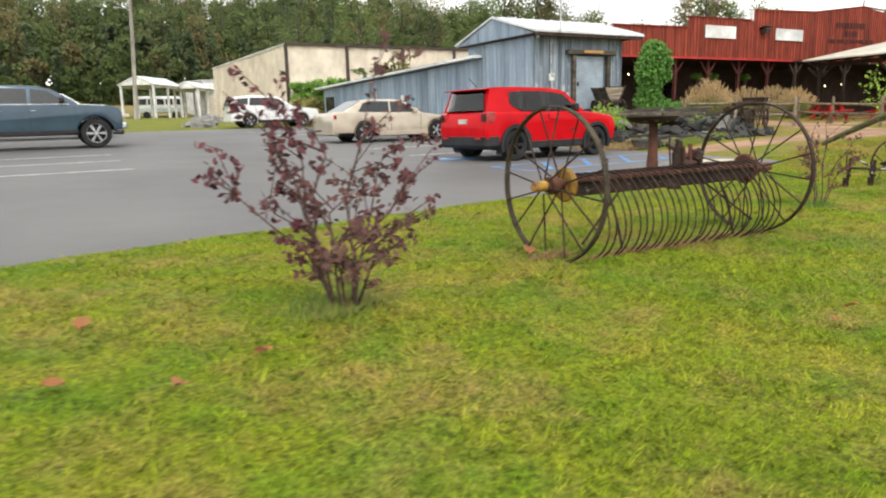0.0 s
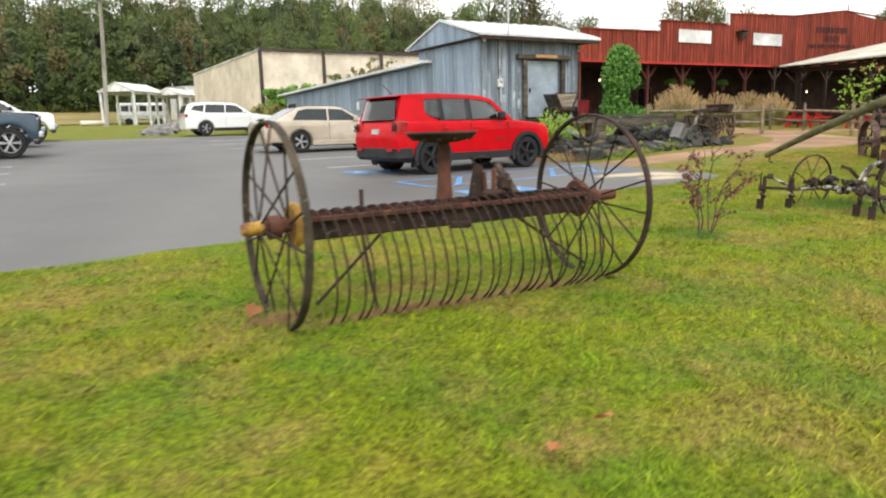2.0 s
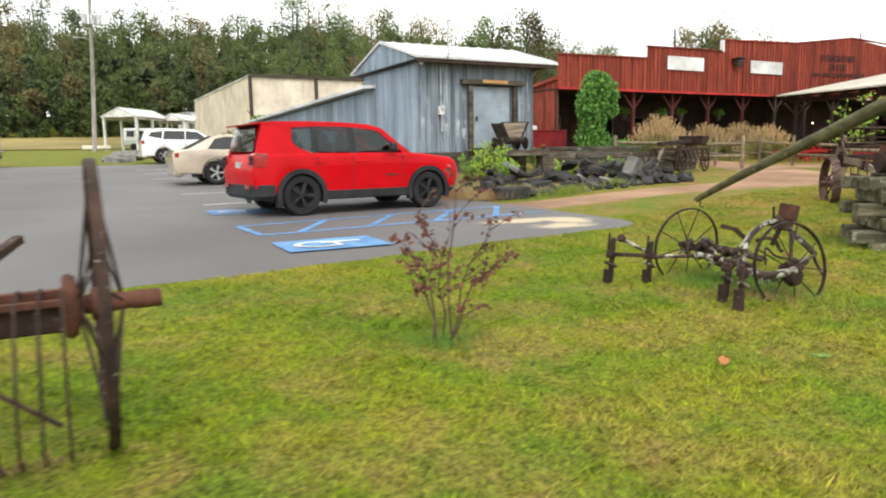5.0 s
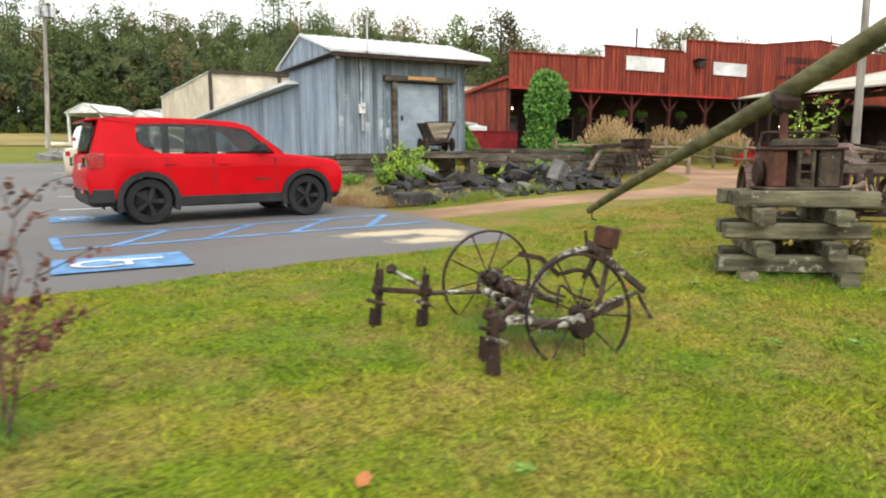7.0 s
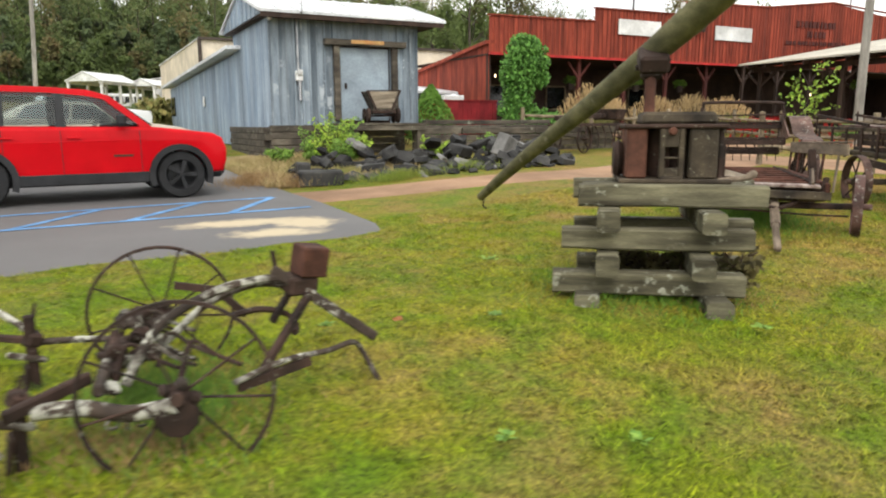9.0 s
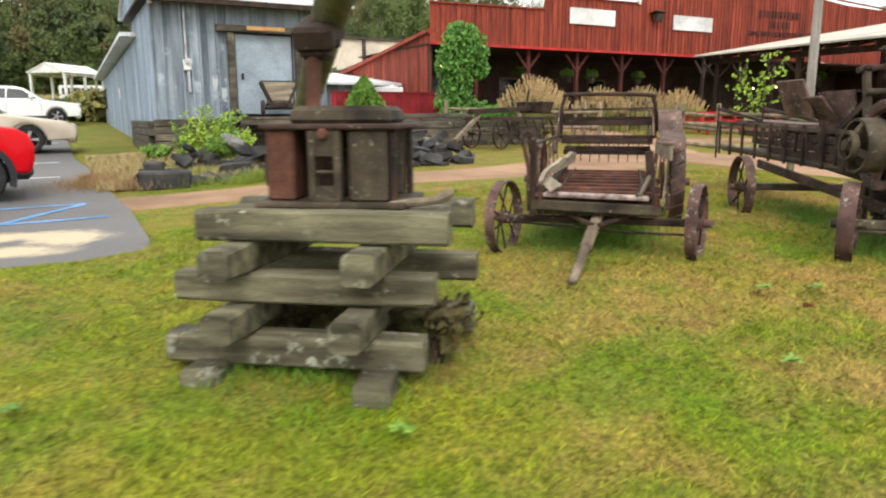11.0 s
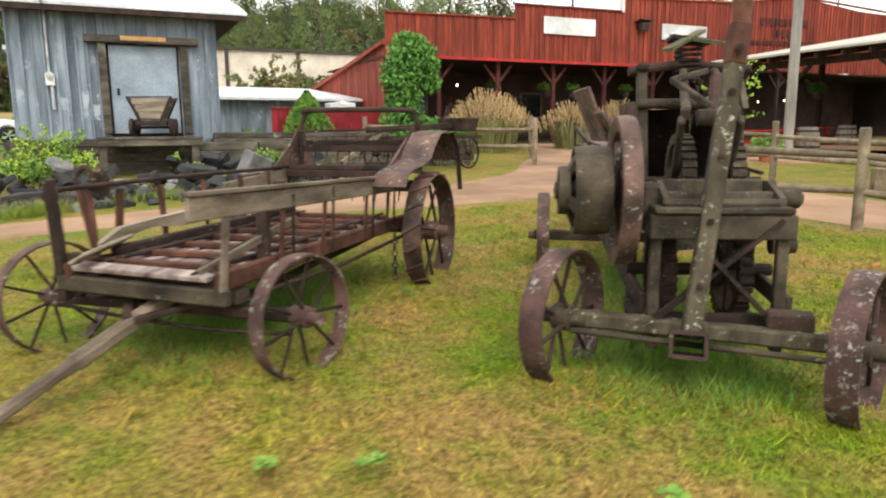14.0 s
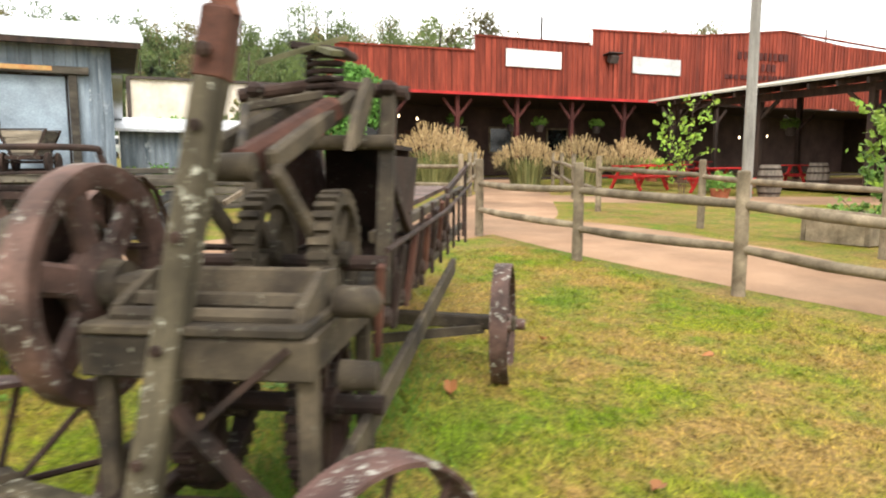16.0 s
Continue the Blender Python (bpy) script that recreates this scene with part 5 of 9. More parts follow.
car("suv", pose(9.9, 38.1, gz(9.9, 38.1) + 0.015), "white midsize SUV parked at the lot's far end", "car", dict(
    w=1.84, r=0.36, base=2.86, belt=1.05, sill=0.34, nose=3.8, tail=-0.95, paint=M_CAR_WHITE, rim=M_RIM, tuck=0.34, flare=0.035, flare_mat=M_CAR_WHITE, mirror_mat=M_CAR_WHITE, bumper=M_CAR_WHITE,
    body=outline(2.86, 0.36, 0.34, 3.8, -0.95, [(3.84, 0.7), (3.7, 0.92), (2.5, 1.06), (-0.6, 1.14), (-0.95, 1.08), (-1.0, 0.7)]),
    cabin=[(2.5, 1.02), (1.7, 1.56), (1.4, 1.63), (0.2, 1.68), (-0.6, 1.62), (-0.78, 1.55), (-0.98, 1.1), (-0.9, 1.02)],
    panes=[[(2.15, 1.13), (1.62, 1.5), (1.1, 1.55), (1.05, 1.13)], [(1.0, 1.13), (1.04, 1.55), (0.1, 1.56), (0.0, 1.15)], [(-0.06, 1.18), (0.02, 1.55), (-0.5, 1.5), (-0.66, 1.3)]],
    handles=(1.1, 0.05), mirror=(1.95, 1.2), seams=(1.02, 2.3), lamp_z=0.85, tail_z=1.0, tail_h=0.2,
    screen=((2.45, 1.09), (1.72, 1.56), 1.48, 1.24), screen_out=(0.54, 0, 0.84), rear=((-0.99, 1.16), (-0.8, 1.55), 1.36, 1.14), rear_out=(-0.9, 0, 0.42)))


def pickup(m, paint_mat, label):
    c = car("pickup_truck", m, label, "truck", dict(
        w=2.0, r=0.44, base=3.65, belt=1.27, sill=0.52, sill_h=0.12, nose=4.4, tail=-1.15, paint=paint_mat, rim=M_RIM, tuck=0.32, body_tuck=0.08, flare=0.03, flare_mat=M_BLACK_TRIM, spokes=6, sill_mat=M_BLACK_TRIM, bumper=M_CHROME, handle_mat=M_CHROME, mirror_mat=M_BLACK_TRIM, grille=M_CHROME,
        body=outline(3.65, 0.44, 0.52, 4.4, -1.15, [(4.44, 0.85), (4.42, 1.1), (4.36, 1.22), (4.2, 1.27), (3.2, 1.33), (0.86, 1.34), (0.85, 1.36), (-1.1, 1.38), (-1.17, 1.2)], 0.09),
        cabin=[(3.3, 1.28), (2.55, 1.78), (2.2, 1.88), (1.3, 1.91), (1.0, 1.86), (0.88, 1.34), (0.9, 1.26)],
        panes=[[(2.98, 1.37), (2.42, 1.74), (2.0, 1.80), (1.97, 1.37)], [(1.88, 1.37), (1.9, 1.80), (1.16, 1.82), (1.06, 1.38)]],
        handles=(2.02, 1.12), mirror=(2.8, 1.46), seams=(1.92, 3.12), lamp_z=1.04, tail_z=1.1, tail_h=0.34, plate_z=0.7,
        screen=((3.22, 1.35), (2.56, 1.79), 1.62, 1.36), screen_out=(0.56, 0, 0.83), rear=((0.9, 1.4), (0.99, 1.8), 1.5, 1.3), rear_out=(-0.97, 0, 0.2)))
    part("grille_bar", box(B(), (4.43, 0, 1.14), (0.06, 1.2, 0.06), bevel=0.012), M_CHROME, c)
    part("bumper_step", box(B(), (4.46, 0, 0.66), (0.2, 1.96, 0.2), bevel=0.05), M_CHROME, c, "bright chrome front bumper")
    part("air_dam", box(B(), (4.36, 0, 0.46), (0.18, 1.8, 0.16), bevel=0.03), M_BLACK_TRIM, c)
    for s in (-1, 1):
        part("running_board", box(B(), (1.85, s * 0.94, 0.44), (1.9, 0.14, 0.05), bevel=0.015), M_BLACK_TRIM, c)
        part("window_trim", box(B(), (2.0, s * 0.97, 1.335), (2.0, 0.02, 0.03), bevel=0.004), M_CHROME, c)
    return c


pickup(pose(-2.01, 25.2, gz(-1, 25.2) + 0.015), M_CAR_BLUE, "dark blue-grey crew-cab pickup parked in the lot")
pickup(pose(-1.29, 37.1, gz(-1, 36.5) + 0.015), M_CAR_WHITE, "white crew-cab pickup parked in the lot")
pickup(pose(-1.87, 31.8, gz(-1, 31.5) + 0.015), M_BLACK_TRIM, "dark grey pickup parked between other trucks")

# ---- old farm machines ----
AX = pose(0, 0, 0, 0, 90, 0)     # turns a wheel's z axis to x
AY = pose(0, 0, 0, -90, 0, 0)    # turns it to y


def iron_wheel(parent, m, r, w, spokes, mat, rim_t=0.018, hub_r=0.055, hub_len=0.2, spoke_r=0.011, dish=0.03, spoke_mat=None, hub_mat=None, lip=True):
    """A spoked iron wheel about the z axis of m: rim, hub, single spokes."""
    prof = [(r, -w / 2), (r, w / 2), (r - rim_t, w / 2), (r - rim_t, -w / 2)]
    if lip:
        prof = [(r, -w / 2), (r + 0.003, 0.0), (r, w / 2), (r - rim_t, w / 2), (r - rim_t * 0.6, 0.0), (r - rim_t, -w / 2)]
    rim = part("wheel", lathe(B(), prof, m, 40, True), mat, parent, "", True)
    part("hub", lathe(B(), [(0.0, -hub_len / 2), (hub_r * 0.55, -hub_len / 2), (hub_r * 0.6, -hub_len * 0.2), (hub_r, -hub_len * 0.18), (hub_r, hub_len * 0.18), (hub_r * 0.6, hub_len * 0.2), (hub_r * 0.55, hub_len / 2), (0.0, hub_len / 2)], m, 16), hub_mat or mat, rim, "", True)
    for k in range(spokes):
        a = TAU * k / spokes + 0.13
        c, s = math.cos(a), math.sin(a)
        side = dish if k % 2 else -dish
        part("spoke", tube(B(), [m @ Vector((hub_r * 0.8 * c, hub_r * 0.8 * s, side * 1.6)), m @ Vector(((r - rim_t) * c, (r - rim_t) * s, 0))], spoke_r, 6), spoke_mat or mat, rim)
    return rim


def gear(parent, m, r, w, teeth, mat, spokes=5, name="gear"):
    """A cast toothed wheel with flat arms."""
    ring = part(name, lathe(B(), [(r * 0.78, -w / 2), (r * 0.94, -w / 2), (r * 0.94, w / 2), (r * 0.78, w / 2)], m, 36, True), mat, parent)
    cog = box(B(), (0, 0, 0), (r * 0.1, r * TAU / teeth * 0.5, w))
    me = bpy.data.meshes.new("tooth")
    cog.to_mesh(me)
    cog.free()
    me.materials.append(mat)
    for k in range(teeth):
        shared("tooth", me, m @ pose(0, 0, 0, 0, 0, 360 * k / teeth) @ Matrix.Translation((r * 0.97, 0, 0)), ring)
    part("boss", lathe(B(), [(0.0, -w * 0.7), (r * 0.2, -w * 0.7), (r * 0.2, w * 0.7), (0.0, w * 0.7)], m, 14), mat, ring)
    for k in range(spokes):
        a = TAU * k / spokes
        c, s = math.cos(a), math.sin(a)
        part("arm", beam(B(), m @ Vector((r * 0.15 * c, r * 0.15 * s, 0)), m @ Vector((r * 0.82 * c, r * 0.82 * s, 0)), r * 0.16, w * 0.5, m.to_3x3() @ Vector((0, 0, 1))), mat, ring)
    return ring


def gear_plate(r, teeth):
    """A thin toothed disc about z."""
    pts = []
    for k in range(teeth * 2):
        a = TAU * k / (teeth * 2)
        q = r if k % 2 else r * 0.84
        pts.append((q * math.cos(a), q * math.sin(a)))
    return prism(B(), pts, Matrix.Translation((0, 0, -0.01)), 0.02)


# hay rake with two tall wheels
rake = thing("hay_rake", pose(0, 0, 0.29), "rusty iron horse-drawn dump rake with tall spoked wheels", "hay rake")
R = 0.61
for x, first in ((3.42, True), (5.84, False)):
    wm = Matrix.Translation((x, 4.2, R - 0.03)) @ pose(0, 0, 0, 0, 90, 0)
    rim = iron_wheel(rake, wm, R, 0.045, 16, M_IRON_OLIVE if first else M_RUST, 0.014, 0.07, 0.2, 0.007, 0.05, M_RUST, M_RUST_RED)
    s = 1 if first else -1
    part("hub_flange", lathe(B(), [(0.0, -0.02), (0.125, -0.02), (0.14, 0.0), (0.125, 0.03), (0.06, 0.045), (0.0, 0.05)], Matrix.Translation((x + s * 0.12, 4.2, R - 0.03)) @ AX, 20), M_YELLOW if first else M_RUST_RED, rim, "worn yellow hub" if first else "", True)
    part("axle_end", lathe(B(), [(0.0, -0.05), (0.034, -0.045), (0.042, 0.0), (0.04, 0.1)], Matrix.Translation((x - s * 0.14, 4.2, R - 0.03)) @ AX, 14), M_YELLOW if first else M_RUST_RED, rim, "", True)
part("axle", tube(B(), [(3.3, 4.2, R - 0.03), (5.95, 4.2, R - 0.03)], 0.028, 10), M_RUST, rake)
part("rake_beam", box(B(), (4.63, 4.17, 0.545), (2.16, 0.10, 0.115), bevel=0.008), M_RUST, rake)
part("rake_beam", box(B(), (4.63, 4.10, 0.615), (2.2, 0.035, 0.03), bevel=0.004), M_RUST_RED, rake)
part("rear_bar", box(B(), (4.63, 4.28, 0.62), (2.2, 0.05, 0.045), bevel=0.004), M_RUST_RED, rake)
rnd = random.Random(7)
for i in range(27):
    x = 3.64 + 2.06 * i / 26
    j = rnd.uniform(-0.02, 0.02)
    pts = bend([(x, 4.26, 0.64), (x, 4.12, 0.665), (x + j * 0.3, 3.97, 0.60), (x + j * 0.6, 3.83, 0.42), (x + j, 3.79, 0.24), (x + j * 1.4, 3.85, 0.09), (x + j * 1.6, 3.97, -0.005)], 4)
    part("tooth", tube(B(), pts, 0.0065, 6), M_RUST, rake)
    part("tooth_clip", box(B(), (x, 4.19, 0.652), (0.016, 0.06, 0.022), bevel=0.004), M_RUST, rake)
part("seat_post", prism(B(), [(-0.065, 0.58), (0.06, 0.58), (0.045, 0.8), (0.038, 1.03), (-0.035, 1.03), (-0.04, 0.8)], Matrix.Translation((4.665, 4.37, 0)) @ pose(0, 0, 0, 90), 0.035), M_RUST_RED, rake, "broad rust-red iron seat post")
seat = B()
lathe(seat, [(0.0, 0.0), (0.10, 0.004), (0.19, 0.03), (0.225, 0.065), (0.215, 0.075), (0.18, 0.045), (0.09, 0.018), (0.0, 0.014)], Matrix.Translation((4.66, 4.36, 1.02)) @ Matrix.Diagonal((1.15, 0.9, 1, 1)), 28)
seat_ob = part("seat", seat, M_RUST, rake, "dished cast iron seat", True)
for k in range(12):
    a = TAU * k / 12
    part("seat_rib", box(B(), (4.66 + 0.2 * math.cos(a), 4.36 + 0.16 * math.sin(a), 1.055), (0.03, 0.03, 0.03), (0, 0, math.degrees(a))), M_RUST, seat_ob)
for k, (x, z, h) in enumerate(((4.9, 0.70, 0.12), (4.97, 0.68, 0.16), (5.03, 0.69, 0.1), (5.08, 0.67, 0.13))):
    part("trip_finger", beam(B(), (x, 4.2, z - 0.05), (x + 0.02 * (k % 2), 4.22, z + h), 0.03, 0.035, (0, 1, 0), bevel=0.008), M_RUST_RED, rake)
part("foot_lever", prism(B(), [(-0.07, 0), (0.07, 0), (0.03, 0.22), (-0.02, 0.24)], Matrix.Translation((4.86, 4.25, 0.64)) @ pose(0, 0, 0, 90), 0.03), M_RUST, rake)
part("trip_casting", box(box(box(B(), (4.96, 4.22, 0.665), (0.18, 0.1, 0.06), bevel=0.02), (5.06, 4.2, 0.73), (0.08, 0.1, 0.1), (0, 20, 0), bevel=0.02), (4.9, 4.3, 0.72), (0.05, 0.08, 0.12), bevel=0.02), M_RUST, rake)
part("trip_rod", tube(B(), bend([(4.95, 4.4, 0.62), (4.95, 4.42, 0.86), (4.98, 4.44, 0.9), (5.1, 4.44, 0.9)], 4), 0.008, 6), M_RUST, rake)
part("draft_pole", beam(B(), (5.22, 4.26, 0.62), (5.52, 4.95, 0.80), 0.045, 0.04), M_RUST, rake)
part("hand_lever", tube(B(), [(5.18, 4.25, 0.6), (5.14, 4.3, 0.78)], [0.012, 0.02], 8), M_RUST, rake)
part("bolt", tube(B(), [(3.98, 4.2, 0.62), (3.98, 4.2, 0.76)], 0.014, 8), M_RUST, rake)
part("catch", box(B(), (4.6, 4.05, 0.5), (0.16, 0.04, 0.045), (0, 4, 0), bevel=0.01), M_RUST, rake)
for x in (3.95, 5.3):
    part("stay", tube(B(), bend([(x, 4.15, 0.52), (x - 0.02, 4.02, 0.28), (x + 0.02, 3.98, 0.0)], 4), 0.012, 6), M_RUST, rake)
part("brace", tube(B(), [(5.05, 4.2, 0.56), (5.66, 4.05, 0.12)], 0.01, 6), M_RUST, rake)
part("brace", tube(B(), [(4.2, 4.2, 0.56), (3.6, 4.05, 0.12)], 0.01, 6), M_RUST, rake)

# two-wheeled cultivator
cult = thing("cultivator", pose(10.79, 4.98, 0.275), "rusty lichen-spotted horse-drawn cultivator with spoked wheels and shanks", "cultivator")
CR = 0.36
for x, y, z, ax, rz in ((0.03, 0.56, 0.30, 4, -8), (-0.03, -0.55, 0.26, -9, -10)):
    iron_wheel(cult, Matrix.Translation((x, y, z)) @ pose(0, 0, 0, -90 + ax, 0, rz), CR, 0.026, 9, M_RUST, 0.013, 0.045, 0.2, 0.0055, 0.02, M_RUST)
    for k in range(5):
        part("hub_bolt", box(B(), (x + 0.055 * math.cos(k * 1.3), y - 0.05 + 0.02 * k, z + 0.055 * math.sin(k * 1.3)), (0.045, 0.05, 0.04), (20 * k, 35, 15 * k), bevel=0.01), M_LICHEN if k % 2 else M_RUST, cult)
part("axle", tube(B(), bend([(0.03, 0.6, 0.30), (0.0, 0.42, 0.29), (-0.05, 0.3, 0.30)], 5), 0.022, 8), M_RUST, cult)
part("axle", tube(B(), bend([(-0.05, -0.62, 0.25), (-0.2, -0.5, 0.20), (-0.36, -0.45, 0.235), (-0.52, -0.45, 0.25)], 5), 0.032, 10), M_LICHEN, cult, "lichen-crusted iron axle pipe", True)
part("gang_beam", tube(B(), [(-0.60, 0.47, 0.26), (-0.36, 0.44, 0.25), (-0.12, 0.32, 0.25)], 0.017, 8), M_LICHEN, cult)
part("gang_beam", beam(B(), (-0.84, 0.62, 0.29), (-0.56, 0.46, 0.27), 0.03, 0.035, bevel=0.006), M_RUST, cult)
part("gang_beam", beam(B(), (-0.3, -0.4, 0.27), (-0.2, 0.25, 0.28), 0.04, 0.05, bevel=0.008), M_LICHEN, cult)
part("gang_beam", beam(B(), (-0.60, -0.52, 0.27), (-0.32, -0.3, 0.30), 0.035, 0.05, bevel=0.008), M_RUST, cult)
for x, y, top, lean in ((-0.83, 0.65, 0.43, 0.02), (-0.56, 0.45, 0.40, 0.0), (-0.57, -0.38, 0.32, 0.01), (-0.66, -0.60, 0.35, -0.03)):
    sh = part("shank", beam(B(), (x, y, -0.01), (x + lean, y - 0.02, top), 0.032, 0.05, (1, 0, 0), bevel=0.008), M_RUST, cult)
    part("shovel", prism(B(), [(-0.03, -0.03), (0.03, -0.03), (0.036, 0.12), (-0.036, 0.12)], Matrix.Translation((x - 0.035, y, 0.03)) @ pose(0, 0, 0, 82, 0, -80), 0.016), M_RUST, sh)
    part("cross_foot", box(B(), (x - 0.02, y - 0.03, 0.20), (0.17, 0.035, 0.028), (0, 20, 14), bevel=0.008), M_LICHEN, sh)
    part("clamp", box(B(), (x + 0.01, y, 0.28), (0.07, 0.08, 0.07), (12, 18, 25), bevel=0.014), M_RUST, sh)
    part("peg", tube(B(), [(x - 0.01, y + 0.02, 0.25), (x + 0.03, y + 0.04, top + 0.04)], [0.014, 0.008], 6), M_RUST, sh)
part("lever", tube(B(), bend([(-0.57, 0.48, 0.31), (-0.64, 0.55, 0.36), (-0.72, 0.61, 0.41)], 4), 0.016, 8), M_LICHEN, cult)
part("knob", lathe(B(), [(0.0, 0.02), (0.035, 0.018), (0.04, 0.0), (0.02, -0.02), (0.0, -0.02)], Matrix.Translation((-0.73, 0.62, 0.42)) @ pose(0, 0, 0, 25, -35, 0), 14), M_RUST, cult, "", True)
part("arch", tube(B(), bend([(-0.2, -0.24, 0.22), (-0.12, -0.19, 0.34), (-0.01, -0.15, 0.455), (0.22, -0.1, 0.545), (0.44, -0.05, 0.56), (0.54, -0.03, 0.54)], 6), 0.021, 8), M_LICHEN, cult, "lichen-spotted iron arch", True)
part("arch", tube(B(), bend([(-0.1, -0.05, 0.26), (0.02, -0.04, 0.35), (0.18, -0.02, 0.47), (0.40, 0.0, 0.53), (0.56, 0.0, 0.50)], 6), 0.018, 8), M_LICHEN, cult, "", True)
part("spring_bar", beam(beam(B(), (0.06, 0.2, 0.52), (0.25, 0.2, 0.475), 0.02, 0.035), (0.25, 0.2, 0.475), (0.38, 0.15, 0.345), 0.02, 0.035), M_RUST, cult)
part("spring_bar", tube(B(), bend([(0.28, 0.0, 0.39), (0.41, 0.0, 0.405), (0.53, 0.0, 0.37), (0.585, 0.0, 0.30), (0.56, -0.05, 0.28)], 5), 0.016, 6), M_RUST, cult)
part("seat_strut", beam(B(), (0.34, -0.3, 0.2), (0.63, -0.08, 0.47), 0.03, 0.045, bevel=0.006), M_RUST, cult)
part("seat_strut", beam(B(), (0.46, -0.02, 0.34), (0.57, -0.02, 0.5), 0.04, 0.03, bevel=0.006), M_RUST, cult)
part("tail_bar", tube(B(), bend([(0.2, -0.42, 0.22), (0.44, -0.33, 0.25), (0.66, -0.25, 0.235), (0.8, -0.2, 0.24), (0.86, -0.18, 0.17), (0.93, -0.25, 0.0)], 5), 0.014, 8), M_LICHEN, cult)
part("tail_bar", beam(B(), (0.22, -0.40, 0.19), (0.56, -0.3, 0.22), 0.022, 0.04), M_RUST, cult)
part("seat_bar", beam(B(), (0.47, -0.04, 0.60), (0.95, -0.12, 0.22), 0.03, 0.05, bevel=0.008), M_LICHEN, cult)
part("tool_box", box(B(), (0.655, -0.03, 0.625), (0.14, 0.13, 0.145), (6, 8, 14), bevel=0.008), M_RUST_RED, cult, "reddish iron tool box")
part("box_bracket", box(B(), (0.60, -0.02, 0.515), (0.15, 0.13, 0.09), (8, 4, 14), bevel=0.012), M_RUST, cult)
part("box_pin", tube(B(), [(0.5, 0.0, 0.55), (0.485, 0.0, 0.68)], [0.014, 0.01], 6), M_RUST, cult)
crnd = random.Random(31)
for i in range(26):
    f = crnd.random()
    x, y, z = -0.02 - 0.28 * f + crnd.uniform(-0.07, 0.07), 0.36 - 0.62 * f + crnd.uniform(-0.07, 0.07), 0.27 + crnd.uniform(-0.07, 0.12)
    part("casting", box(B(), (x, y, z), (crnd.uniform(0.04, 0.1), crnd.uniform(0.04, 0.09), crnd.uniform(0.03, 0.09)), (crnd.uniform(0, 60), crnd.uniform(0, 60), crnd.uniform(0, 90)), bevel=0.012), M_LICHEN if i % 3 == 0 else M_RUST, cult)
for i in range(9):
    x, y = crnd.uniform(-0.3, 0.05), crnd.uniform(-0.4, 0.4)
    part("linkage", tube(B(), bend([(x, y, 0.24), (x + 0.06, y + 0.05, 0.37), (x + 0.16, y + 0.03, 0.30), (x + 0.24, y - 0.05, 0.27)], 4), 0.010, 6), M_RUST if i % 2 else M_LICHEN, cult)
for i in range(5):
    part("chain_loop", lathe(B(), [(0.018, -0.007), (0.028, 0.0), (0.018, 0.007)], Matrix.Translation((-0.06 - 0.05 * i, -0.53 + 0.012 * i, 0.165 - 0.008 * (i % 2))) @ (AX if i % 2 else AY), 8, True), M_LICHEN, cult)
part("gear_lump", lathe(B(), [(0.0, -0.05), (0.07, -0.045), (0.085, 0.0), (0.06, 0.05), (0.0, 0.06)], Matrix.Translation((-0.04, -0.58, 0.19)) @ AY, 12), M_RUST, cult, "", True)

# timber crib that carries the cane mill
CM = pose(13.93, 5.17, 0.31, 0, 0, -37)
crib = thing("timber_crib", CM, "stacked mossy grey timber crib on the lawn", "timber stack")
crib_rnd = random.Random(17)


def sawn_timber(a, b, w, h, twist=0.0):
    """A sawn timber with worn arrises and a slightly uneven run."""
    a, b = Vector(a), Vector(b)
    bm = B()
    n = (b - a).normalized()
    side = n.cross(Vector((0, 0, 1))).normalized()
    rows = []
    for k in range(6):
        f = k / 5
        p = a.lerp(b, f) + Vector((0, 0, crib_rnd.uniform(-0.003, 0.003)))
        ww, hh = w / 2 * crib_rnd.uniform(0.97, 1.02), h / 2 * crib_rnd.uniform(0.97, 1.02)
        c = 0.012 if 0 < k < 5 else 0.018
        ring = []
        for u, v in ((-ww + c, -hh), (ww - c, -hh), (ww, -hh + c), (ww, hh - c), (ww - c, hh), (-ww + c, hh), (-ww, hh - c), (-ww, -hh + c)):
            q = Matrix.Rotation(radians(twist), 3, n) @ (side * u + Vector((0, 0, v)))
            ring.append(bm.verts.new(p + q))
        rows.append(ring)
    for r0, r1 in zip(rows, rows[1:]):
        for k in range(8):
            bm.faces.new((r0[k], r0[(k + 1) % 8], r1[(k + 1) % 8], r1[k]))
    bm.faces.new(list(reversed(rows[0]))), bm.faces.new(rows[-1])
    bmesh.ops.recalc_face_normals(bm, faces=bm.faces)
    return part("timber", bm, M_GREY_TIMBER, crib)


for x0, x1, y, z, w, h in ((-0.70, 0.54, -0.10, 0.175, 0.16, 0.145), (-0.52, 0.70, 0.52, 0.175, 0.16, 0.145), (-0.645, 0.585, -0.075, 0.470, 0.155, 0.14), (-0.55, 0.72, 0.50, 0.465, 0.155, 0.14),
                           (-0.54, 0.65, -0.045, 0.757, 0.155, 0.148), (-0.56, 0.70, 0.50, 0.755, 0.16, 0.145), (-0.50, 0.62, 0.14, 0.752, 0.16, 0.13), (-0.50, 0.60, 0.32, 0.750, 0.16, 0.13)):
    sawn_timber((x0, y + crib_rnd.uniform(-0.015, 0.015), z), (x1, y + crib_rnd.uniform(-0.015, 0.015), z), w, h, crib_rnd.uniform(-1.5, 1.5))
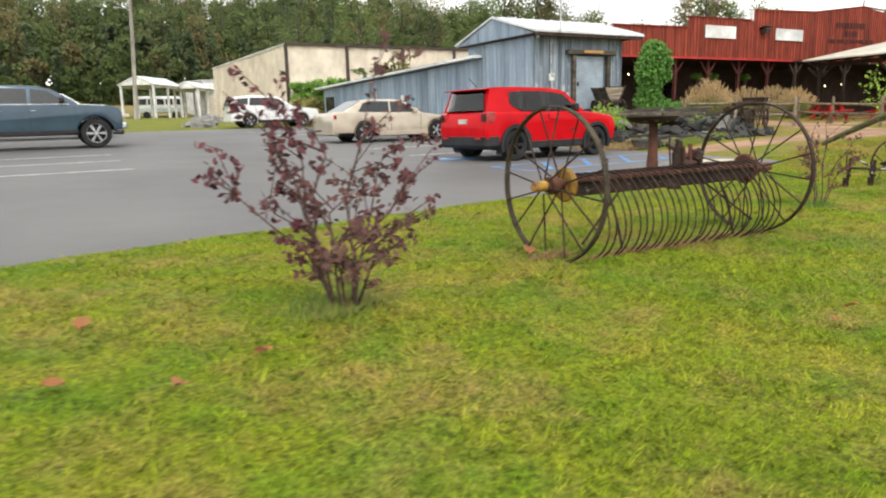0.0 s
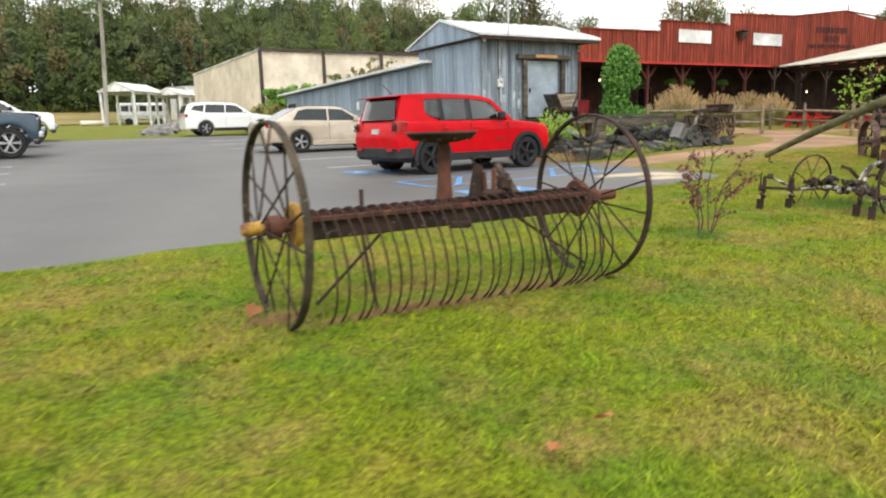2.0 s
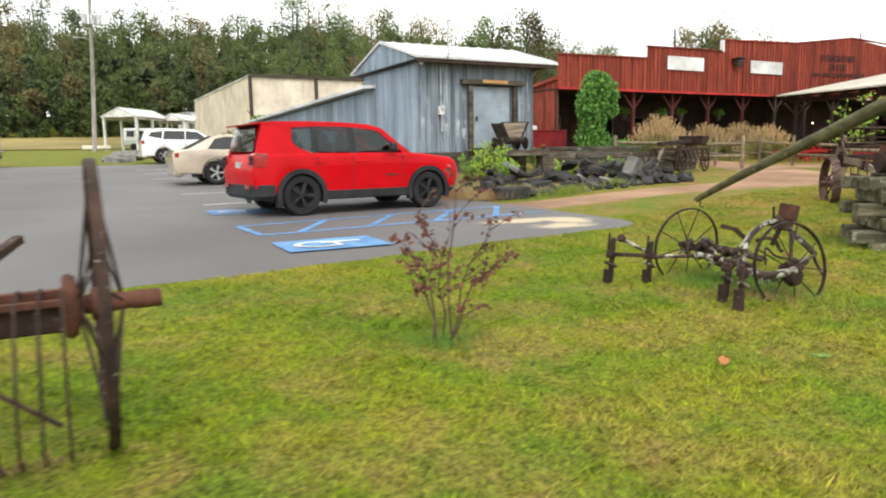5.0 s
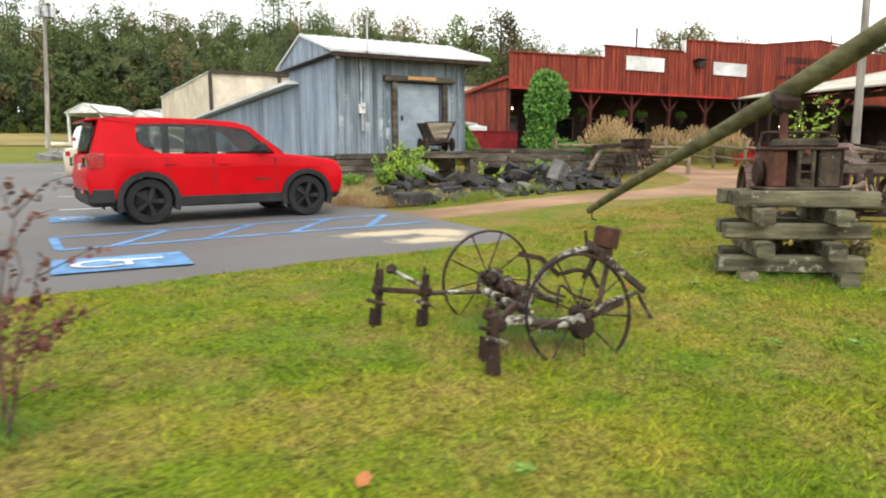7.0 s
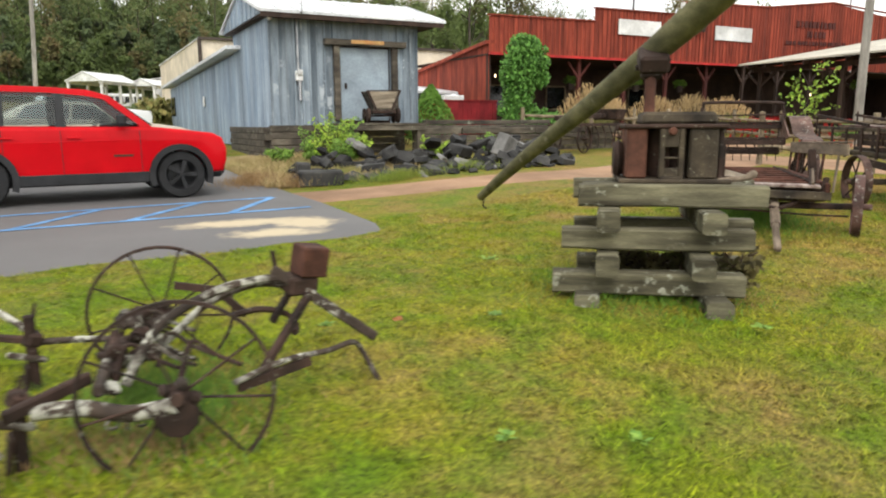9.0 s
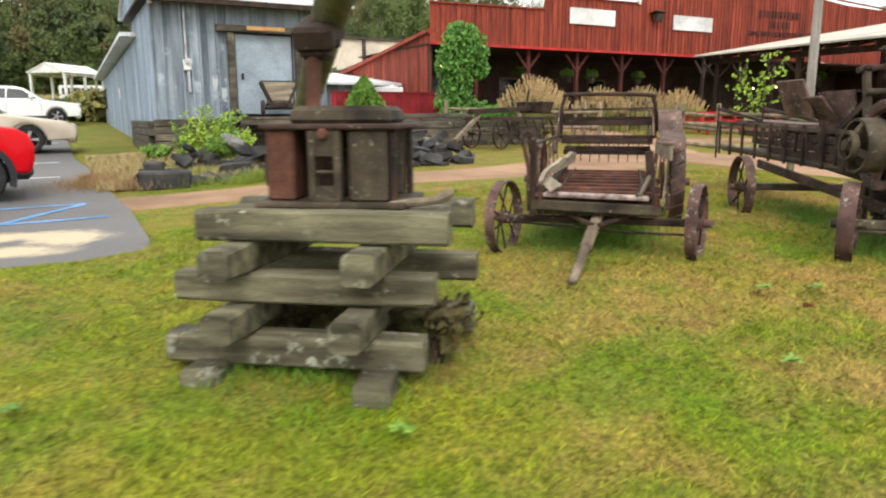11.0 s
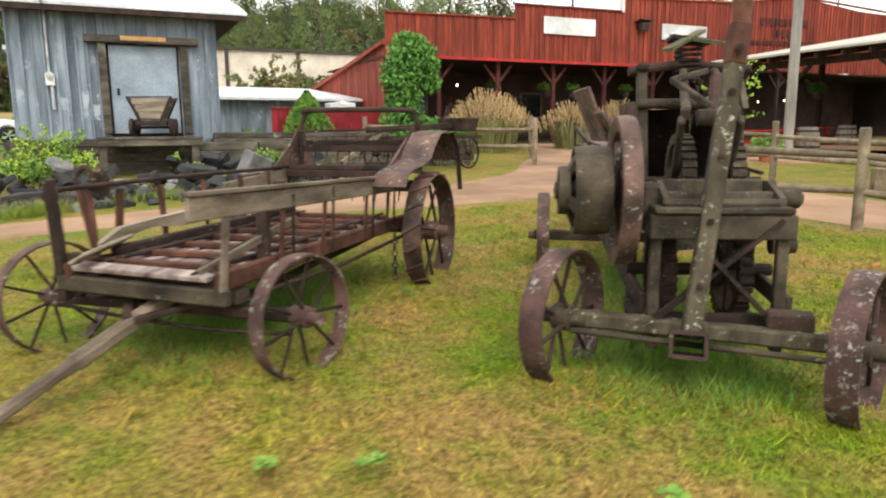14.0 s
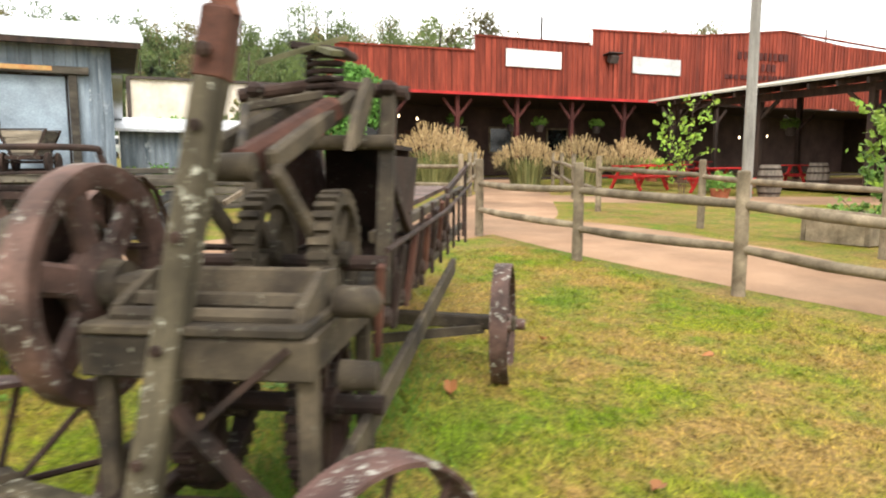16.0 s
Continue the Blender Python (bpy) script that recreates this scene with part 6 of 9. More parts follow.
for x, y0, y1, z, dx in ((-0.357, -0.34, 0.68, 0.611, 0.08), (0.29, -0.33, 0.72, 0.609, 0.03), (-0.355, -0.36, 0.68, 0.322, 0.06), (0.235, -0.37, 0.66, 0.320, 0.06), (-0.475, -0.34, 0.1, 0.055, 0.02), (0.35, -0.37, 0.1, 0.05, -0.02), (-0.4, 0.36, 0.72, 0.05, 0.0), (0.45, 0.36, 0.74, 0.05, 0.0)):
    sawn_timber((x, y0, z), (x + dx, y1, z), 0.145 if z > 0.1 else 0.165, 0.138, crib_rnd.uniform(-1.5, 1.5))

mill = thing("cane_mill", CM @ Matrix.Translation((0, 0, 0.775)), "rusty iron cane mill with long wooden sweep pole", "cane mill")
MZ = 0.06
part("base_plate", box(B(), (0.08, 0.22, MZ + 0.012), (0.72, 0.52, 0.03), bevel=0.008), M_IRON_OLIVE, mill)
part("side_plate", box(B(), (-0.165, 0.21, MZ + 0.195), (0.135, 0.40, 0.34), bevel=0.014), M_RUST_RED, mill, "flat red rust side casting")
part("side_plate", box(B(), (0.26, 0.075, MZ + 0.195), (0.185, 0.15, 0.34), bevel=0.014), M_IRON_OLIVE, mill, "plain dark iron front plate")
part("side_plate", box(B(), (0.26, 0.40, MZ + 0.195), (0.185, 0.09, 0.34), bevel=0.014), M_IRON_OLIVE, mill)
part("rear_plate", box(B(), (0.03, 0.43, MZ + 0.195), (0.34, 0.03, 0.34)), M_RUST, mill)
for x in (-0.004, 0.118):
    part("frame_bar", box(B(), (x, 0.01, MZ + 0.19), (0.034, 0.05, 0.33), bevel=0.006), M_IRON_OLIVE, mill)
for z, h in ((0.055, 0.09), (0.165, 0.014), (0.295, 0.12)):
    part("cross_bar", box(B(), (0.057, 0.012, MZ + z), (0.092, 0.04, h), bevel=0.005), M_IRON_OLIVE, mill)
part("frame_foot", box(B(), (0.057, 0.0, MZ + 0.03), (0.15, 0.05, 0.03), bevel=0.008), M_IRON_OLIVE, mill)
part("bolt_head", lathe(B(), [(0.0, 0.03), (0.022, 0.026), (0.03, 0.0)], Matrix.Translation((0.057, -0.012, MZ + 0.34)) @ pose(0, 0, 0, 90), 8), M_RUST_RED, mill)
for x, y in ((0.0, 0.2), (0.12, 0.24), (0.05, 0.33)):
    part("roller", lathe(B(), [(0.0, 0.03), (0.075, 0.03), (0.075, 0.35), (0.0, 0.35)], pose(x, y, MZ), 18), M_RUST, mill, "", True)
for y in (0.05, 0.42):
    part("end_post", box(B(), (0.375, y, MZ + 0.19), (0.03, 0.05, 0.34), bevel=0.006), M_RUST, mill)
part("top_plate", box(B(), (0.078, 0.22, MZ + 0.372), (0.66, 0.48, 0.028), bevel=0.008), M_RUST, mill)
part("cap_casting", box(B(), (0.11, 0.24, MZ + 0.425), (0.50, 0.36, 0.085), bevel=0.022, taper=0.94), M_IRON_OLIVE, mill)
part("shaft", tube(B(), [(-0.07, 0.24, MZ + 0.42), (-0.065, 0.29, MZ + 0.86)], 0.038, 12), M_RUST_RED, mill, "", True)
part("pole_clamp", box(box(B(), (-0.05, 0.31, 0.88), (0.2, 0.26, 0.12), (22, 0, 0), bevel=0.02), (-0.06, 0.30, 0.80), (0.14, 0.14, 0.1), bevel=0.02), M_RUST, mill)
part("pole_clamp", tube(B(), [(-0.17, 0.3, 0.83), (0.06, 0.3, 0.83)], 0.02, 8), M_RUST, mill)
part("pulley", lathe(B(), [(0.0, -0.03), (0.11, -0.03), (0.13, 0.0), (0.11, 0.03), (0.0, 0.03)], Matrix.Translation((-0.27, 0.26, MZ + 0.15)) @ AX, 20), M_RUST, mill, "", True)
inv = (CM @ Matrix.Translation((0, 0, 0.775))).inverted()
tip, mid = Vector((14.79, 8.95, 0.66)), Vector((14.15, 5.5, 2.06))
pts = [inv @ (tip.lerp(mid, t) + Vector((0, 0, 0.02 * math.sin(t * 5)))) for t in (0, 0.15, 0.35, 0.55, 0.75, 0.95, 1.1, 1.2, 1.3)]
part("sweep_pole", tube(B(), pts, [0.05, 0.058, 0.066, 0.072, 0.08, 0.09, 0.098, 0.1, 0.096], 14), M_MOSS_POLE, mill, "long mossy wooden sweep pole", True)
part("hook", tube(B(), bend([inv @ Vector((14.77, 8.85, 0.66)), inv @ Vector((14.77, 8.86, 0.56)), inv @ Vector((14.76, 8.78, 0.54))], 4), 0.01, 6), M_RUST, mill)
stick = thing("branch", CM @ Matrix.Translation((0.5, 0.06, 0.845)), "short barkless branch lying on the timbers", "stick")
part("wood", tube(B(), bend([(-0.14, -0.04, 0.0), (-0.05, -0.01, 0.012), (0.06, 0.05, 0.02), (0.13, 0.1, 0.05)], 4), [0.02] * 9 + [0.028] * 3 + [0.02], 8), M_OLD_WOOD, stick, "", True)

# manure spreader
SM = pose(16.80, 6.47, gz(16.77, 6.49) - 0.01, 0, 0, -43)
sp = thing("manure_spreader", SM, "derelict wooden and iron manure spreader with rusty wheels", "farm wagon")
for s in (-1, 1):
    iron_wheel(sp, Matrix.Translation((s * 0.79, 0, 0.30)) @ pose(0, 0, 0, 0, 90, -14), 0.32, 0.085, 9, M_RIM_LICHEN, 0.012, 0.055, 0.26, 0.009, 0.02, M_RUST)
    rw = iron_wheel(sp, Matrix.Translation((s * 0.76, 2.15, 0.44)) @ AX, 0.45, 0.14, 10, M_RUST_PURPLE, 0.014, 0.075, 0.3, 0.012, 0.03, M_RUST)
    for k in range(18):
        q = Matrix.Translation((s * 0.76, 2.15, 0.44)) @ AX @ pose(0, 0, 0, 0, 0, 20 * k) @ Matrix.Translation((0.455, 0, 0)) @ pose(0, 0, 0, 28, 0, 0)
        e = q.to_euler()
        part("lug", box(B(), q.translation, (0.02, 0.02, 0.15), [math.degrees(v) for v in e]), M_RUST_PURPLE, rw)
part("front_axle", box(B(), (0, 0, 0.3), (1.5, 0.07, 0.06), bevel=0.01), M_RUST, sp)
part("rear_axle", tube(B(), [(-0.85, 2.15, 0.44), (0.85, 2.15, 0.44)], 0.03, 10), M_RUST, sp)
part("bolster", box(B(), (0, -0.02, 0.39), (0.95, 0.12, 0.08), bevel=0.01), M_IRON_OLIVE, sp)
part("tongue", beam(beam(B(), (0.02, 0.05, 0.38), (-0.06, -0.62, 0.17), 0.085, 0.07, bevel=0.014), (-0.055, -0.55, 0.19), (-0.12, -1.12, 0.015), 0.06, 0.06, bevel=0.016), M_OLD_WOOD, sp, "split grey wooden tongue")
for s in (-1, 1):
    part("hound", beam(B(), (s * 0.28, 0.0, 0.36), (s * 0.02, -0.3, 0.30), 0.05, 0.03, bevel=0.005), M_RUST, sp)
    part("sill", beam(B(), (s * 0.46, -0.22, 0.50), (s * 0.5, 2.3, 0.50), 0.045, 0.10, bevel=0.01), M_RUST_RED, sp)
    part("lower_rail", tube(B(), [(s * 0.5, 0.1, 0.38), (s * 0.52, 1.1, 0.36), (s * 0.55, 2.1, 0.40)], 0.014, 8), M_RUST, sp)
for k, y in enumerate((-0.23, 0.3, 0.8, 1.44, 1.85)):
    part("stake", beam(B(), (0.50, y, 0.46), (0.535, y + 0.02, 0.94), 0.012, 0.035 if k else 0.05, (0, 1, 0)), M_OLD_WOOD if k == 0 else M_RUST_RED, sp)
    if k:
        part("stake", beam(B(), (0.515, y + 0.12, 0.46), (0.54, y + 0.1, 0.88), 0.010, 0.02, (0, 1, 0)), M_RUST, sp)
for k, y in enumerate((0.05, 0.62, 1.05, 1.5, 1.9)):
    part("stake", beam(B(), (-0.50, y, 0.46), (-0.53, y, 0.9), 0.012, 0.045 if k % 2 else 0.03, (0, 1, 0)), M_RUST_RED, sp)
part("top_rail", beam(B(), (0.535, -0.5, 0.955), (0.54, 1.95, 0.88), 0.045, 0.022, bevel=0.004), M_OLD_WOOD, sp, "grey weathered top rail")
part("side_board", beam(B(), (0.53, -0.5, 0.885), (0.53, 1.95, 0.815), 0.022, 0.11, bevel=0.006), M_OLD_WOOD, sp, "grey weathered side board")
part("top_rail", tube(B(), bend([(-0.52, -0.18, 0.93), (-0.54, 0.9, 0.935), (-0.54, 2.0, 0.93), (-0.54, 2.5, 0.95)], 5), 0.014, 8), M_RUST, sp)


def worn_plank(parent, pts, widths, t, label, mat):
    """A plank with a ragged edge: (x, y, z) along its middle, a height for each point."""
    bm = B()
    rows = []
    for i, (x, y, z) in enumerate(pts):
        w = widths[i]
        rows.append([bm.verts.new(q) for q in ((x, y, z - w * 0.5), (x + t, y, z - w * 0.45), (x + t * 1.6, y, z + w * 0.5), (x + t * 0.4, y, z + w * 0.55))])
    for a, b in zip(rows, rows[1:]):
        for i in range(4):
            bm.faces.new((a[i], b[i], b[(i + 1) % 4], a[(i + 1) % 4]))
    bm.faces.new(list(reversed(rows[0]))), bm.faces.new(rows[-1])
    bmesh.ops.recalc_face_normals(bm, faces=bm.faces)
    return part("side_board", bm, mat, parent, label)


M_PALE_WOOD = surf("bleached_grey_wood", (0.20, 0.16, 0.115), (0.42, 0.35, 0.26), 3, 40, 0.9, stretch=(4, 0.6, 4), vary=0.1, bump=0.7)
worn_plank(sp, [(-0.52, 0.05, 0.60), (-0.50, 0.19, 0.65), (-0.48, 0.45, 0.68), (-0.45, 0.75, 0.675), (-0.42, 1.0, 0.70), (-0.40, 1.23, 0.69), (-0.37, 1.55, 0.72), (-0.35, 1.83, 0.705)], [0.03, 0.07, 0.055, 0.10, 0.12, 0.10, 0.13, 0.12], 0.03, "bleached warped side board with ragged edges", M_PALE_WOOD)
part("side_board", box(B(), (-0.40, -0.02, 0.60), (0.11, 0.52, 0.02), (3, -30, 14), bevel=0.006), M_PALE_WOOD, sp, "broken bleached board end")
part("side_board", beam(B(), (-0.54, 1.3, 0.80), (-0.55, 2.2, 0.85), 0.025, 0.12, bevel=0.006), M_OLD_WOOD, sp)
part("board_clip", box(B(), (-0.36, 1.78, 0.76), (0.09, 0.07, 0.16), (4, 0, 10), bevel=0.012), M_RUST, sp)
part("inner_rail", beam(B(), (-0.44, 0.1, 0.565), (-0.44, 2.1, 0.585), 0.06, 0.05, bevel=0.008), M_RUST, sp)
for k in range(7):
    l = 2.15 + rnd.uniform(-0.08, 0.04)
    bm = box(B(), (0, 0, 0), (0.122, l, 0.024), (0, rnd.uniform(-4, 4), rnd.uniform(-0.6, 0.6)), bevel=0.004)
    ob = part("deck_plank", bm, M_DECK, sp)
    ob.matrix_basis = pose(-0.4 + 0.133 * k, 1.08 + rnd.uniform(-0.05, 0.05), 0.505 + rnd.uniform(-0.006, 0.006), 0.5, 0, 0)
for k in range(8):
    part("apron_slat", box(B(), (0, 0.0 + 0.29 * k, 0.527 + 0.003 * k), (0.86, 0.055, 0.034), (0, 0, rnd.uniform(-2.5, 2.5)), bevel=0.006), M_RUST_RED, sp)
part("apron_chain", tube(B(), [(0.36, -0.1, 0.545), (0.37, 2.1, 0.565)], 0.014, 6), M_RUST, sp)
part("apron_chain", tube(B(), [(-0.33, -0.1, 0.545), (-0.33, 2.1, 0.565)], 0.014, 6), M_RUST, sp)
part("front_board", box(B(), (-0.05, -0.16, 0.52), (0.9, 0.10, 0.03), (6, 1, -1), bevel=0.006), M_DECK, sp)
part("front_bar", box(B(), (-0.02, -0.19, 0.43), (1.04, 0.06, 0.085), (0, 1.5, 0), bevel=0.01), M_IRON_OLIVE, sp)
part("front_bar", box(B(), (0.0, -0.12, 0.485), (0.96, 0.03, 0.03), (0, -1, 0), bevel=0.006), M_RUST, sp)
part("roller", tube(B(), [(-0.42, -0.1, 0.47), (0.44, -0.1, 0.47)], 0.032, 10), M_RUST, sp, "", True)
for x in (-0.34, 0.36):
    part("bearing", lathe(B(), [(0.0, -0.05), (0.055, -0.04), (0.06, 0.04), (0.0, 0.05)], Matrix.Translation((x, -0.12, 0.48)) @ AX, 12), M_RUST, sp, "", True)
part("stay_rod", tube(B(), [(-0.72, -0.04, 0.27), (-0.2, -0.12, 0.255), (0.3, -0.1, 0.22), (0.72, 0.0, 0.2)], 0.011, 6), M_RUST, sp)
part("upright", beam(B(), (-0.52, -0.18, 0.34), (-0.525, -0.21, 0.99), 0.05, 0.06, (0, 1, 0), bevel=0.008), M_RUST, sp, "dark rusted corner post")
part("upright", beam(B(), (-0.45, -0.16, 0.36), (-0.46, -0.16, 0.6), 0.07, 0.05, (0, 1, 0), bevel=0.008), M_RUST, sp)
part("lever", beam(B(), (-0.57, 0.1, 0.58), (-0.645, 0.1, 0.92), 0.03, 0.045, (0, 1, 0), bevel=0.006), M_RUST_RED, sp)
part("lever", beam(B(), (-0.585, 0.3, 0.58), (-0.545, 0.3, 0.9), 0.028, 0.05, (0, 1, 0), bevel=0.006), M_RUST_RED, sp)
part("lever_hook", tube(B(), bend([(-0.645, 0.1, 0.9), (-0.66, 0.1, 0.98), (-0.62, 0.12, 1.03), (-0.57, 0.12, 1.0), (-0.57, 0.12, 0.94), (-0.61, 0.11, 0.93)], 5), 0.017, 8), M_RUST, sp)
part("ratchet", gear_plate(0.085, 14), M_RUST, sp).matrix_basis = Matrix.Translation((-0.60, 0.2, 0.92)) @ AX
part("upright", beam(B(), (0.45, 0.22, 0.36), (0.40, 0.31, 0.86), 0.07, 0.05, (0, 1, 0), bevel=0.008), M_RUST, sp)
part("upright", beam(B(), (0.43, -0.18, 0.40), (0.455, -0.14, 0.60), 0.05, 0.05, (0, 1, 0), bevel=0.008), M_RUST, sp)
part("brace_bar", beam(B(), (0.33, -0.18, 0.53), (0.47, 0.55, 0.72), 0.025, 0.045, bevel=0.005), M_OLD_WOOD, sp, "worn wooden bar")
part("brace_bar", tube(B(), bend([(0.30, -0.2, 0.52), (0.36, 0.1, 0.62), (0.45, 0.5, 0.68)], 4), 0.012, 6), M_RUST, sp)
part("hoop", tube(B(), bend([(-0.53, 2.45, 0.9), (-0.53, 2.47, 1.2), (-0.5, 2.48, 1.35), (-0.42, 2.48, 1.40), (0.42, 2.52, 1.39), (0.5, 2.54, 1.34), (0.53, 2.55, 1.2), (0.53, 2.55, 0.9)], 5), 0.022, 8), M_RUST, sp)
part("cross_strap", beam(B(), (-0.5, 2.35, 1.22), (0.52, 2.4, 1.24), 0.05, 0.02, bevel=0.004), M_RUST, sp)
for y, z, n in ((2.18, 0.88, 9), (2.5, 1.08, 9), (2.55, 0.74, 7)):
    bt = part("beater", tube(B(), [(-0.5, y, z), (0.5, y, z)], 0.035, 10), M_RUST, sp, "toothed iron beater bar")
    part("beater_slat", box(B(), (0, y, z + 0.05), (0.98, 0.05, 0.03)), M_RUST, bt)
    part("beater_slat", box(B(), (0, y - 0.06, z), (0.98, 0.03, 0.05)), M_RUST, bt)
    for k in range(18):
        x = -0.46 + 0.92 * k / 17
        part("spike", tube(B(), [(x, y, z), (x, y - 0.05, z - 0.12)] if k % 2 else [(x, y, z), (x, y + 0.03, z + 0.1)], [0.009, 0.004], 5), M_RUST, bt)


def bent_sheet(bm, pts, x0, x1, t=0.008):
    """Sheet metal bent along (y, z) points between two x."""
    rows = [[bm.verts.new((x, y, z + dz)) for x, dz in ((x0, 0), (x1, 0), (x1, -t), (x0, -t))] for y, z in pts]
    for a, b in zip(rows, rows[1:]):
        for i in range(4):
            bm.faces.new((a[i], b[i], b[(i + 1) % 4], a[(i + 1) % 4]))
    bm.faces.new(rows[0]), bm.faces.new(list(reversed(rows[-1])))
    bmesh.ops.recalc_face_normals(bm, faces=bm.faces)
    return bm


part("fender", bent_sheet(B(), [(1.5, 0.84), (1.56, 0.92), (1.7, 0.95), (1.9, 0.97), (2.06, 1.01), (2.16, 1.1), (2.32, 1.2), (2.5, 1.22), (2.63, 1.14), (2.72, 0.98)], 0.55, 0.80), M_RUST_PURPLE, sp, "bent purple-brown sheet iron guard", True)
part("gear_guard", bent_sheet(B(), [(2.36, 1.2), (2.54, 1.21), (2.66, 1.12), (2.74, 0.95), (2.79, 0.72)], 0.80, 0.84), M_RUST, sp, "", True)
SIDE = Matrix(((0, 0, 1, 0), (1, 0, 0, 0), (0, 1, 0, 0), (0, 0, 0, 1)))
part("side_plate", prism(B(), [(1.93, 0.87), (2.78, 0.84), (2.74, 0.92), (2.52, 1.22), (2.42, 1.23), (2.3, 1.12)], Matrix.Translation((-0.56, 0, 0)) @ SIDE, 0.016), M_RUST_PURPLE, sp, "triangular sheet iron end plate")
part("side_plate", prism(B(), [(1.93, 0.95), (2.72, 0.84), (2.7, 0.95), (2.6, 1.25), (2.5, 1.26), (2.3, 1.14)], Matrix.Translation((0.49, 0, 0)) @ SIDE, 0.016), M_RUST_PURPLE, sp, "triangular sheet iron end plate")
part("plate_ring", lathe(B(), [(0.05, -0.012), (0.075, 0.0), (0.05, 0.012)], Matrix.Translation((-0.57, 2.42, 1.14)) @ AX, 16, True), M_RUST, sp)
gear(sp, Matrix.Translation((0.62, 2.13, 0.45)) @ AX, 0.2, 0.03, 26, M_RUST, 5, "sprocket")
gear(sp, Matrix.Translation((-0.58, 2.3, 0.86)) @ AX, 0.13, 0.03, 20, M_RUST, 4, "sprocket")
for k in range(9):
    part("chain_link", lathe(B(), [(0.018, -0.006), (0.026, 0.0), (0.018, 0.006)], Matrix.Translation((0.62, 1.72, 0.5 - 0.045 * k)) @ (AX if k % 2 else AY), 8, True), M_RUST, sp)
part("reach", beam(B(), (0.3, 0.0, 0.3), (0.3, 2.1, 0.4), 0.05, 0.03), M_RUST, sp)

# hay press / baler
HM = pose(19.23, 5.03, 0.385, 0, 0, -31.5)
hp = thing("hay_press", HM, "old rusty iron stationary hay press on spoked wheels", "hay press")
FR = 0.355
for x, y, rz in ((-0.73, 0.03, -31), (0.55, -0.36, -36)):
    iron_wheel(hp, Matrix.Translation((x, y, FR - 0.08 - (0.02 if x > 0 else 0))) @ pose(0, 0, 0, 0, 90, rz), FR, 0.125, 9, M_RIM_LICHEN, 0.014, 0.07, 0.26, 0.012, 0.02, M_RUST, M_IRON_OLIVE)
for x, y in ((-0.74, 2.42), (0.78, 2.2)):
    iron_wheel(hp, Matrix.Translation((x, y, 0.345)) @ pose(0, 0, 0, 0, 90, -3), 0.36, 0.1, 8, M_RUST_PURPLE, 0.014, 0.06, 0.26, 0.011, 0.02, M_RUST)
part("front_axle", beam(B(), (-0.72, 0.02, 0.28), (0.46, -0.31, 0.265), 0.085, 0.08, bevel=0.012), M_BEAM, hp, "lichen-spotted wooden axle beam")
part("axle_rod", tube(B(), [(-0.7, -0.06, 0.23), (0.44, -0.38, 0.2)], 0.016, 8), M_IRON_OLIVE, hp)
part("axle_plate", box(B(), (0.3, -0.2, 0.34), (0.2, 0.12, 0.08), (0, 0, -16), bevel=0.01), M_RUST, hp)
part("rear_axle", beam(B(), (-0.82, 2.43, 0.35), (0.86, 2.19, 0.35), 0.09, 0.08, bevel=0.01), M_IRON_OLIVE, hp)
part("axle_stay", beam(B(), (0.1, 1.7, 0.36), (0.66, 2.2, 0.31), 0.03, 0.05), M_IRON_OLIVE, hp)
part("hitch_socket", box(box(box(box(B(), (-0.17, -0.26, 0.29), (0.15, 0.26, 0.018), (-14, 0, -14)), (-0.17, -0.28, 0.18), (0.15, 0.26, 0.018), (-14, 0, -14)), (-0.245, -0.25, 0.235), (0.018, 0.26, 0.12), (-14, 0, -14)), (-0.10, -0.29, 0.235), (0.018, 0.26, 0.12), (-14, 0, -14)), M_RUST, hp)
part("tongue", beam(B(), (-0.15, -0.2, 0.24), (0.055, 0.02, 1.66), 0.085, 0.08, (0, 1, 0), bevel=0.01), M_BEAM, hp, "upright lichen-spotted timber tongue")
cap = part("tongue_iron", beam(B(), (0.035, 0.0, 1.52), (0.062, 0.025, 1.72), 0.092, 0.09, (0, 1, 0), bevel=0.01), M_RUST_RED, hp)
part("tongue_iron", lathe(B(), [(0.0, 0.1), (0.035, 0.09), (0.05, 0.03), (0.04, -0.04), (0.05, -0.08)], pose(0.066, 0.03, 1.78), 14), M_RUST_RED, hp, "", True)
for k in range(4):
    part("bolt_head", lathe(B(), [(0.0, 0.012), (0.016, 0.01), (0.018, 0.0)], Matrix.Translation((-0.12 + 0.045 * k, -0.215 + 0.048 * k, 0.5 + 0.3 * k)) @ pose(0, 0, 0, 98), 8), M_RUST, hp)
part("tongue_bolt", lathe(B(), [(0.0, 0.03), (0.02, 0.025), (0.022, 0.0)], Matrix.Translation((0.04, -0.05, 1.6)) @ pose(0, 0, 0, 98), 8), M_RUST, cap)
# stand under the gearbox
for x in (-0.3, 0.3):
    for y in (-0.04, 0.62):
        part("leg", beam(B(), (x, y, 0.14), (x, y, 0.74), 0.055, 0.05, (0, 1, 0), bevel=0.006), M_IRON_OLIVE, hp)
    part("side_rail", beam(B(), (x, -0.1, 0.765), (x, 0.9, 0.765), 0.05, 0.12, bevel=0.008), M_IRON_OLIVE, hp)
    part("foot_rail", beam(B(), (x, -0.06, 0.2), (x, 0.7, 0.2), 0.05, 0.06, bevel=0.006), M_RUST, hp)
part("front_rail", box(B(), (0, -0.09, 0.765), (0.68, 0.05, 0.12), bevel=0.008), M_IRON_OLIVE, hp)
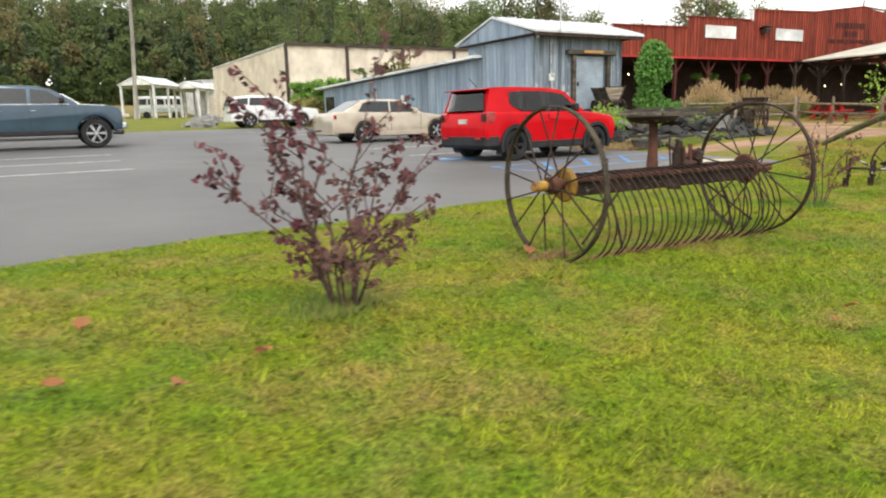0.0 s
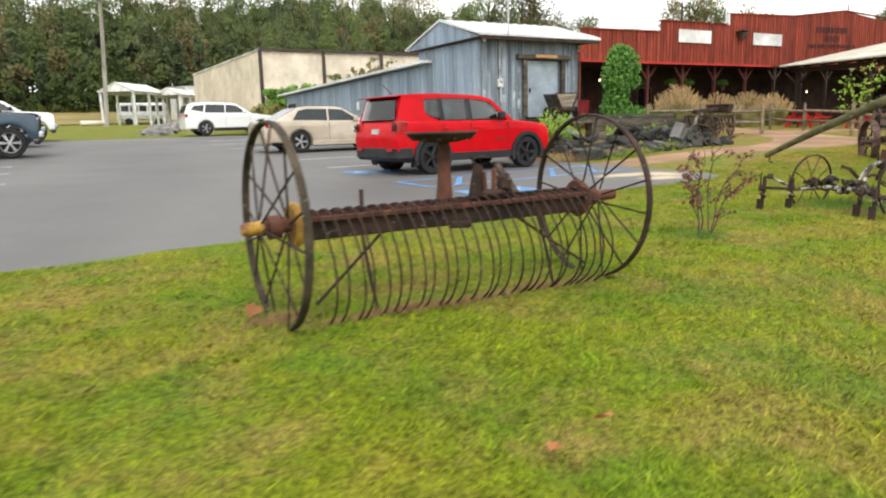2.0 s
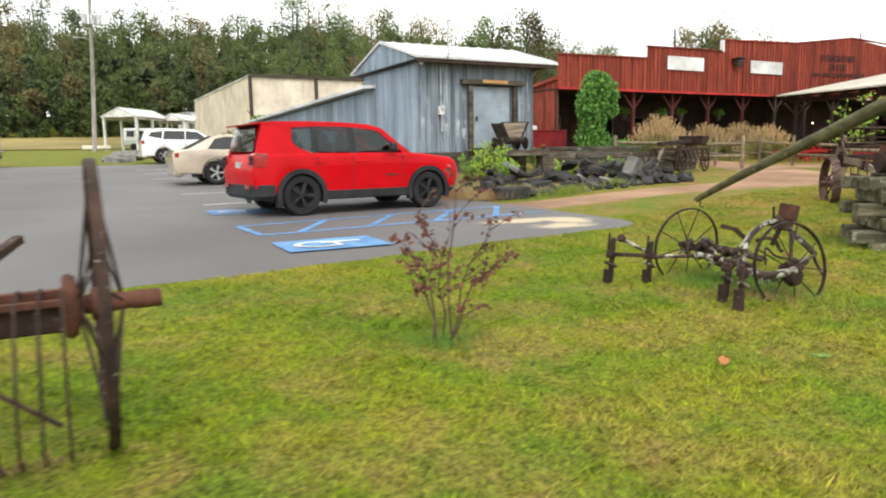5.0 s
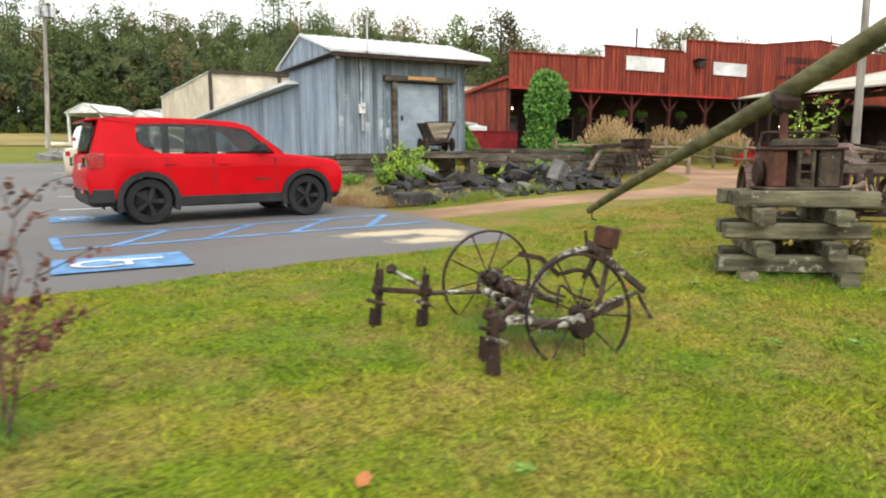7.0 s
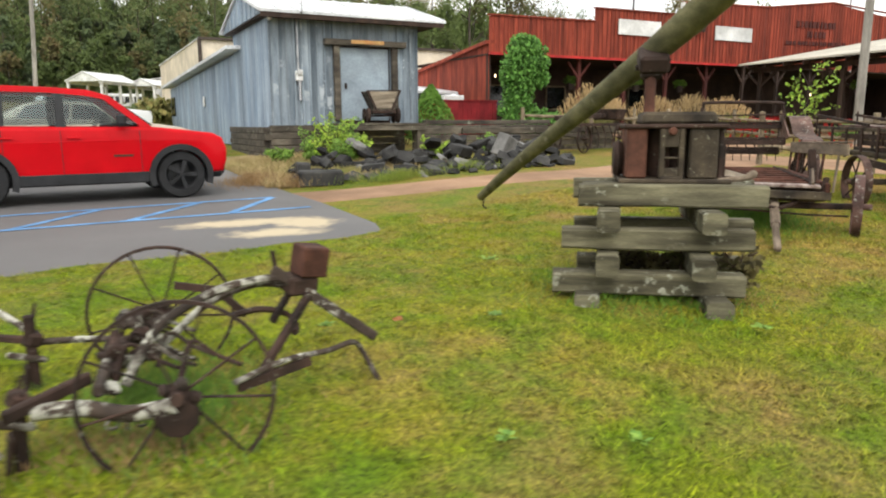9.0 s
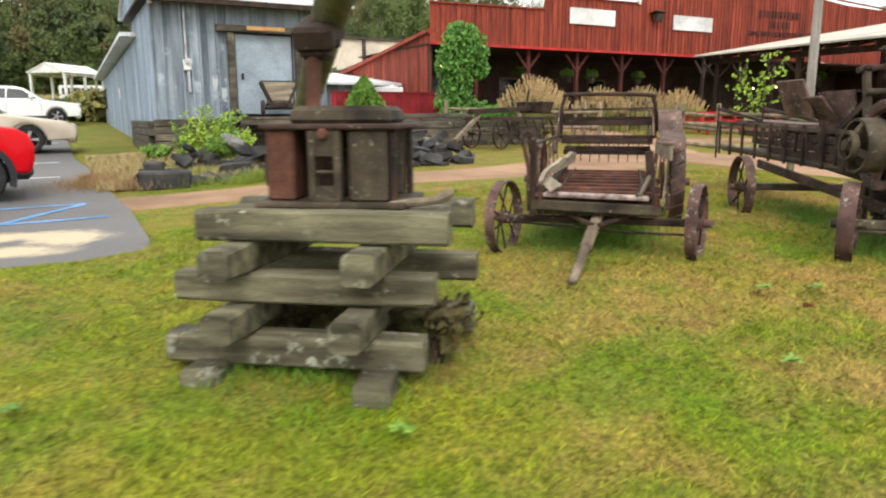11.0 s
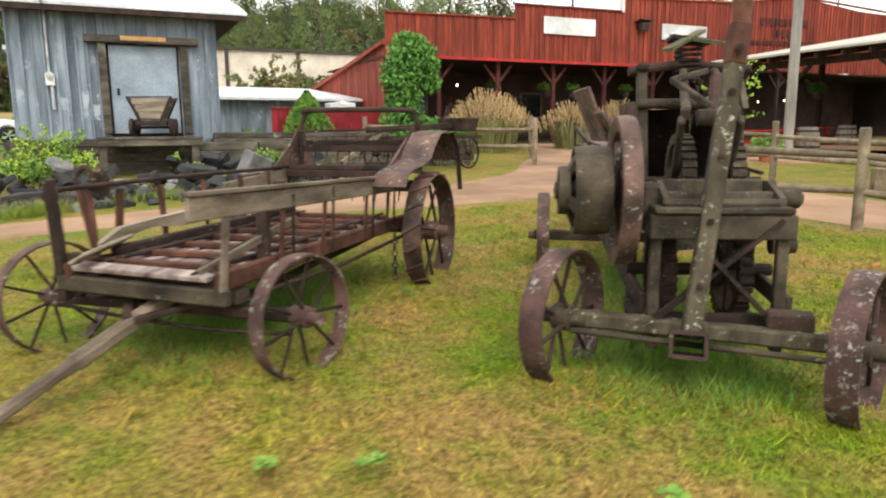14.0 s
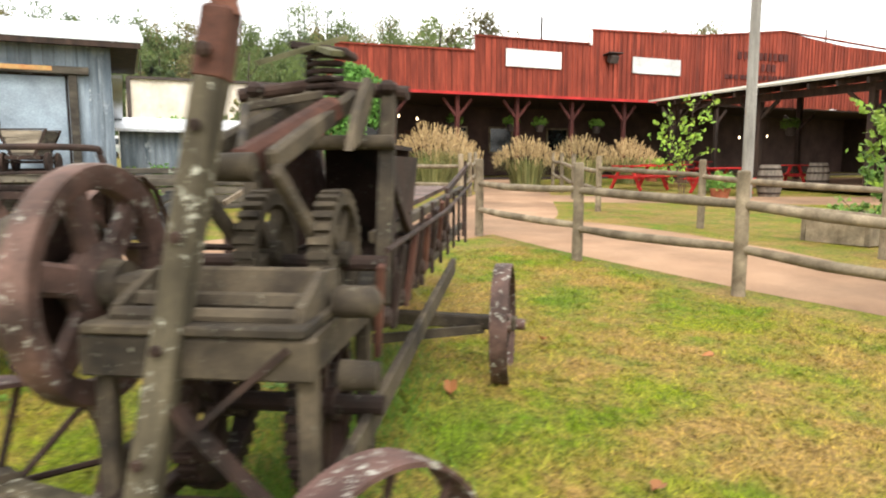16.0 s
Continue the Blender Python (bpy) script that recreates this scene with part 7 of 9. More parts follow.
part("lower_rail", box(B(), (0, -0.05, 0.30), (0.62, 0.04, 0.06), bevel=0.006), M_RUST, hp)
part("cross_brace", beam(B(), (0.27, -0.1, 0.80), (-0.30, -0.1, 0.31), 0.02, 0.06, (0, 1, 0)), M_RUST, hp)
part("cross_brace", beam(B(), (-0.10, -0.122, 0.67), (0.26, -0.122, 0.30), 0.02, 0.06, (0, 1, 0)), M_RUST, hp)
part("top_tray", box(B(), (0, 0.12, 0.845), (0.64, 0.5, 0.03), bevel=0.006), M_IRON_OLIVE, hp)
for y, z, h, tilt in ((-0.05, 0.875, 0.04, -30), (0.04, 0.90, 0.05, -12), (0.2, 0.925, 0.10, -6)):
    part("tray_bar", box(B(), (0.0, y, z), (0.55, 0.035, h), (tilt, 0, 0), bevel=0.01), M_IRON_OLIVE, hp)
for x in (-0.27, 0.27):
    part("tray_cheek", prism(B(), [(-0.06, 0.85), (0.3, 0.85), (0.3, 0.96), (0.14, 0.97), (-0.05, 0.9)], Matrix.Translation((x, 0, 0)) @ Matrix(((0, 0, 1, 0), (1, 0, 0, 0), (0, 1, 0, 0), (0, 0, 0, 1))), 0.03), M_IRON_OLIVE, hp)
# flywheel, pulley and shaft
part("main_shaft", tube(B(), [(-0.78, 0.15, 0.92), (-0.28, 0.15, 0.92)], 0.04, 14), M_IRON_OLIVE, hp, "", True)
fm = Matrix.Translation((-0.44, 0.15, 0.92)) @ AX
fly = part("flywheel", lathe(B(), [(0.374, -0.044), (0.38, -0.03), (0.38, 0.03), (0.374, 0.044), (0.33, 0.044), (0.30, 0.028), (0.30, -0.028), (0.33, -0.044)], fm, 48, True), M_RUST_PURPLE, hp, "heavy purple-brown cast iron flywheel", True)
part("web", lathe(B(), [(0.085, -0.03), (0.135, -0.02), (0.135, 0.02), (0.085, 0.045)], fm, 28, True), M_RUST_PURPLE, fly, "purple-brown cast web", True)
part("hub", lathe(B(), [(0.0, -0.1), (0.075, -0.1), (0.09, 0.0), (0.075, 0.1), (0.0, 0.1)], fm, 20), M_IRON_OLIVE, fly, "", True)
for k in range(6):
    a = TAU * k / 6 + 0.3
    c, s = math.cos(a), math.sin(a)
    part("arm", beam(B(), fm @ Vector((0.07 * c, 0.07 * s, 0)), fm @ Vector((0.325 * c, 0.325 * s, 0)), 0.10, 0.04, (1, 0, 0), bevel=0.014), M_RUST_PURPLE, fly)
pm = Matrix.Translation((-0.60, 0.15, 0.92)) @ AX
pul = part("belt_pulley", lathe(B(), [(0.225, -0.09), (0.232, 0.0), (0.225, 0.09), (0.205, 0.09), (0.205, -0.09)], pm, 36, True), M_IRON_OLIVE, hp, "broad iron belt pulley", True)
part("pulley_web", lathe(B(), [(0.0, 0.01), (0.206, 0.01), (0.206, 0.03), (0.0, 0.03)], pm, 30), M_RUST, pul)
part("clutch_ring", lathe(B(), [(0.10, -0.165), (0.125, -0.165), (0.125, -0.11), (0.10, -0.11)], pm, 24, True), M_IRON_OLIVE, pul, "", True)
for k in range(4):
    a = TAU * k / 4 + 0.4
    c, s = math.cos(a), math.sin(a)
    part("pulley_arm", beam(B(), pm @ Vector((0.03 * c, 0.03 * s, -0.15)), pm @ Vector((0.2 * c, 0.2 * s, -0.07)), 0.05, 0.03, (1, 0, 0)), M_IRON_OLIVE, pul)
part("hub_cap", lathe(B(), [(0.0, -0.19), (0.045, -0.18), (0.055, -0.1)], pm, 14), M_IRON_OLIVE, pul, "", True)
part("bearing", lathe(B(), [(0.0, 0.08), (0.03, 0.07), (0.05, 0.05), (0.052, -0.05), (0.04, -0.07), (0.0, -0.07)], Matrix.Translation((0.39, 0.18, 0.875)) @ AX, 16), M_IRON_OLIVE, hp, "", True)
part("bearing", lathe(B(), [(0.0, 0.07), (0.045, 0.06), (0.05, -0.06), (0.0, -0.07)], Matrix.Translation((0.39, 0.2, 0.635)) @ AX, 16), M_IRON_OLIVE, hp, "", True)
part("bearing_block", box(B(), (-0.30, 0.15, 0.88), (0.1, 0.16, 0.16), bevel=0.02), M_IRON_OLIVE, hp)
# gears
for x in (-0.18, 0.2):
    gear(hp, Matrix.Translation((x, 0.42, 0.46)) @ AX, 0.3, 0.07, 36, M_RUST, 6, "bull_gear")
for x in (-0.05, 0.21):
    gear(hp, Matrix.Translation((x, 0.6, 0.965)) @ AX, 0.235, 0.075, 30, M_IRON_OLIVE, 5, "gear")
part("gear_shaft", tube(B(), [(-0.32, 0.62, 0.93), (0.4, 0.62, 0.93)], 0.03, 10), M_RUST, hp)
part("gear_shaft", tube(B(), [(-0.36, 0.42, 0.46), (0.42, 0.42, 0.46)], 0.035, 10), M_RUST, hp)
# head frame and plunger arm
for x in (-0.22, 0.34):
    part("frame_post", beam(B(), (x, 0.78, 0.74), (x, 0.98, 1.6), 0.062, 0.06, (0, 1, 0), bevel=0.008), M_IRON_OLIVE, hp)
    part("post_cap", box(B(), (x, 0.98, 1.6), (0.075, 0.13, 0.06), bevel=0.02), M_RUST, hp)
    part("frame_stay", beam(B(), (x, 0.9, 1.3), (x, 1.5, 0.95), 0.03, 0.07, bevel=0.006), M_RUST, hp)
part("head_bar", tube(B(), [(-0.3, 0.98, 1.58), (0.02, 1.0, 1.62), (0.42, 0.98, 1.58)], 0.03, 10), M_RUST, hp)
part("pivot_bar", tube(B(), [(-0.26, 0.88, 1.38), (0.38, 0.88, 1.38)], 0.03, 12), M_IRON_OLIVE, hp, "", True)
part("plunger_arm", beam(beam(B(), (-0.13, 0.18, 1.30), (0.02, 0.95, 1.56), 0.045, 0.075, bevel=0.012), (0.12, 0.2, 1.30), (0.2, 0.95, 1.56), 0.045, 0.075, bevel=0.012), M_IRON_OLIVE, hp)
part("plunger_rod", beam(B(), (0.02, 0.19, 1.285), (0.17, 0.76, 1.505), 0.085, 0.10, bevel=0.022), M_RUST_RED, hp, "thick red-brown iron plunger rod")
for a, b in (((0.02, 0.22, 1.33), (-0.12, 0.6, 1.50)), ((-0.12, 0.6, 1.50), (0.12, 0.78, 1.56))):
    part("arm_rib", beam(B(), a, b, 0.03, 0.035, bevel=0.006), M_IRON_OLIVE, hp)
part("arm_elbow", lathe(B(), [(0.0, -0.085), (0.042, -0.075), (0.046, 0.075), (0.0, 0.085)], Matrix.Translation((0.0, 0.18, 1.285)) @ AX, 14), M_IRON_OLIVE, hp, "", True)
for x in (-0.15, 0.14):
    part("pitman", beam(B(), (x, 0.18, 1.28), (x + 0.06, 0.58, 0.92), 0.035, 0.06, bevel=0.01), M_IRON_OLIVE, hp)
part("arm_cheek", prism(B(), [(0.55, 1.34), (0.7, 1.38), (0.95, 1.6), (0.85, 1.63), (0.65, 1.48)], Matrix.Translation((0.26, 0, 0)) @ Matrix(((0, 0, 1, 0), (1, 0, 0, 0), (0, 1, 0, 0), (0, 0, 0, 1))), 0.03), M_IRON_OLIVE, hp)
coil = []
for k in range(81):
    a = TAU * k / 10
    coil.append((0.06 + 0.075 * math.cos(a), 1.02 + 0.075 * math.sin(a), 1.5 + 0.24 * k / 80))
part("spring", tube(B(), coil, 0.011, 6), M_RUST, hp, "coiled rusty spring")
part("spring_cap", box(B(), (0.06, 1.02, 1.76), (0.24, 0.2, 0.03), (0, 8, 0), bevel=0.006), M_RUST, hp)
part("spring_strap", beam(beam(B(), (-0.12, 0.75, 1.68), (0.14, 1.05, 1.82), 0.06, 0.02), (0.2, 0.7, 1.7), (-0.02, 1.1, 1.8), 0.05, 0.02), M_MOSS_POLE, hp)
# feed hopper and bale chamber
part("hopper", box(B(), (0.05, 1.82, 1.12), (0.46, 0.02, 0.5)), M_RUST, hp, "dark open feed hopper")
part("hopper_top", box(B(), (0.05, 1.46, 1.385), (0.5, 0.72, 0.02), (0, 3, 0)), M_RUST, hp)
part("hopper_floor", box(B(), (0.05, 1.4, 0.87), (0.46, 0.8, 0.02)), M_RUST, hp)
part("hopper_side", box(B(), (-0.19, 1.5, 1.16), (0.02, 0.72, 0.5), (0, -6, 0)), M_RUST_PURPLE, hp)
part("hopper_side", box(B(), (0.29, 1.5, 1.12), (0.02, 0.72, 0.42), (0, 6, 0)), M_RUST, hp)
part("feed_table", box(B(), (-0.42, 1.95, 1.34), (0.03, 0.52, 0.42), (0, -22, 6), bevel=0.008), M_RUST_PURPLE, hp, "tilted purple-brown feed plate")
part("feed_table", box(B(), (-0.32, 1.6, 1.24), (0.03, 0.42, 0.3), (0, -40, 0), bevel=0.008), M_RUST_PURPLE, hp)
for x in (-0.27, 0.3):
    for z in (0.66, 1.0):
        part("chamber_rail", beam(B(), (x, 0.85, z), (x, 4.75 if z > 0.9 else 4.6, z + 0.06), 0.05, 0.05, bevel=0.005), M_IRON_OLIVE, hp)
    for k in range(9):
        y = 1.05 + 0.44 * k
        part("strap", beam(B(), (x + (0.03 if x > 0 else -0.03), y, 0.62), (x + (0.03 if x > 0 else -0.03), y + 0.02, 1.06), 0.02, 0.05, (0, 1, 0)), M_RUST, hp)
    for k in range(3):
        part("side_plank", beam(B(), (x, 0.9, 0.73 + 0.09 * k), (x, 2.9 + 0.5 * k, 0.76 + 0.09 * k), 0.03, 0.075, bevel=0.005), M_RUST, hp)
part("chamber_floor", beam(B(), (0.015, 0.9, 0.62), (0.015, 4.6, 0.68), 0.54, 0.03), M_TIMBER, hp)
part("chamber_top", beam(B(), (0.015, 2.3, 1.05), (0.015, 4.2, 1.09), 0.4, 0.03), M_RUST_PURPLE, hp)
part("sill_beam", beam(B(), (0.36, -0.02, 0.36), (0.4, 3.0, 0.58), 0.035, 0.1, bevel=0.006), M_IRON_OLIVE, hp, "long lichen-edged iron sill")
part("sill_beam", beam(B(), (-0.34, 0.0, 0.36), (-0.34, 3.0, 0.58), 0.035, 0.1, bevel=0.006), M_RUST, hp)
part("tension_rod", tube(B(), [(0.4, 0.6, 0.98), (0.44, 2.2, 1.02), (0.42, 4.4, 1.12)], 0.012, 6), M_RUST, hp)
for k in range(8):
    y = 0.55 + 0.3 * k
    part("side_lever", beam(B(), (0.37, y, 0.6 + 0.03 * k), (0.41, y + rnd.uniform(-0.12, 0.12), 0.95 + 0.02 * k), 0.025, 0.035 + 0.02 * (k % 3), (0, 1, 0), bevel=0.004), M_RUST if k % 2 else M_RUST_RED, hp)
    part("side_casting", lathe(B(), [(0.0, 0.05), (0.035, 0.04), (0.045, 0.0)], Matrix.Translation((0.36, y + 0.1, 0.72 + 0.02 * k)) @ AX, 10), M_RUST, hp)
    part("side_lever", beam(B(), (-0.33, y, 0.62 + 0.03 * k), (-0.36, y + rnd.uniform(-0.1, 0.1), 1.0), 0.025, 0.04, (0, 1, 0), bevel=0.004), M_RUST, hp)
for x in (-0.3, 0.34):
    part("end_post", tube(B(), [(x, 4.7, 0.55), (x, 4.7, 1.32)], 0.014, 8), M_RUST, hp)
    part("tension_arm", beam(B(), (x, 3.1, 1.1), (x, 4.75, 1.26), 0.03, 0.04), M_RUST, hp)
part("crank_rod", tube(B(), bend([(-0.55, 0.3, 1.02), (-0.4, 0.5, 1.0), (-0.28, 0.8, 0.96)], 4), 0.014, 6), M_RUST, hp)

# distant horse-drawn implement by the path
imp = thing("grain_drill", pose(23.2, 17.0, gz(23.2, 17.0), 0, 0, 22), "old dark horse-drawn implement on small spoked wheels", "farm implement")
for x in (-1.3, 0.75):
    for y in (-0.45, 0.45):
        iron_wheel(imp, Matrix.Translation((x, y, 0.36)) @ AY, 0.36, 0.05, 8, M_RUST, 0.016, 0.05, 0.2, 0.011)
part("main_beam", box(B(), (-0.2, 0, 0.95), (3.5, 0.14, 0.12), (0, -2, 0), bevel=0.01), M_RUST, imp)
part("frame", box(box(B(), (-0.2, -0.4, 0.72), (2.9, 0.07, 0.08)), (-0.2, 0.4, 0.72), (2.9, 0.07, 0.08)), M_RUST, imp)
part("hopper_box", box(B(), (0.9, 0.0, 1.0), (0.5, 0.7, 0.3), bevel=0.02, taper=1.2), M_RUST, imp)
part("plank", box(B(), (-0.9, 0.0, 0.4), (1.6, 0.3, 0.05), (0, 4, 0), bevel=0.006), M_TIMBER, imp)
part("tongue", beam(B(), (-1.6, 0, 0.8), (-2.9, -0.3, 0.25), 0.08, 0.08), M_OLD_WOOD, imp)
for k in range(5):
    part("disc_arm", tube(B(), bend([(-0.9 + 0.4 * k, -0.3, 0.75), (-0.85 + 0.4 * k, -0.42, 0.4), (-0.95 + 0.4 * k, -0.45, 0.12)], 4), 0.018, 6), M_RUST, imp)
part("lever", tube(B(), [(0.5, 0.1, 0.9), (0.75, 0.1, 1.5)], 0.016, 6), M_RUST, imp)
part("lever", tube(B(), [(0.1, -0.2, 0.9), (0.3, -0.2, 1.42)], 0.016, 6), M_RUST, imp)

# ---- plants ----
def quads_mesh(name, C, A, Bv, material):
    """Leaf quads from centres C and half axes A, Bv (n x 3 arrays)."""
    n = len(C)
    co = np.stack([C - A - Bv * 0.2, C - Bv, C + A * 0.15 + Bv * 0.1 + A * 0.85, C + Bv], 1).reshape(-1, 3)
    me = bpy.data.meshes.new(name)
    me.vertices.add(4 * n)
    me.vertices.foreach_set("co", co.astype(np.float32).ravel())
    me.loops.add(4 * n)
    me.loops.foreach_set("vertex_index", np.arange(4 * n, dtype=np.int32))
    me.polygons.add(n)
    me.polygons.foreach_set("loop_start", np.arange(0, 4 * n, 4, dtype=np.int32))
    me.polygons.foreach_set("loop_total", np.full(n, 4, dtype=np.int32))
    me.update()
    me.validate()
    me.materials.append(material)
    return me


def rand_axes(rs, n, length, width, up=0.0):
    d = rs.normal(size=(n, 3))
    d[:, 2] += up
    d /= np.linalg.norm(d, axis=1)[:, None]
    e = np.cross(d, rs.normal(size=(n, 3)))
    e /= np.linalg.norm(e, axis=1)[:, None]
    k = rs.uniform(0.7, 1.3, (n, 1))
    return d * length * k / 2, e * width * k / 2


def put_mesh(name, me, parent, label=""):
    ob = new(name, me)
    ob.parent = parent
    if label:
        ob["label"] = label
    return ob


def shrub(x, y, height, spread, stems, leaves_per, leaf, mat_leaf, mat_stem, seed, label, name="shrub", droop=0.1, category="shrub", twig=(0.12, 0.3), rise=(0.4, 0.9), twigs_per=7, low=0.32, girth=1.0, arms=()):
    """A bush of arching stems with side twigs and single leaves along them."""
    rnd, rs = random.Random(seed), np.random.RandomState(seed)
    t = thing(name, pose(x, y, gz(x, y)), label, category)
    C = []
    for k in range(stems):
        wood = B()
        a = TAU * k / stems + rnd.uniform(-0.5, 0.5)
        h = height * rnd.uniform(0.5, 1.0)
        s = spread * rnd.uniform(0.2, 1.0)
        if arms:
            ax, ay, h = arms[k % len(arms)]
            a, s = math.atan2(ay, ax), math.hypot(ax, ay)
        base = Vector((0.05 * math.cos(a), 0.05 * math.sin(a), -0.02))
        pts = [base + Vector((s * math.cos(a) * f ** 1.3 + rnd.uniform(-0.02, 0.02), s * math.sin(a) * f ** 1.3 + rnd.uniform(-0.02, 0.02), h * (f - droop * f ** 3))) + Vector((rnd.gauss(0, 0.045), rnd.gauss(0, 0.045), 0)) * height * f for f in (0, 0.2, 0.4, 0.6, 0.8, 1.0)]
        tube(wood, pts, [v * girth for v in (0.011, 0.009, 0.0075, 0.006, 0.004, 0.002)], 5)
        twigs = [pts]
        for q in range(twigs_per):
            f = rnd.uniform(0.15, 0.92)
            i = int(f * 5)
            p0 = pts[i].lerp(pts[min(i + 1, 5)], f * 5 - i)
            b = a + rnd.uniform(-1.6, 1.6)
            l = height * rnd.uniform(*twig)
            up = rnd.uniform(*rise)
            tw = [p0, p0 + Vector((l * 0.4 * math.cos(b), l * 0.4 * math.sin(b), l * 0.5 * up)), p0 + Vector((l * 0.7 * math.cos(b), l * 0.7 * math.sin(b), l * 0.85 * up)), p0 + Vector((l * math.cos(b + 0.2), l * math.sin(b + 0.2), l * up))]
            tube(wood, tw, [v * girth for v in (0.005, 0.004, 0.003, 0.0012)], 4)
            twigs.append(tw)
        part("stem", wood, mat_stem, t)
        for tw in twigs:
            for _ in range(leaves_per if tw is not pts else leaves_per * 2):
                f = rnd.uniform(low, 1.0) ** 0.8 * (len(tw) - 1)
                i = min(int(f), len(tw) - 2)
                p = tw[i].lerp(tw[i + 1], f - i)
                C.append((p.x + rnd.gauss(0, 0.4 * leaf), p.y + rnd.gauss(0, 0.4 * leaf), p.z + rnd.gauss(0, 0.35 * leaf) - 0.25 * leaf))
    C = np.array(C)
    A, D = rand_axes(rs, len(C), leaf, leaf * 0.6, -0.5)
    put_mesh("foliage", quads_mesh("foliage", C, A, D, mat_leaf), t)
    return t


SHRUB_ARMS = [(0.12, -0.05, 1.75), (-0.26, 0.14, 1.55), (-0.36, 0.3, 1.4), (-0.52, 0.24, 0.95), (0.42, -0.24, 1.02), (0.34, -0.02, 1.15), (-0.16, -0.12, 1.25), (0.1, 0.24, 1.0), (0.24, -0.3, 0.75), (-0.2, 0.3, 0.8), (-0.05, -0.2, 0.62)]
shrub(1.46, 3.72, 1.55, 0.6, 11, 13, 0.052, L_MAROON, M_TWIG, 3, "tall maroon-leaved shrub with thin bare stems on the lawn", twig=(0.07, 0.22), rise=(0.2, 0.95), twigs_per=9, low=0.3, girth=0.9, arms=SHRUB_ARMS)
shrub(7.75, 4.68, 1.2, 0.18, 6, 9, 0.042, L_BRONZE, M_TWIG, 5, "sparse bronze-leaved young shrub on the lawn", twig=(0.06, 0.22), rise=(0.35, 1.0), twigs_per=7, low=0.25, girth=0.7, arms=[(0.05, 0.0, 1.25), (-0.08, 0.05, 1.1), (0.2, -0.1, 0.9), (-0.16, 0.1, 0.82), (0.26, -0.14, 0.66), (0.08, 0.15, 0.95)])
shrub(32.5, 17.0, 2.7, 0.6, 5, 9, 0.13, L_BRIGHT, M_TWIG, 8, "upright bright yellow-green shrub near the pole", droop=0.0)
shrub(31.6, 10.6, 2.4, 0.75, 7, 13, 0.13, L_BRIGHT, M_TWIG, 9, "bright yellow-green shrub behind the rail fence", droop=0.0)
shrub(33.2, 11.6, 1.5, 0.9, 9, 26, 0.12, L_WEED, M_TWIG, 10, "leafy green shrub behind the rail fence")
for i, (x, y, h) in enumerate(((15.4, 16.4, 1.15), (15.75, 16.6, 1.1), (15.15, 16.8, 0.8), (16.0, 16.4, 0.75), (15.6, 16.0, 0.7), (19.3, 15.9, 0.55), (17.9, 16.2, 0.5), (14.6, 17.6, 0.45))):
    shrub(x, y, h, 0.3, 11, 12, 0.065, L_WEED if i % 3 else L_BRIGHT, M_TWIG, 20 + i, "tall bright green weeds beside the dock", "weed_clump", 0.02, "weeds", rise=(0.6, 1.3), low=0.1)
for i, (x, y, h, s) in enumerate(((20.8, 58.5, 3.2, 1.6), (23.0, 58.8, 4.0, 1.6), (27.2, 58.4, 4.6, 1.8), (29.4, 58.2, 5.8, 2.0), (31.8, 58.4, 5.2, 1.9), (14.6, 40.5, 1.6, 1.2), (13.6, 42.0, 1.3, 1.0))):
    shrub(x, y, h, s, 14, 40, 0.28, L_YEW if i < 2 else (L_PAMPAS if i % 2 else L_TREE[1]), M_BARK, 30 + i, "leafy bush against the warehouse wall" if i < 5 else "dry tan bush at the lot's edge", "bush", 0.1, "bush")
for dx, dy in ((0.0, 0.25), (0.25, 0.15), (-0.2, 0.3), (0.52, 0.2)):
    q = CM @ Vector((dx, dy, 0))
    shrub(q.x, q.y, 0.42, 0.16, 7, 7, 0.055, L_TREE[2], M_TWIG, 60 + int(dx * 100), "dull olive weeds growing inside the timber crib", "weed_clump", 0.1, "weeds")


shrub(20.0, 20.6, 1.0, 0.45, 7, 10, 0.08, L_VINE, M_TWIG, 66, "dark leafy bush in the gap beside the shed", "bush", 0.05, "bush")
shrub(19.4, 21.2, 0.9, 0.4, 7, 10, 0.08, L_WEED, M_TWIG, 67, "leafy green weeds behind the tie wall", "weed_clump", 0.05, "weeds")


def cone_bush(x, y, r, h, n, leaf, material, seed, label):
    """A dense clipped evergreen: short needles over a rounded cone."""
    rs = np.random.RandomState(seed)
    t = thing("evergreen_bush", pose(x, y, gz(x, y)), label, "bush")
    f = rs.uniform(0, 1, n) ** 0.8
    a = rs.uniform(0, TAU, n)
    rad = r * np.clip(1 - f ** 1.35, 0.03, 1) ** 0.8 * rs.uniform(0.75, 1.05, n) * (1 + 0.12 * np.sin(a * 5 + f * 9))
    C = np.stack([rad * np.cos(a), rad * np.sin(a), f * h], 1)
    A, D = rand_axes(rs, n, leaf, leaf * 0.35, 0.8)
    put_mesh("needles", quads_mesh("needles", C, A, D, material), t)
    part("trunk", tube(B(), [(0, 0, -0.05), (0, 0, h * 0.7)], [0.05, 0.02], 6), M_BARK, t)


cone_bush(22.7, 26.0, 1.0, 1.95, 5200, 0.13, L_YEW, 71, "rounded green evergreen bush behind the tie wall")


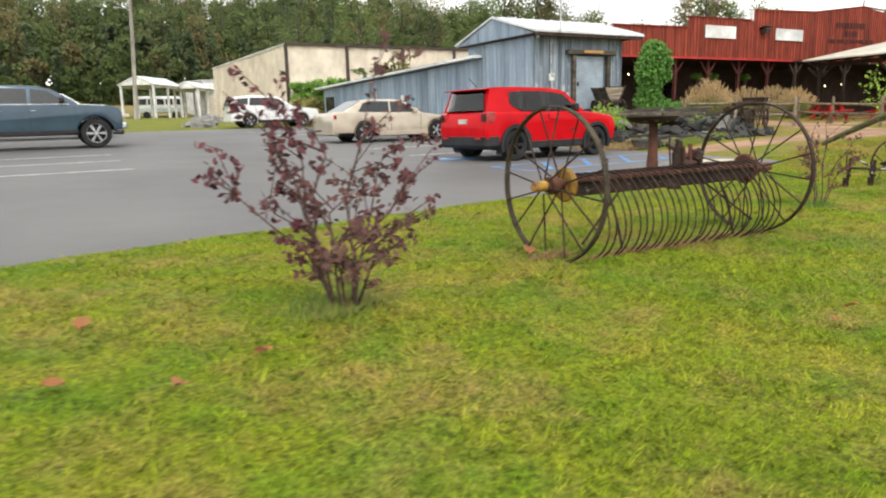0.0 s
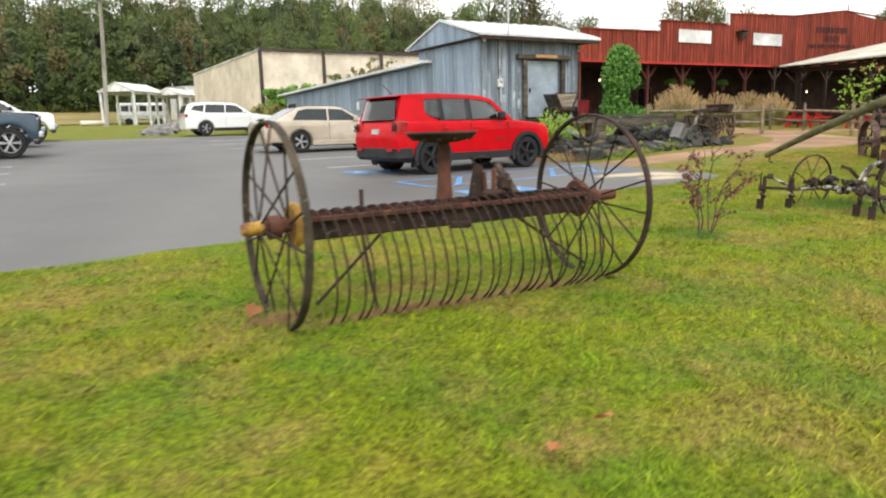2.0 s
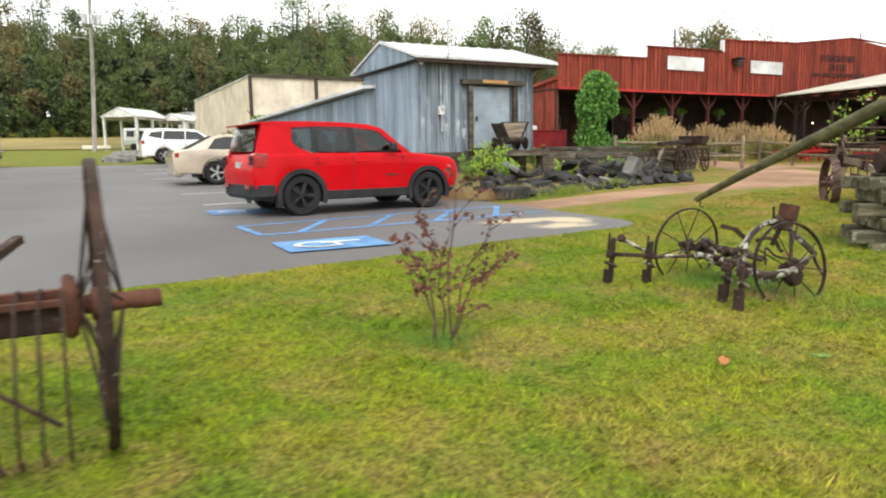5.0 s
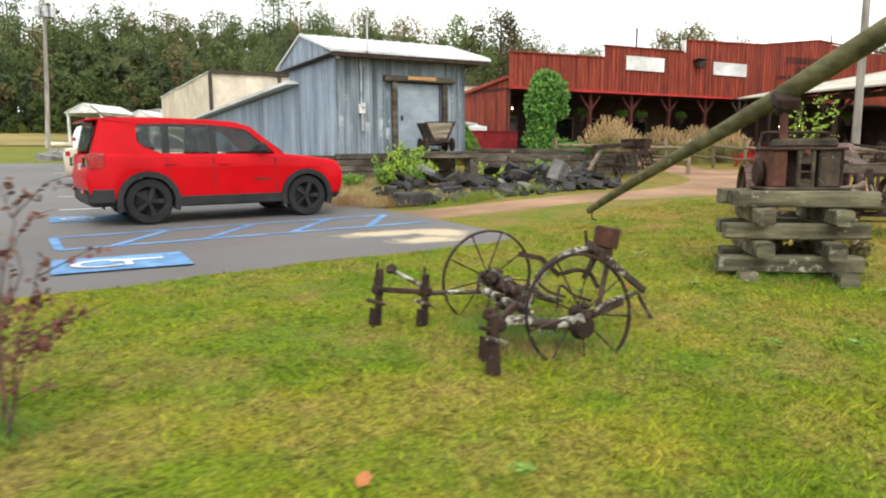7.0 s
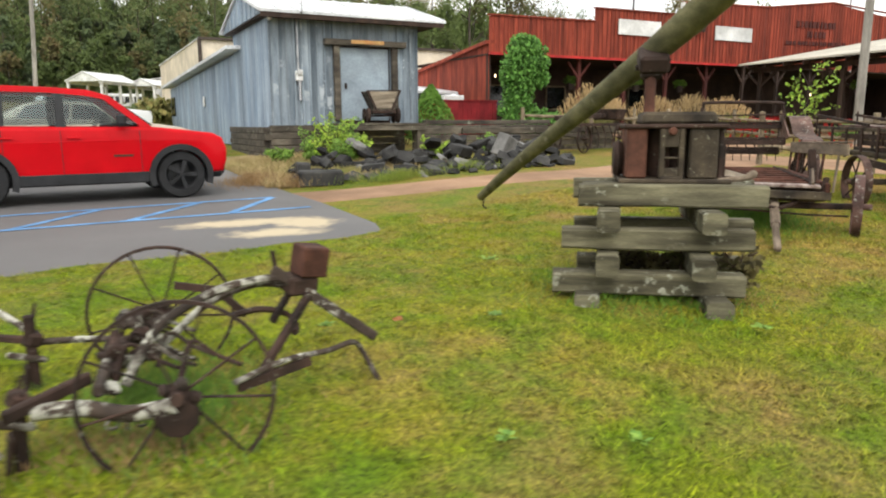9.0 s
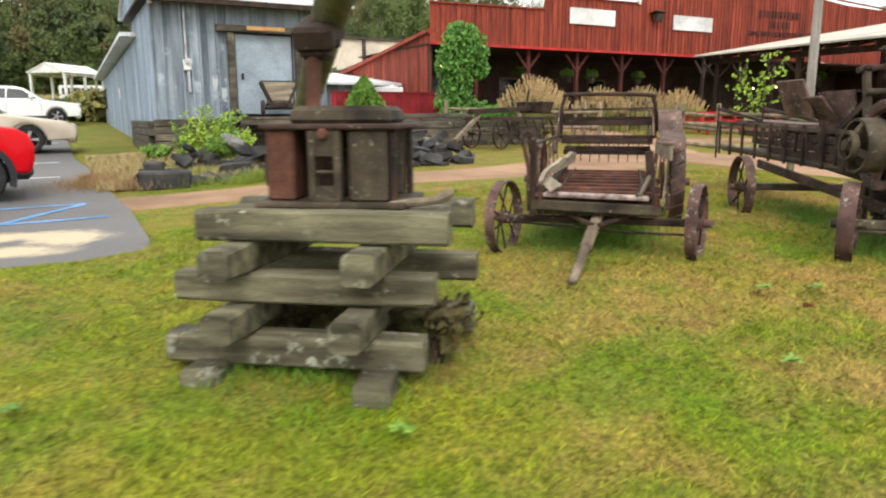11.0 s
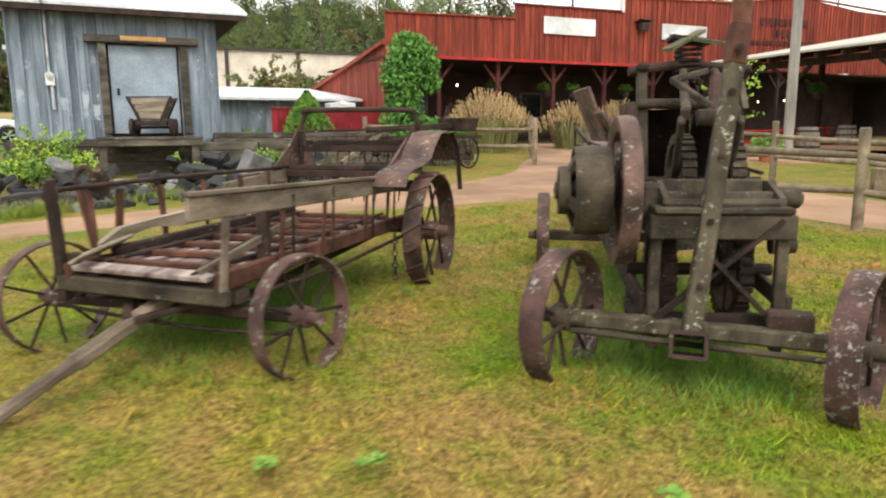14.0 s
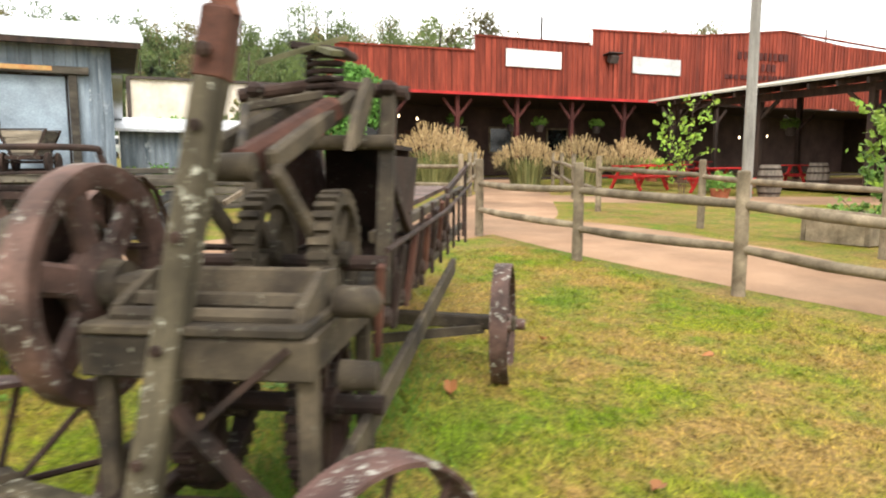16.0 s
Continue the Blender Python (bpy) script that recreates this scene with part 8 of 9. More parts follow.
def vine_column(x, y, seed):
    """A post grown over with leaves, hanging in skirts, thicker at the top."""
    rs = np.random.RandomState(seed)
    t = thing("vine_column", pose(x, y, gz(x, y)), "porch-high post smothered in bright green vine", "vine")
    part("post", box(B(), (0, 0, 1.6), (0.14, 0.14, 3.2)), M_GLOOM_DARK_WOOD, t)
    blobs = [(0, 0, 3.0, 0.75), (0.5, 0, 2.9, 0.6), (-0.3, 0, 2.4, 0.7), (0.75, 0, 2.3, 0.4), (-0.2, 0, 1.7, 0.65), (-0.3, 0, 1.0, 0.7), (0.1, 0, 0.5, 0.8), (0.8, -0.1, 0.45, 0.6), (1.4, -0.2, 0.4, 0.55), (2.0, -0.5, 0.35, 0.5), (0.6, -0.5, 0.3, 0.5), (-0.1, 0, 3.3, 0.5), (0.3, 0.0, 3.35, 0.4)]
    C = []
    for bx, by, bz, r in blobs:
        n = int(1500 * r)
        d = rs.normal(size=(n, 3))
        d /= np.linalg.norm(d, axis=1)[:, None]
        C.append(np.array([bx, by, bz]) + d * r * rs.uniform(0.7, 1.16, (n, 1)) * np.array([0.9, 0.8, 1.0]))
    C = np.concatenate(C)
    C = C[C[:, 2] > 0.02]
    A, D = rand_axes(rs, len(C), 0.125, 0.095, -0.7)
    put_mesh("foliage", quads_mesh("foliage", C, A, D, L_VINE), t)


vine_column(25.6, 24.0, 81)


def grass_clump(x, y, w, h, seed):
    """Arching ornamental grass with tan plumes."""
    rnd, rs = random.Random(seed), np.random.RandomState(seed)
    t = thing("ornamental_grass", pose(x, y, gz(x, y)), "tall ornamental grass clump with tan feathery plumes", "grass clump", "grass clumps by the porch")
    bm = B()
    for k in range(420):
        a = rnd.uniform(0, TAU)
        r0, r1 = rnd.uniform(0, 0.3 * w), rnd.uniform(0.35, 0.75) * w
        hh = h * rnd.uniform(0.45, 0.9)
        s = Vector((-math.sin(a), math.cos(a), 0)) * 0.014
        prev = None
        for f in (0, 0.5, 0.8, 1.0):
            p = Vector(((r0 + (r1 - r0) * f ** 1.5) * math.cos(a), (r0 + (r1 - r0) * f ** 1.5) * math.sin(a), hh * (f * 1.5 - 0.95 * f ** 3)))
            q = s * (1.05 - f)
            cur = (bm.verts.new(p - q), bm.verts.new(p + q))
            if prev:
                bm.faces.new((prev[0], prev[1], cur[1], cur[0]))
            prev = cur
    part("blades", bm, L_PAMPAS, t)
    C, A, D = [], [], []
    for k in range(230):
        a = rnd.uniform(0, TAU)
        r = rnd.uniform(0.08, 0.62) * w
        top = h * (1.02 - 0.95 * (r / w) ** 1.5) * rnd.uniform(0.82, 1.0)
        lean = Vector((math.cos(a) * 0.35, math.sin(a) * 0.35, 1)).normalized()
        for j in range(7):
            p = Vector((r * math.cos(a), r * math.sin(a), top)) + lean * (0.06 * j - 0.2)
            C.append(p)
            d = (lean + Vector((rnd.gauss(0, 0.35), rnd.gauss(0, 0.35), rnd.gauss(0, 0.2)))).normalized()
            e = d.cross(Vector((rnd.gauss(0, 1), rnd.gauss(0, 1), rnd.gauss(0, 1)))).normalized()
            A.append(d * 0.06)
            D.append(e * 0.018)
    put_mesh("plumes", quads_mesh("plumes", np.array(C), np.array(A), np.array(D), L_PLUME), t, "feathery tan seed plumes")


for i, (x, y, w, h) in enumerate(((27.6, 22.4, 2.1, 1.95), (28.8, 23.4, 1.6, 1.8), (31.5, 23.2, 1.9, 1.6), (33.9, 23.4, 2.2, 1.65), (36.2, 23.6, 1.8, 1.6))):
    grass_clump(x, y, w, h, 90 + i)


# ---- trees ----
def crown_points(rs, kind, h, low=0.36, dense=1.0, per=66):
    """Leaf centres of one crown whose tree is h tall, and the (x, y, z, r) of its clumps."""
    C, K = [], []
    if kind == "pine":
        for k in range(int(20 * dense)):
            z = h * rs.uniform(max(low, 0.2), 1.0)
            r = h * 0.17 * (1.05 - (z / h - 0.3) / 0.75)
            a = rs.uniform(0, TAU)
            c = np.array([r * 0.7 * math.cos(a), r * 0.7 * math.sin(a), z])
            K.append((*c, h * 0.045))
            C.append(c + rs.normal(size=(per * 2 // 3, 3)) * np.array([1, 1, 0.5]) * h * 0.042)
    else:
        mid = (low + 0.95) / 2
        for k in range(int(rs.randint(26, 34) * dense)):
            z = h * rs.uniform(low, 0.93)
            r = h * 0.26 * math.sqrt(max(0.06, 1 - ((z / h - mid) / (1.0 - mid)) ** 2))
            a = rs.uniform(0, TAU)
            d = rs.normal(size=(per, 3))
            d /= np.linalg.norm(d, axis=1)[:, None]
            c = np.array([r * rs.uniform(0.3, 0.95) * math.cos(a), r * rs.uniform(0.3, 0.95) * math.sin(a), z])
            size = h * rs.uniform(0.045, 0.095)
            K.append((*c, size * 0.62))
            C.append(c + d * np.array([1.0, 1.0, 1.2]) * size * rs.uniform(0.5, 1.3, (per, 1)))
    return np.concatenate(C), K


def clump_mesh(name, K, material, rs):
    """Uneven leafy masses at the heart of each clump, in one mesh."""
    bm = B()
    bmesh.ops.create_icosphere(bm, subdivisions=1, radius=1.0)
    bm.verts.ensure_lookup_table()
    V = np.array([v.co[:] for v in bm.verts])
    F = np.array([[v.index for v in f.verts] for f in bm.faces])
    bm.free()
    K = np.array(K)
    n = len(K)
    co = V[None] * (K[:, None, 3:4] * rs.uniform(0.7, 1.15, (n, len(V), 1))) + K[:, None, :3]
    faces = (F[None] + (np.arange(n) * len(V))[:, None, None]).reshape(-1, 3)
    me = bpy.data.meshes.new(name)
    me.from_pydata(co.reshape(-1, 3).tolist(), [], faces.tolist())
    me.materials.append(material)
    return me


def crown_lobes(rs, kind, h):
    """Overlapping leafy lobes (x, y, z, r) of one tree h tall."""
    low = 0.06 if h < 12 else 0.12
    K = []
    if kind == "pine":
        for k in range(11):
            f = (k + rs.uniform(0, 1)) / 11
            r = h * 0.13 * (1.05 - 0.85 * f)
            a = rs.uniform(0, TAU)
            K.append((r * 0.6 * math.cos(a), r * 0.6 * math.sin(a), h * (low + 0.06 + (0.92 - low) * f), h * (0.10 - 0.065 * f)))
    else:
        w = rs.uniform(0.13, 0.19)
        for k in range(rs.randint(14, 20)):
            f = rs.uniform(0, 1) ** 0.8
            r = h * w * math.sqrt(max(0.05, 1 - (1.7 * f - 0.75) ** 2))
            a = rs.uniform(0, TAU)
            q = rs.uniform(0.2, 1.0)
            K.append((r * q * math.cos(a), r * q * math.sin(a), h * (low + (0.93 - low) * f), h * rs.uniform(0.06, 0.12) * (1.1 - 0.35 * f)))
    return K


def lobe_leaves(rs, K, per, spread):
    """Leaf centres in a loose shell round each lobe."""
    K = np.array(K)
    d = rs.normal(size=(len(K), per, 3))
    d /= np.linalg.norm(d, axis=2)[:, :, None]
    d[:, :, 2] = np.where(d[:, :, 2] < -0.4, -d[:, :, 2], d[:, :, 2])
    q = rs.uniform(0.55, spread, (len(K), per, 1)) * K[:, None, 3:4]
    return (K[:, None, :3] + d * q * np.array([1.05, 1.05, 1.15])).reshape(-1, 3)


def woods(name, spots, material, leaf, seed, label):
    """Far woods as one mesh: trunks and crowns of many trees of one tone."""
    rs = np.random.RandomState(seed)
    K, hearts = [], []
    trunks = B()
    for x, y, h, kind in spots:
        z = gz(x, y)
        for a, b, c, r in crown_lobes(rs, kind, h):
            K.append((a + x, b + y, c + z, r))
            if c < h * 0.72:
                hearts.append((a + x, b + y, c + z, r * 0.78))
        tube(trunks, [(x, y, z - 0.3), (x + rs.uniform(-0.3, 0.3), y, z + h * 0.5), (x + rs.uniform(-0.5, 0.5), y, z + h * 0.92)], [h * 0.012, h * 0.009, h * 0.003], 5, False)
    C = lobe_leaves(rs, K, 58, 1.6)
    A, D = rand_axes(rs, len(C), leaf, leaf * 0.8)
    ob = new(name, quads_mesh(name, C, A, D, material))
    tagged(ob, label, "woods", kind="stuff")
    tagged(new(name, clump_mesh(name, hearts, material, rs)), label, "woods", kind="stuff")
    tk = part("tree_trunks", trunks, M_BARK)
    tagged(tk, "grey trunks of the hillside woods", "woods", kind="stuff")


rs = np.random.RandomState(12)
groups = {0: [], 1: [], 2: [], 3: []}
for row, (y0, y1, n, h0, h1) in enumerate(((138, 143, 120, 3, 7), (142, 148, 120, 5, 10), (147, 156, 110, 9, 15), (156, 170, 110, 13, 20), (168, 188, 110, 17, 25), (186, 206, 110, 21, 29), (204, 228, 96, 24, 33))):
    for i in range(n):
        x = -45 + 300 * (i + rs.uniform(0, 1)) / n
        y = rs.uniform(y0, y1)
        h = rs.uniform(h0, h1) * (1.0 + 0.22 * min(1, max(0, (x - 45) / 30)) - 0.3 * min(1, max(0, (x - 170) / 70)))
        if x > 160 and rs.uniform() < 0.3:
            continue
        k = rs.choice([0, 1, 2, 3], p=[0.36, 0.32, 0.14, 0.18])
        groups[k].append((x, y, h, "pine" if k == 3 else "oak"))
for k, tone in enumerate(("dark green", "mid green", "olive and russet", "dark pine")):
    woods("hillside_woods", groups[k], L_TREE[k], 0.55, 100 + k, tone + " trees of the wooded hillside")


def tree(x, y, h, kind, leaf_mat, seed, label):
    """A single tree with limbs and an open, uneven crown."""
    rs, rnd = np.random.RandomState(seed), random.Random(seed)
    t = thing("tree", pose(x, y, gz(x, y)), label, "tree")
    tr = B()
    tube(tr, bend([(0, 0, -0.3), (rnd.uniform(-0.2, 0.2), 0, h * 0.35), (rnd.uniform(-0.5, 0.5), rnd.uniform(-0.3, 0.3), h * 0.7), (0, 0, h * 0.92)], 3), [h * 0.016 * (1 - 0.085 * i) for i in range(10)], 7)
    for k in range(9):
        z = h * rnd.uniform(0.35, 0.8)
        a = rnd.uniform(0, TAU)
        l = h * rnd.uniform(0.14, 0.24)
        tube(tr, [(0, 0, z), (l * 0.5 * math.cos(a), l * 0.5 * math.sin(a), z + l * 0.3), (l * math.cos(a), l * math.sin(a), z + l * 0.8)], [h * 0.006, h * 0.004, h * 0.001], 5)
    part("trunk", tr, M_BARK, t)
    C, clumps = crown_points(rs, kind, h, 0.36, 0.85, 150)
    A, D = rand_axes(rs, len(C), 0.33, 0.24)
    put_mesh("crown", quads_mesh("crown", C, A, D, leaf_mat), t)


for i, (x, y, h, kind, m) in enumerate(((50, 70, 15.5, "oak", 1), (54.5, 70, 16.3, "oak", 2), (46, 72, 13, "oak", 1), (60, 76, 13.5, "oak", 0), (66, 80, 13.5, "oak", 2), (52, 92, 15, "oak", 0), (84, 70, 17, "oak", 2), (88.5, 71, 16.5, "oak", 1), (96, 70, 16.5, "oak", 1), (118, 60, 16, "oak", 1), (125, 58, 17, "oak", 2), (130, 48, 17, "oak", 1), (44, 100, 17, "oak", 1), (36, 104, 16, "oak", 0), (78, 90, 14, "pine", 0))):
    tree(x, y, h, kind, L_TREE[m], 200 + i, "open-crowned tree standing behind the store")

# ---- fences ----
def fence(posts, z_rails, label, h=1.14, r=0.062, seed=0):
    """Round posts with sagging round rails let into them."""
    rnd = random.Random(seed)
    f = thing("rail_fence", pose(0, 0, 0), label, "fence")
    for x, y in posts:
        z = gz(x, y)
        part("post", tube(B(), [(x, y, z - 0.1), (x + 0.008, y, z + h * 0.5), (x, y, z + h), (x, y, z + h + 0.015)], [r * 1.03, r, r * 0.97, r * 0.75], 12), M_RAIL, f, "", True)
    for (xa, ya), (xb, yb) in zip(posts, posts[1:]):
        for k, zr in enumerate(z_rails):
            a = Vector((xa, ya, gz(xa, ya) + zr + rnd.uniform(-0.04, 0.04)))
            b = Vector((xb, yb, gz(xb, yb) + zr + rnd.uniform(-0.04, 0.04)))
            s = rnd.uniform(0.0, 0.04)
            pts = [a, a.lerp(b, 0.3) - Vector((0, 0, s)), a.lerp(b, 0.7) - Vector((0, 0, s * 0.8)), b]
            part("rail", tube(B(), pts, [0.04, 0.05, 0.047, 0.038], 10), M_RAIL, f, "", True)
    return f


fence([(23.85, 12.13), (23.85, 9.65), (24.15, 7.55), (24.95, 5.3), (26.1, 3.0), (27.6, 0.8)], (0.82, 0.42), "weathered round-rail fence along the near side of the path", seed=1)
fence([(28.05, 14.75), (27.85, 11.7), (27.5, 8.35), (28.4, 5.4), (30.0, 2.6)], (0.86, 0.5), "weathered round-rail fence along the far side of the path", seed=2)
fence([(28.05, 14.75), (29.3, 17.4), (30.6, 19.8), (31.9, 22.2)], (0.86, 0.45), "weathered round-rail fence leading to the store porch", seed=3, r=0.055)
fence([(25.9, 16.9), (24.2, 18.3), (22.4, 19.3)], (0.9, 0.5), "short weathered rail fence by the old implement", seed=4)
fence([(25.9, 16.9), (27.3, 19.2), (28.4, 21.0)], (0.86, 0.45), "weathered round-rail fence beside the ornamental grasses", seed=5, r=0.055)


# ---- rocks ----
def rock(x, y, s, seed, material, label, z=None, flatness=0.55):
    """A broken slab: an uneven many-sided outline with a worn, tilted top."""
    rnd = random.Random(seed)
    bm = B()
    n = rnd.randint(4, 6)
    ring = [(TAU * (k + rnd.uniform(-0.32, 0.32)) / n, rnd.uniform(0.7, 1.2)) for k in range(n)]
    ax, ay = s * rnd.uniform(0.55, 1.0), s * rnd.uniform(0.35, 0.75)
    h = s * flatness * rnd.uniform(0.35, 0.95)
    tx, ty = rnd.uniform(-0.25, 0.25), rnd.uniform(-0.25, 0.25)
    layers = []
    for f, zz in ((1.0, -0.5 * h), (rnd.uniform(0.92, 1.04), 0.3 * h), (rnd.uniform(0.8, 0.96), 0.5 * h)):
        layers.append([bm.verts.new((ax * f * r * math.cos(a), ay * f * r * math.sin(a), zz + (tx * math.cos(a) + ty * math.sin(a)) * h * (zz > 0) + rnd.uniform(-0.04, 0.04) * h)) for a, r in ring])
    for a, b in zip(layers, layers[1:]):
        for k in range(n):
            bm.faces.new((a[k], a[(k + 1) % n], b[(k + 1) % n], b[k]))
    bm.faces.new(layers[-1])
    bm.faces.new(list(reversed(layers[0])))
    ob = part("rock", bm, material)
    ob.matrix_basis = pose(x, y, (gz(x, y) if z is None else z) + h * 0.4, rnd.uniform(-30, 34), rnd.uniform(-30, 30), rnd.uniform(-90, 90))
    return tagged(ob, label, "rock", "slate rock pile" if material is M_ROCK else "pale rocks")


rnd = random.Random(5)
for i in range(105):
    x = rnd.uniform(14.0, 20.2)
    y = 13.2 + 0.3 * abs(x - 17) * 0.5 + rnd.random() ** 1.5 * 2.6
    rock(x, y, rnd.uniform(0.18, 0.44), 300 + i, M_ROCK if rnd.random() < 0.95 else M_PALE_ROCK, "angular slab in the slate rock pile", gz(x, y) + 0.17 * (y - 13.2) * rnd.random())
for i in range(45):
    x, y = rnd.uniform(7.6, 11.5), 0
    y = 40.5 + (x - 7.6) * 3.2 + rnd.uniform(-1.5, 1.5)
    rock(x, y, rnd.uniform(0.5, 1.0), 500 + i, M_PALE_ROCK, "pale boulder on the bank behind the lot")
for i in range(60):
    x = rnd.uniform(15.2, 20.0)
    y = 13.1 + 0.15 * abs(x - 17) + rnd.random() * 2.8
    rock(x, y, rnd.uniform(0.12, 0.26), 800 + i, M_ROCK if rnd.random() < 0.9 else M_PALE_ROCK, "small broken slate chip in the rock pile", gz(x, y) + 0.05 * (y - 13.1))
curb = thing("stone_block", pose(14.25, 13.55, gz(14.25, 13.55), 0, 0, -14), "long dark stone block at the path's edge", "stone")
part("block", box(B(), (0, 0, 0.13), (0.78, 0.3, 0.28), (3, 0, 0), bevel=0.03), M_ROCK, curb)
blk = thing("stone_block", pose(18.75, 14.6, gz(18.75, 14.6), 0, 0, 25), "pale cut stone block leaning in the rock pile", "stone")
part("block", box(B(), (0, 0, 0.34), (0.42, 0.3, 0.5), (14, 22, 0), bevel=0.02), M_PALE_ROCK, blk)

# ---- carts on the dock ----
def cart(m, label):
    """A small tub of boards, flared to both sides, on four iron wheels."""
    c = thing("mine_cart", m, label, "cart")
    for q in (-1, 1):
        for k in range(3):
            f = (k + 0.5) / 3
            part("side_board", box(B(), (0, q * (0.19 + 0.2 * f), 0.36 + 0.42 * f), (0.86, 0.025, 0.15), (q * -26, 0, 0), bevel=0.006), M_TIMBER, c)
            part("end_board", box(B(), (q * 0.4, 0, 0.36 + 0.42 * f), (0.026, 0.38 + 0.36 * f, 0.134), bevel=0.006), M_PALE_WOOD, c, "pale grey weathered board")
            part("end_iron", beam(B(), (q * 0.425, -0.19, 0.3), (q * 0.425, -0.42, 0.80), 0.045, 0.02, (1, 0, 0)) if k == 0 else (beam(B(), (q * 0.425, 0.19, 0.3), (q * 0.425, 0.42, 0.80), 0.045, 0.02, (1, 0, 0)) if k == 1 else tube(B(), [(q * 0.425, -0.44, 0.80), (q * 0.425, 0.43, 0.79)], 0.014, 6)), M_RUST, c)
        part("axle", tube(B(), [(q * 0.3, -0.42, 0.19), (q * 0.3, 0.42, 0.19)], 0.025, 8), M_RUST, c)
        for y in (-0.38, 0.38):
            part("wheel", lathe(B(), [(0.0, -0.03), (0.17, -0.035), (0.19, 0.0), (0.17, 0.035), (0.0, 0.03)], Matrix.Translation((q * 0.3, y, 0.19)) @ AY, 18), M_RUST, c)
    part("cart_floor", box(B(), (0, 0, 0.34), (0.8, 0.54, 0.04)), M_TIMBER, c)
    part("chassis", box(B(), (0, 0, 0.27), (0.9, 0.6, 0.08), bevel=0.01), M_RUST, c)


cart(pose(17.45, 18.4, 1.545, 0, 0, 78), "small weathered wooden mine cart on the dock")

# ---- porch furniture and yard clutter ----
def picnic_table(x, y, rz):
    t = thing("picnic_table", pose(x, y, gz(x, y), 0, 0, rz), "bright red wooden picnic table with benches", "table", "red picnic tables")
    for k in range(5):
        part("top_board", box(B(), (0, -0.3 + 0.15 * k, 0.75), (1.8, 0.14, 0.04), bevel=0.004), M_RED_TRIM, t)
    for s in (-1, 1):
        part("bench", box(B(), (0, s * 0.65, 0.44), (1.8, 0.26, 0.04), bevel=0.004), M_RED_TRIM, t)
        for q in (-1, 1):
            part("leg", beam(B(), (s * 0.65, q * 0.2, 0.74), (s * 0.65, q * 0.6, 0.0), 0.05, 0.09), M_RED_TRIM, t)
        part("stretcher", box(B(), (s * 0.65, 0, 0.4), (0.05, 1.4, 0.09)), M_RED_TRIM, t)


for x, y, rz in ((33.9, 20.3, 10), (36.2, 21.6, 5), (35.2, 18.2, 12), (40.4, 20.5, 90), (40.6, 15.0, 85), (41.0, 25.4, 0)):
    picnic_table(x, y, rz)


def barrel(x, y, label):
    t = thing("barrel", pose(x, y, gz(x, y)), label, "barrel")
    part("body", lathe(B(), [(0.0, 0.0), (0.26, 0.0), (0.32, 0.25), (0.34, 0.45), (0.32, 0.65), (0.26, 0.9), (0.0, 0.88)], None, 20), M_BARREL, t, "", True)
    for z, r in ((0.12, 0.295), (0.32, 0.338), (0.58, 0.338), (0.78, 0.295)):
        part("hoop", lathe(B(), [(r, -0.025), (r + 0.008, -0.025), (r + 0.008, 0.025), (r, 0.025)], pose(0, 0, z), 24, True), M_RUST, t)


barrel(35.3, 16.6, "grey oak barrel near the light pole")
barrel(39.4, 18.2, "grey oak barrel under the pavilion")
barrel(38.0, 12.4, "grey oak barrel at the pavilion's edge")


def pot(x, y, z, r, seed, label, leaf=L_VINE, hang=False):
    rs = np.random.RandomState(seed)
    t = thing("hanging_basket" if hang else "flower_pot", pose(x, y, z), label, "plant")
    part("pot", lathe(B(), [(0.0, 0.0), (r * 0.7, 0.0), (r, r * 1.3), (r * 1.08, r * 1.3), (r * 1.08, r * 1.5), (r * 0.9, r * 1.5), (r * 0.85, r * 1.2), (0.0, r * 1.2)], None, 18), M_BROWN_TRIM if hang else M_TERRACOTTA, t, "", True)
    n = 260
    d = rs.normal(size=(n, 3))
    d /= np.linalg.norm(d, axis=1)[:, None]
    C = np.array([0, 0, r * 2.1]) + d * np.array([1.7, 1.7, 1.1]) * r * rs.uniform(0.4, 1.1, (n, 1))
    A, D = rand_axes(rs, n, r * 0.55, r * 0.4)
    put_mesh("foliage", quads_mesh("foliage", C, A, D, leaf), t)
    if hang:
        for a in (0, 2.1, 4.2):
            part("chain", tube(B(), [(r * math.cos(a), r * math.sin(a), r * 1.5), (0, 0, 4.3 - z)], 0.006, 4), M_RUST, t)


pot(32.4, 15.6, gz(32.4, 15.6), 0.24, 1, "terracotta pot with green leaves", L_WEED)
pot(38.2, 24.6, gz(38, 24.6), 0.3, 2, "terracotta pot of flowers at the porch edge", L_BRIGHT)
for i, (x, y) in enumerate(((34.0, 28.5), (35.4, 28.5), (38.4, 28.5), (31.4, 28.6))):
    pot(x, y, 3.05, 0.2, 5 + i, "leafy hanging basket under the porch roof", L_WEED, True)
for i, (x, y) in enumerate(((41.5, 21.0), (42.3, 14.0), (42.0, 17.5))):
    pot(x, y, 2.7, 0.2, 15 + i, "leafy hanging basket under the pavilion roof", L_WEED, True)
bed = thing("planter_box", pose(28.9, 9.6, gz(28.9, 9.6), 0, 0, 8), "low grey timber planter box behind the fence", "planter")
for y in (-0.45, 0.45):
    part("side_board", box(B(), (0, y, 0.2), (1.5, 0.08, 0.4), bevel=0.01), M_RAIL, bed)
for x in (-0.72, 0.72):
    part("end_board", box(B(), (x, 0, 0.2), (0.08, 0.82, 0.4), bevel=0.01), M_RAIL, bed)
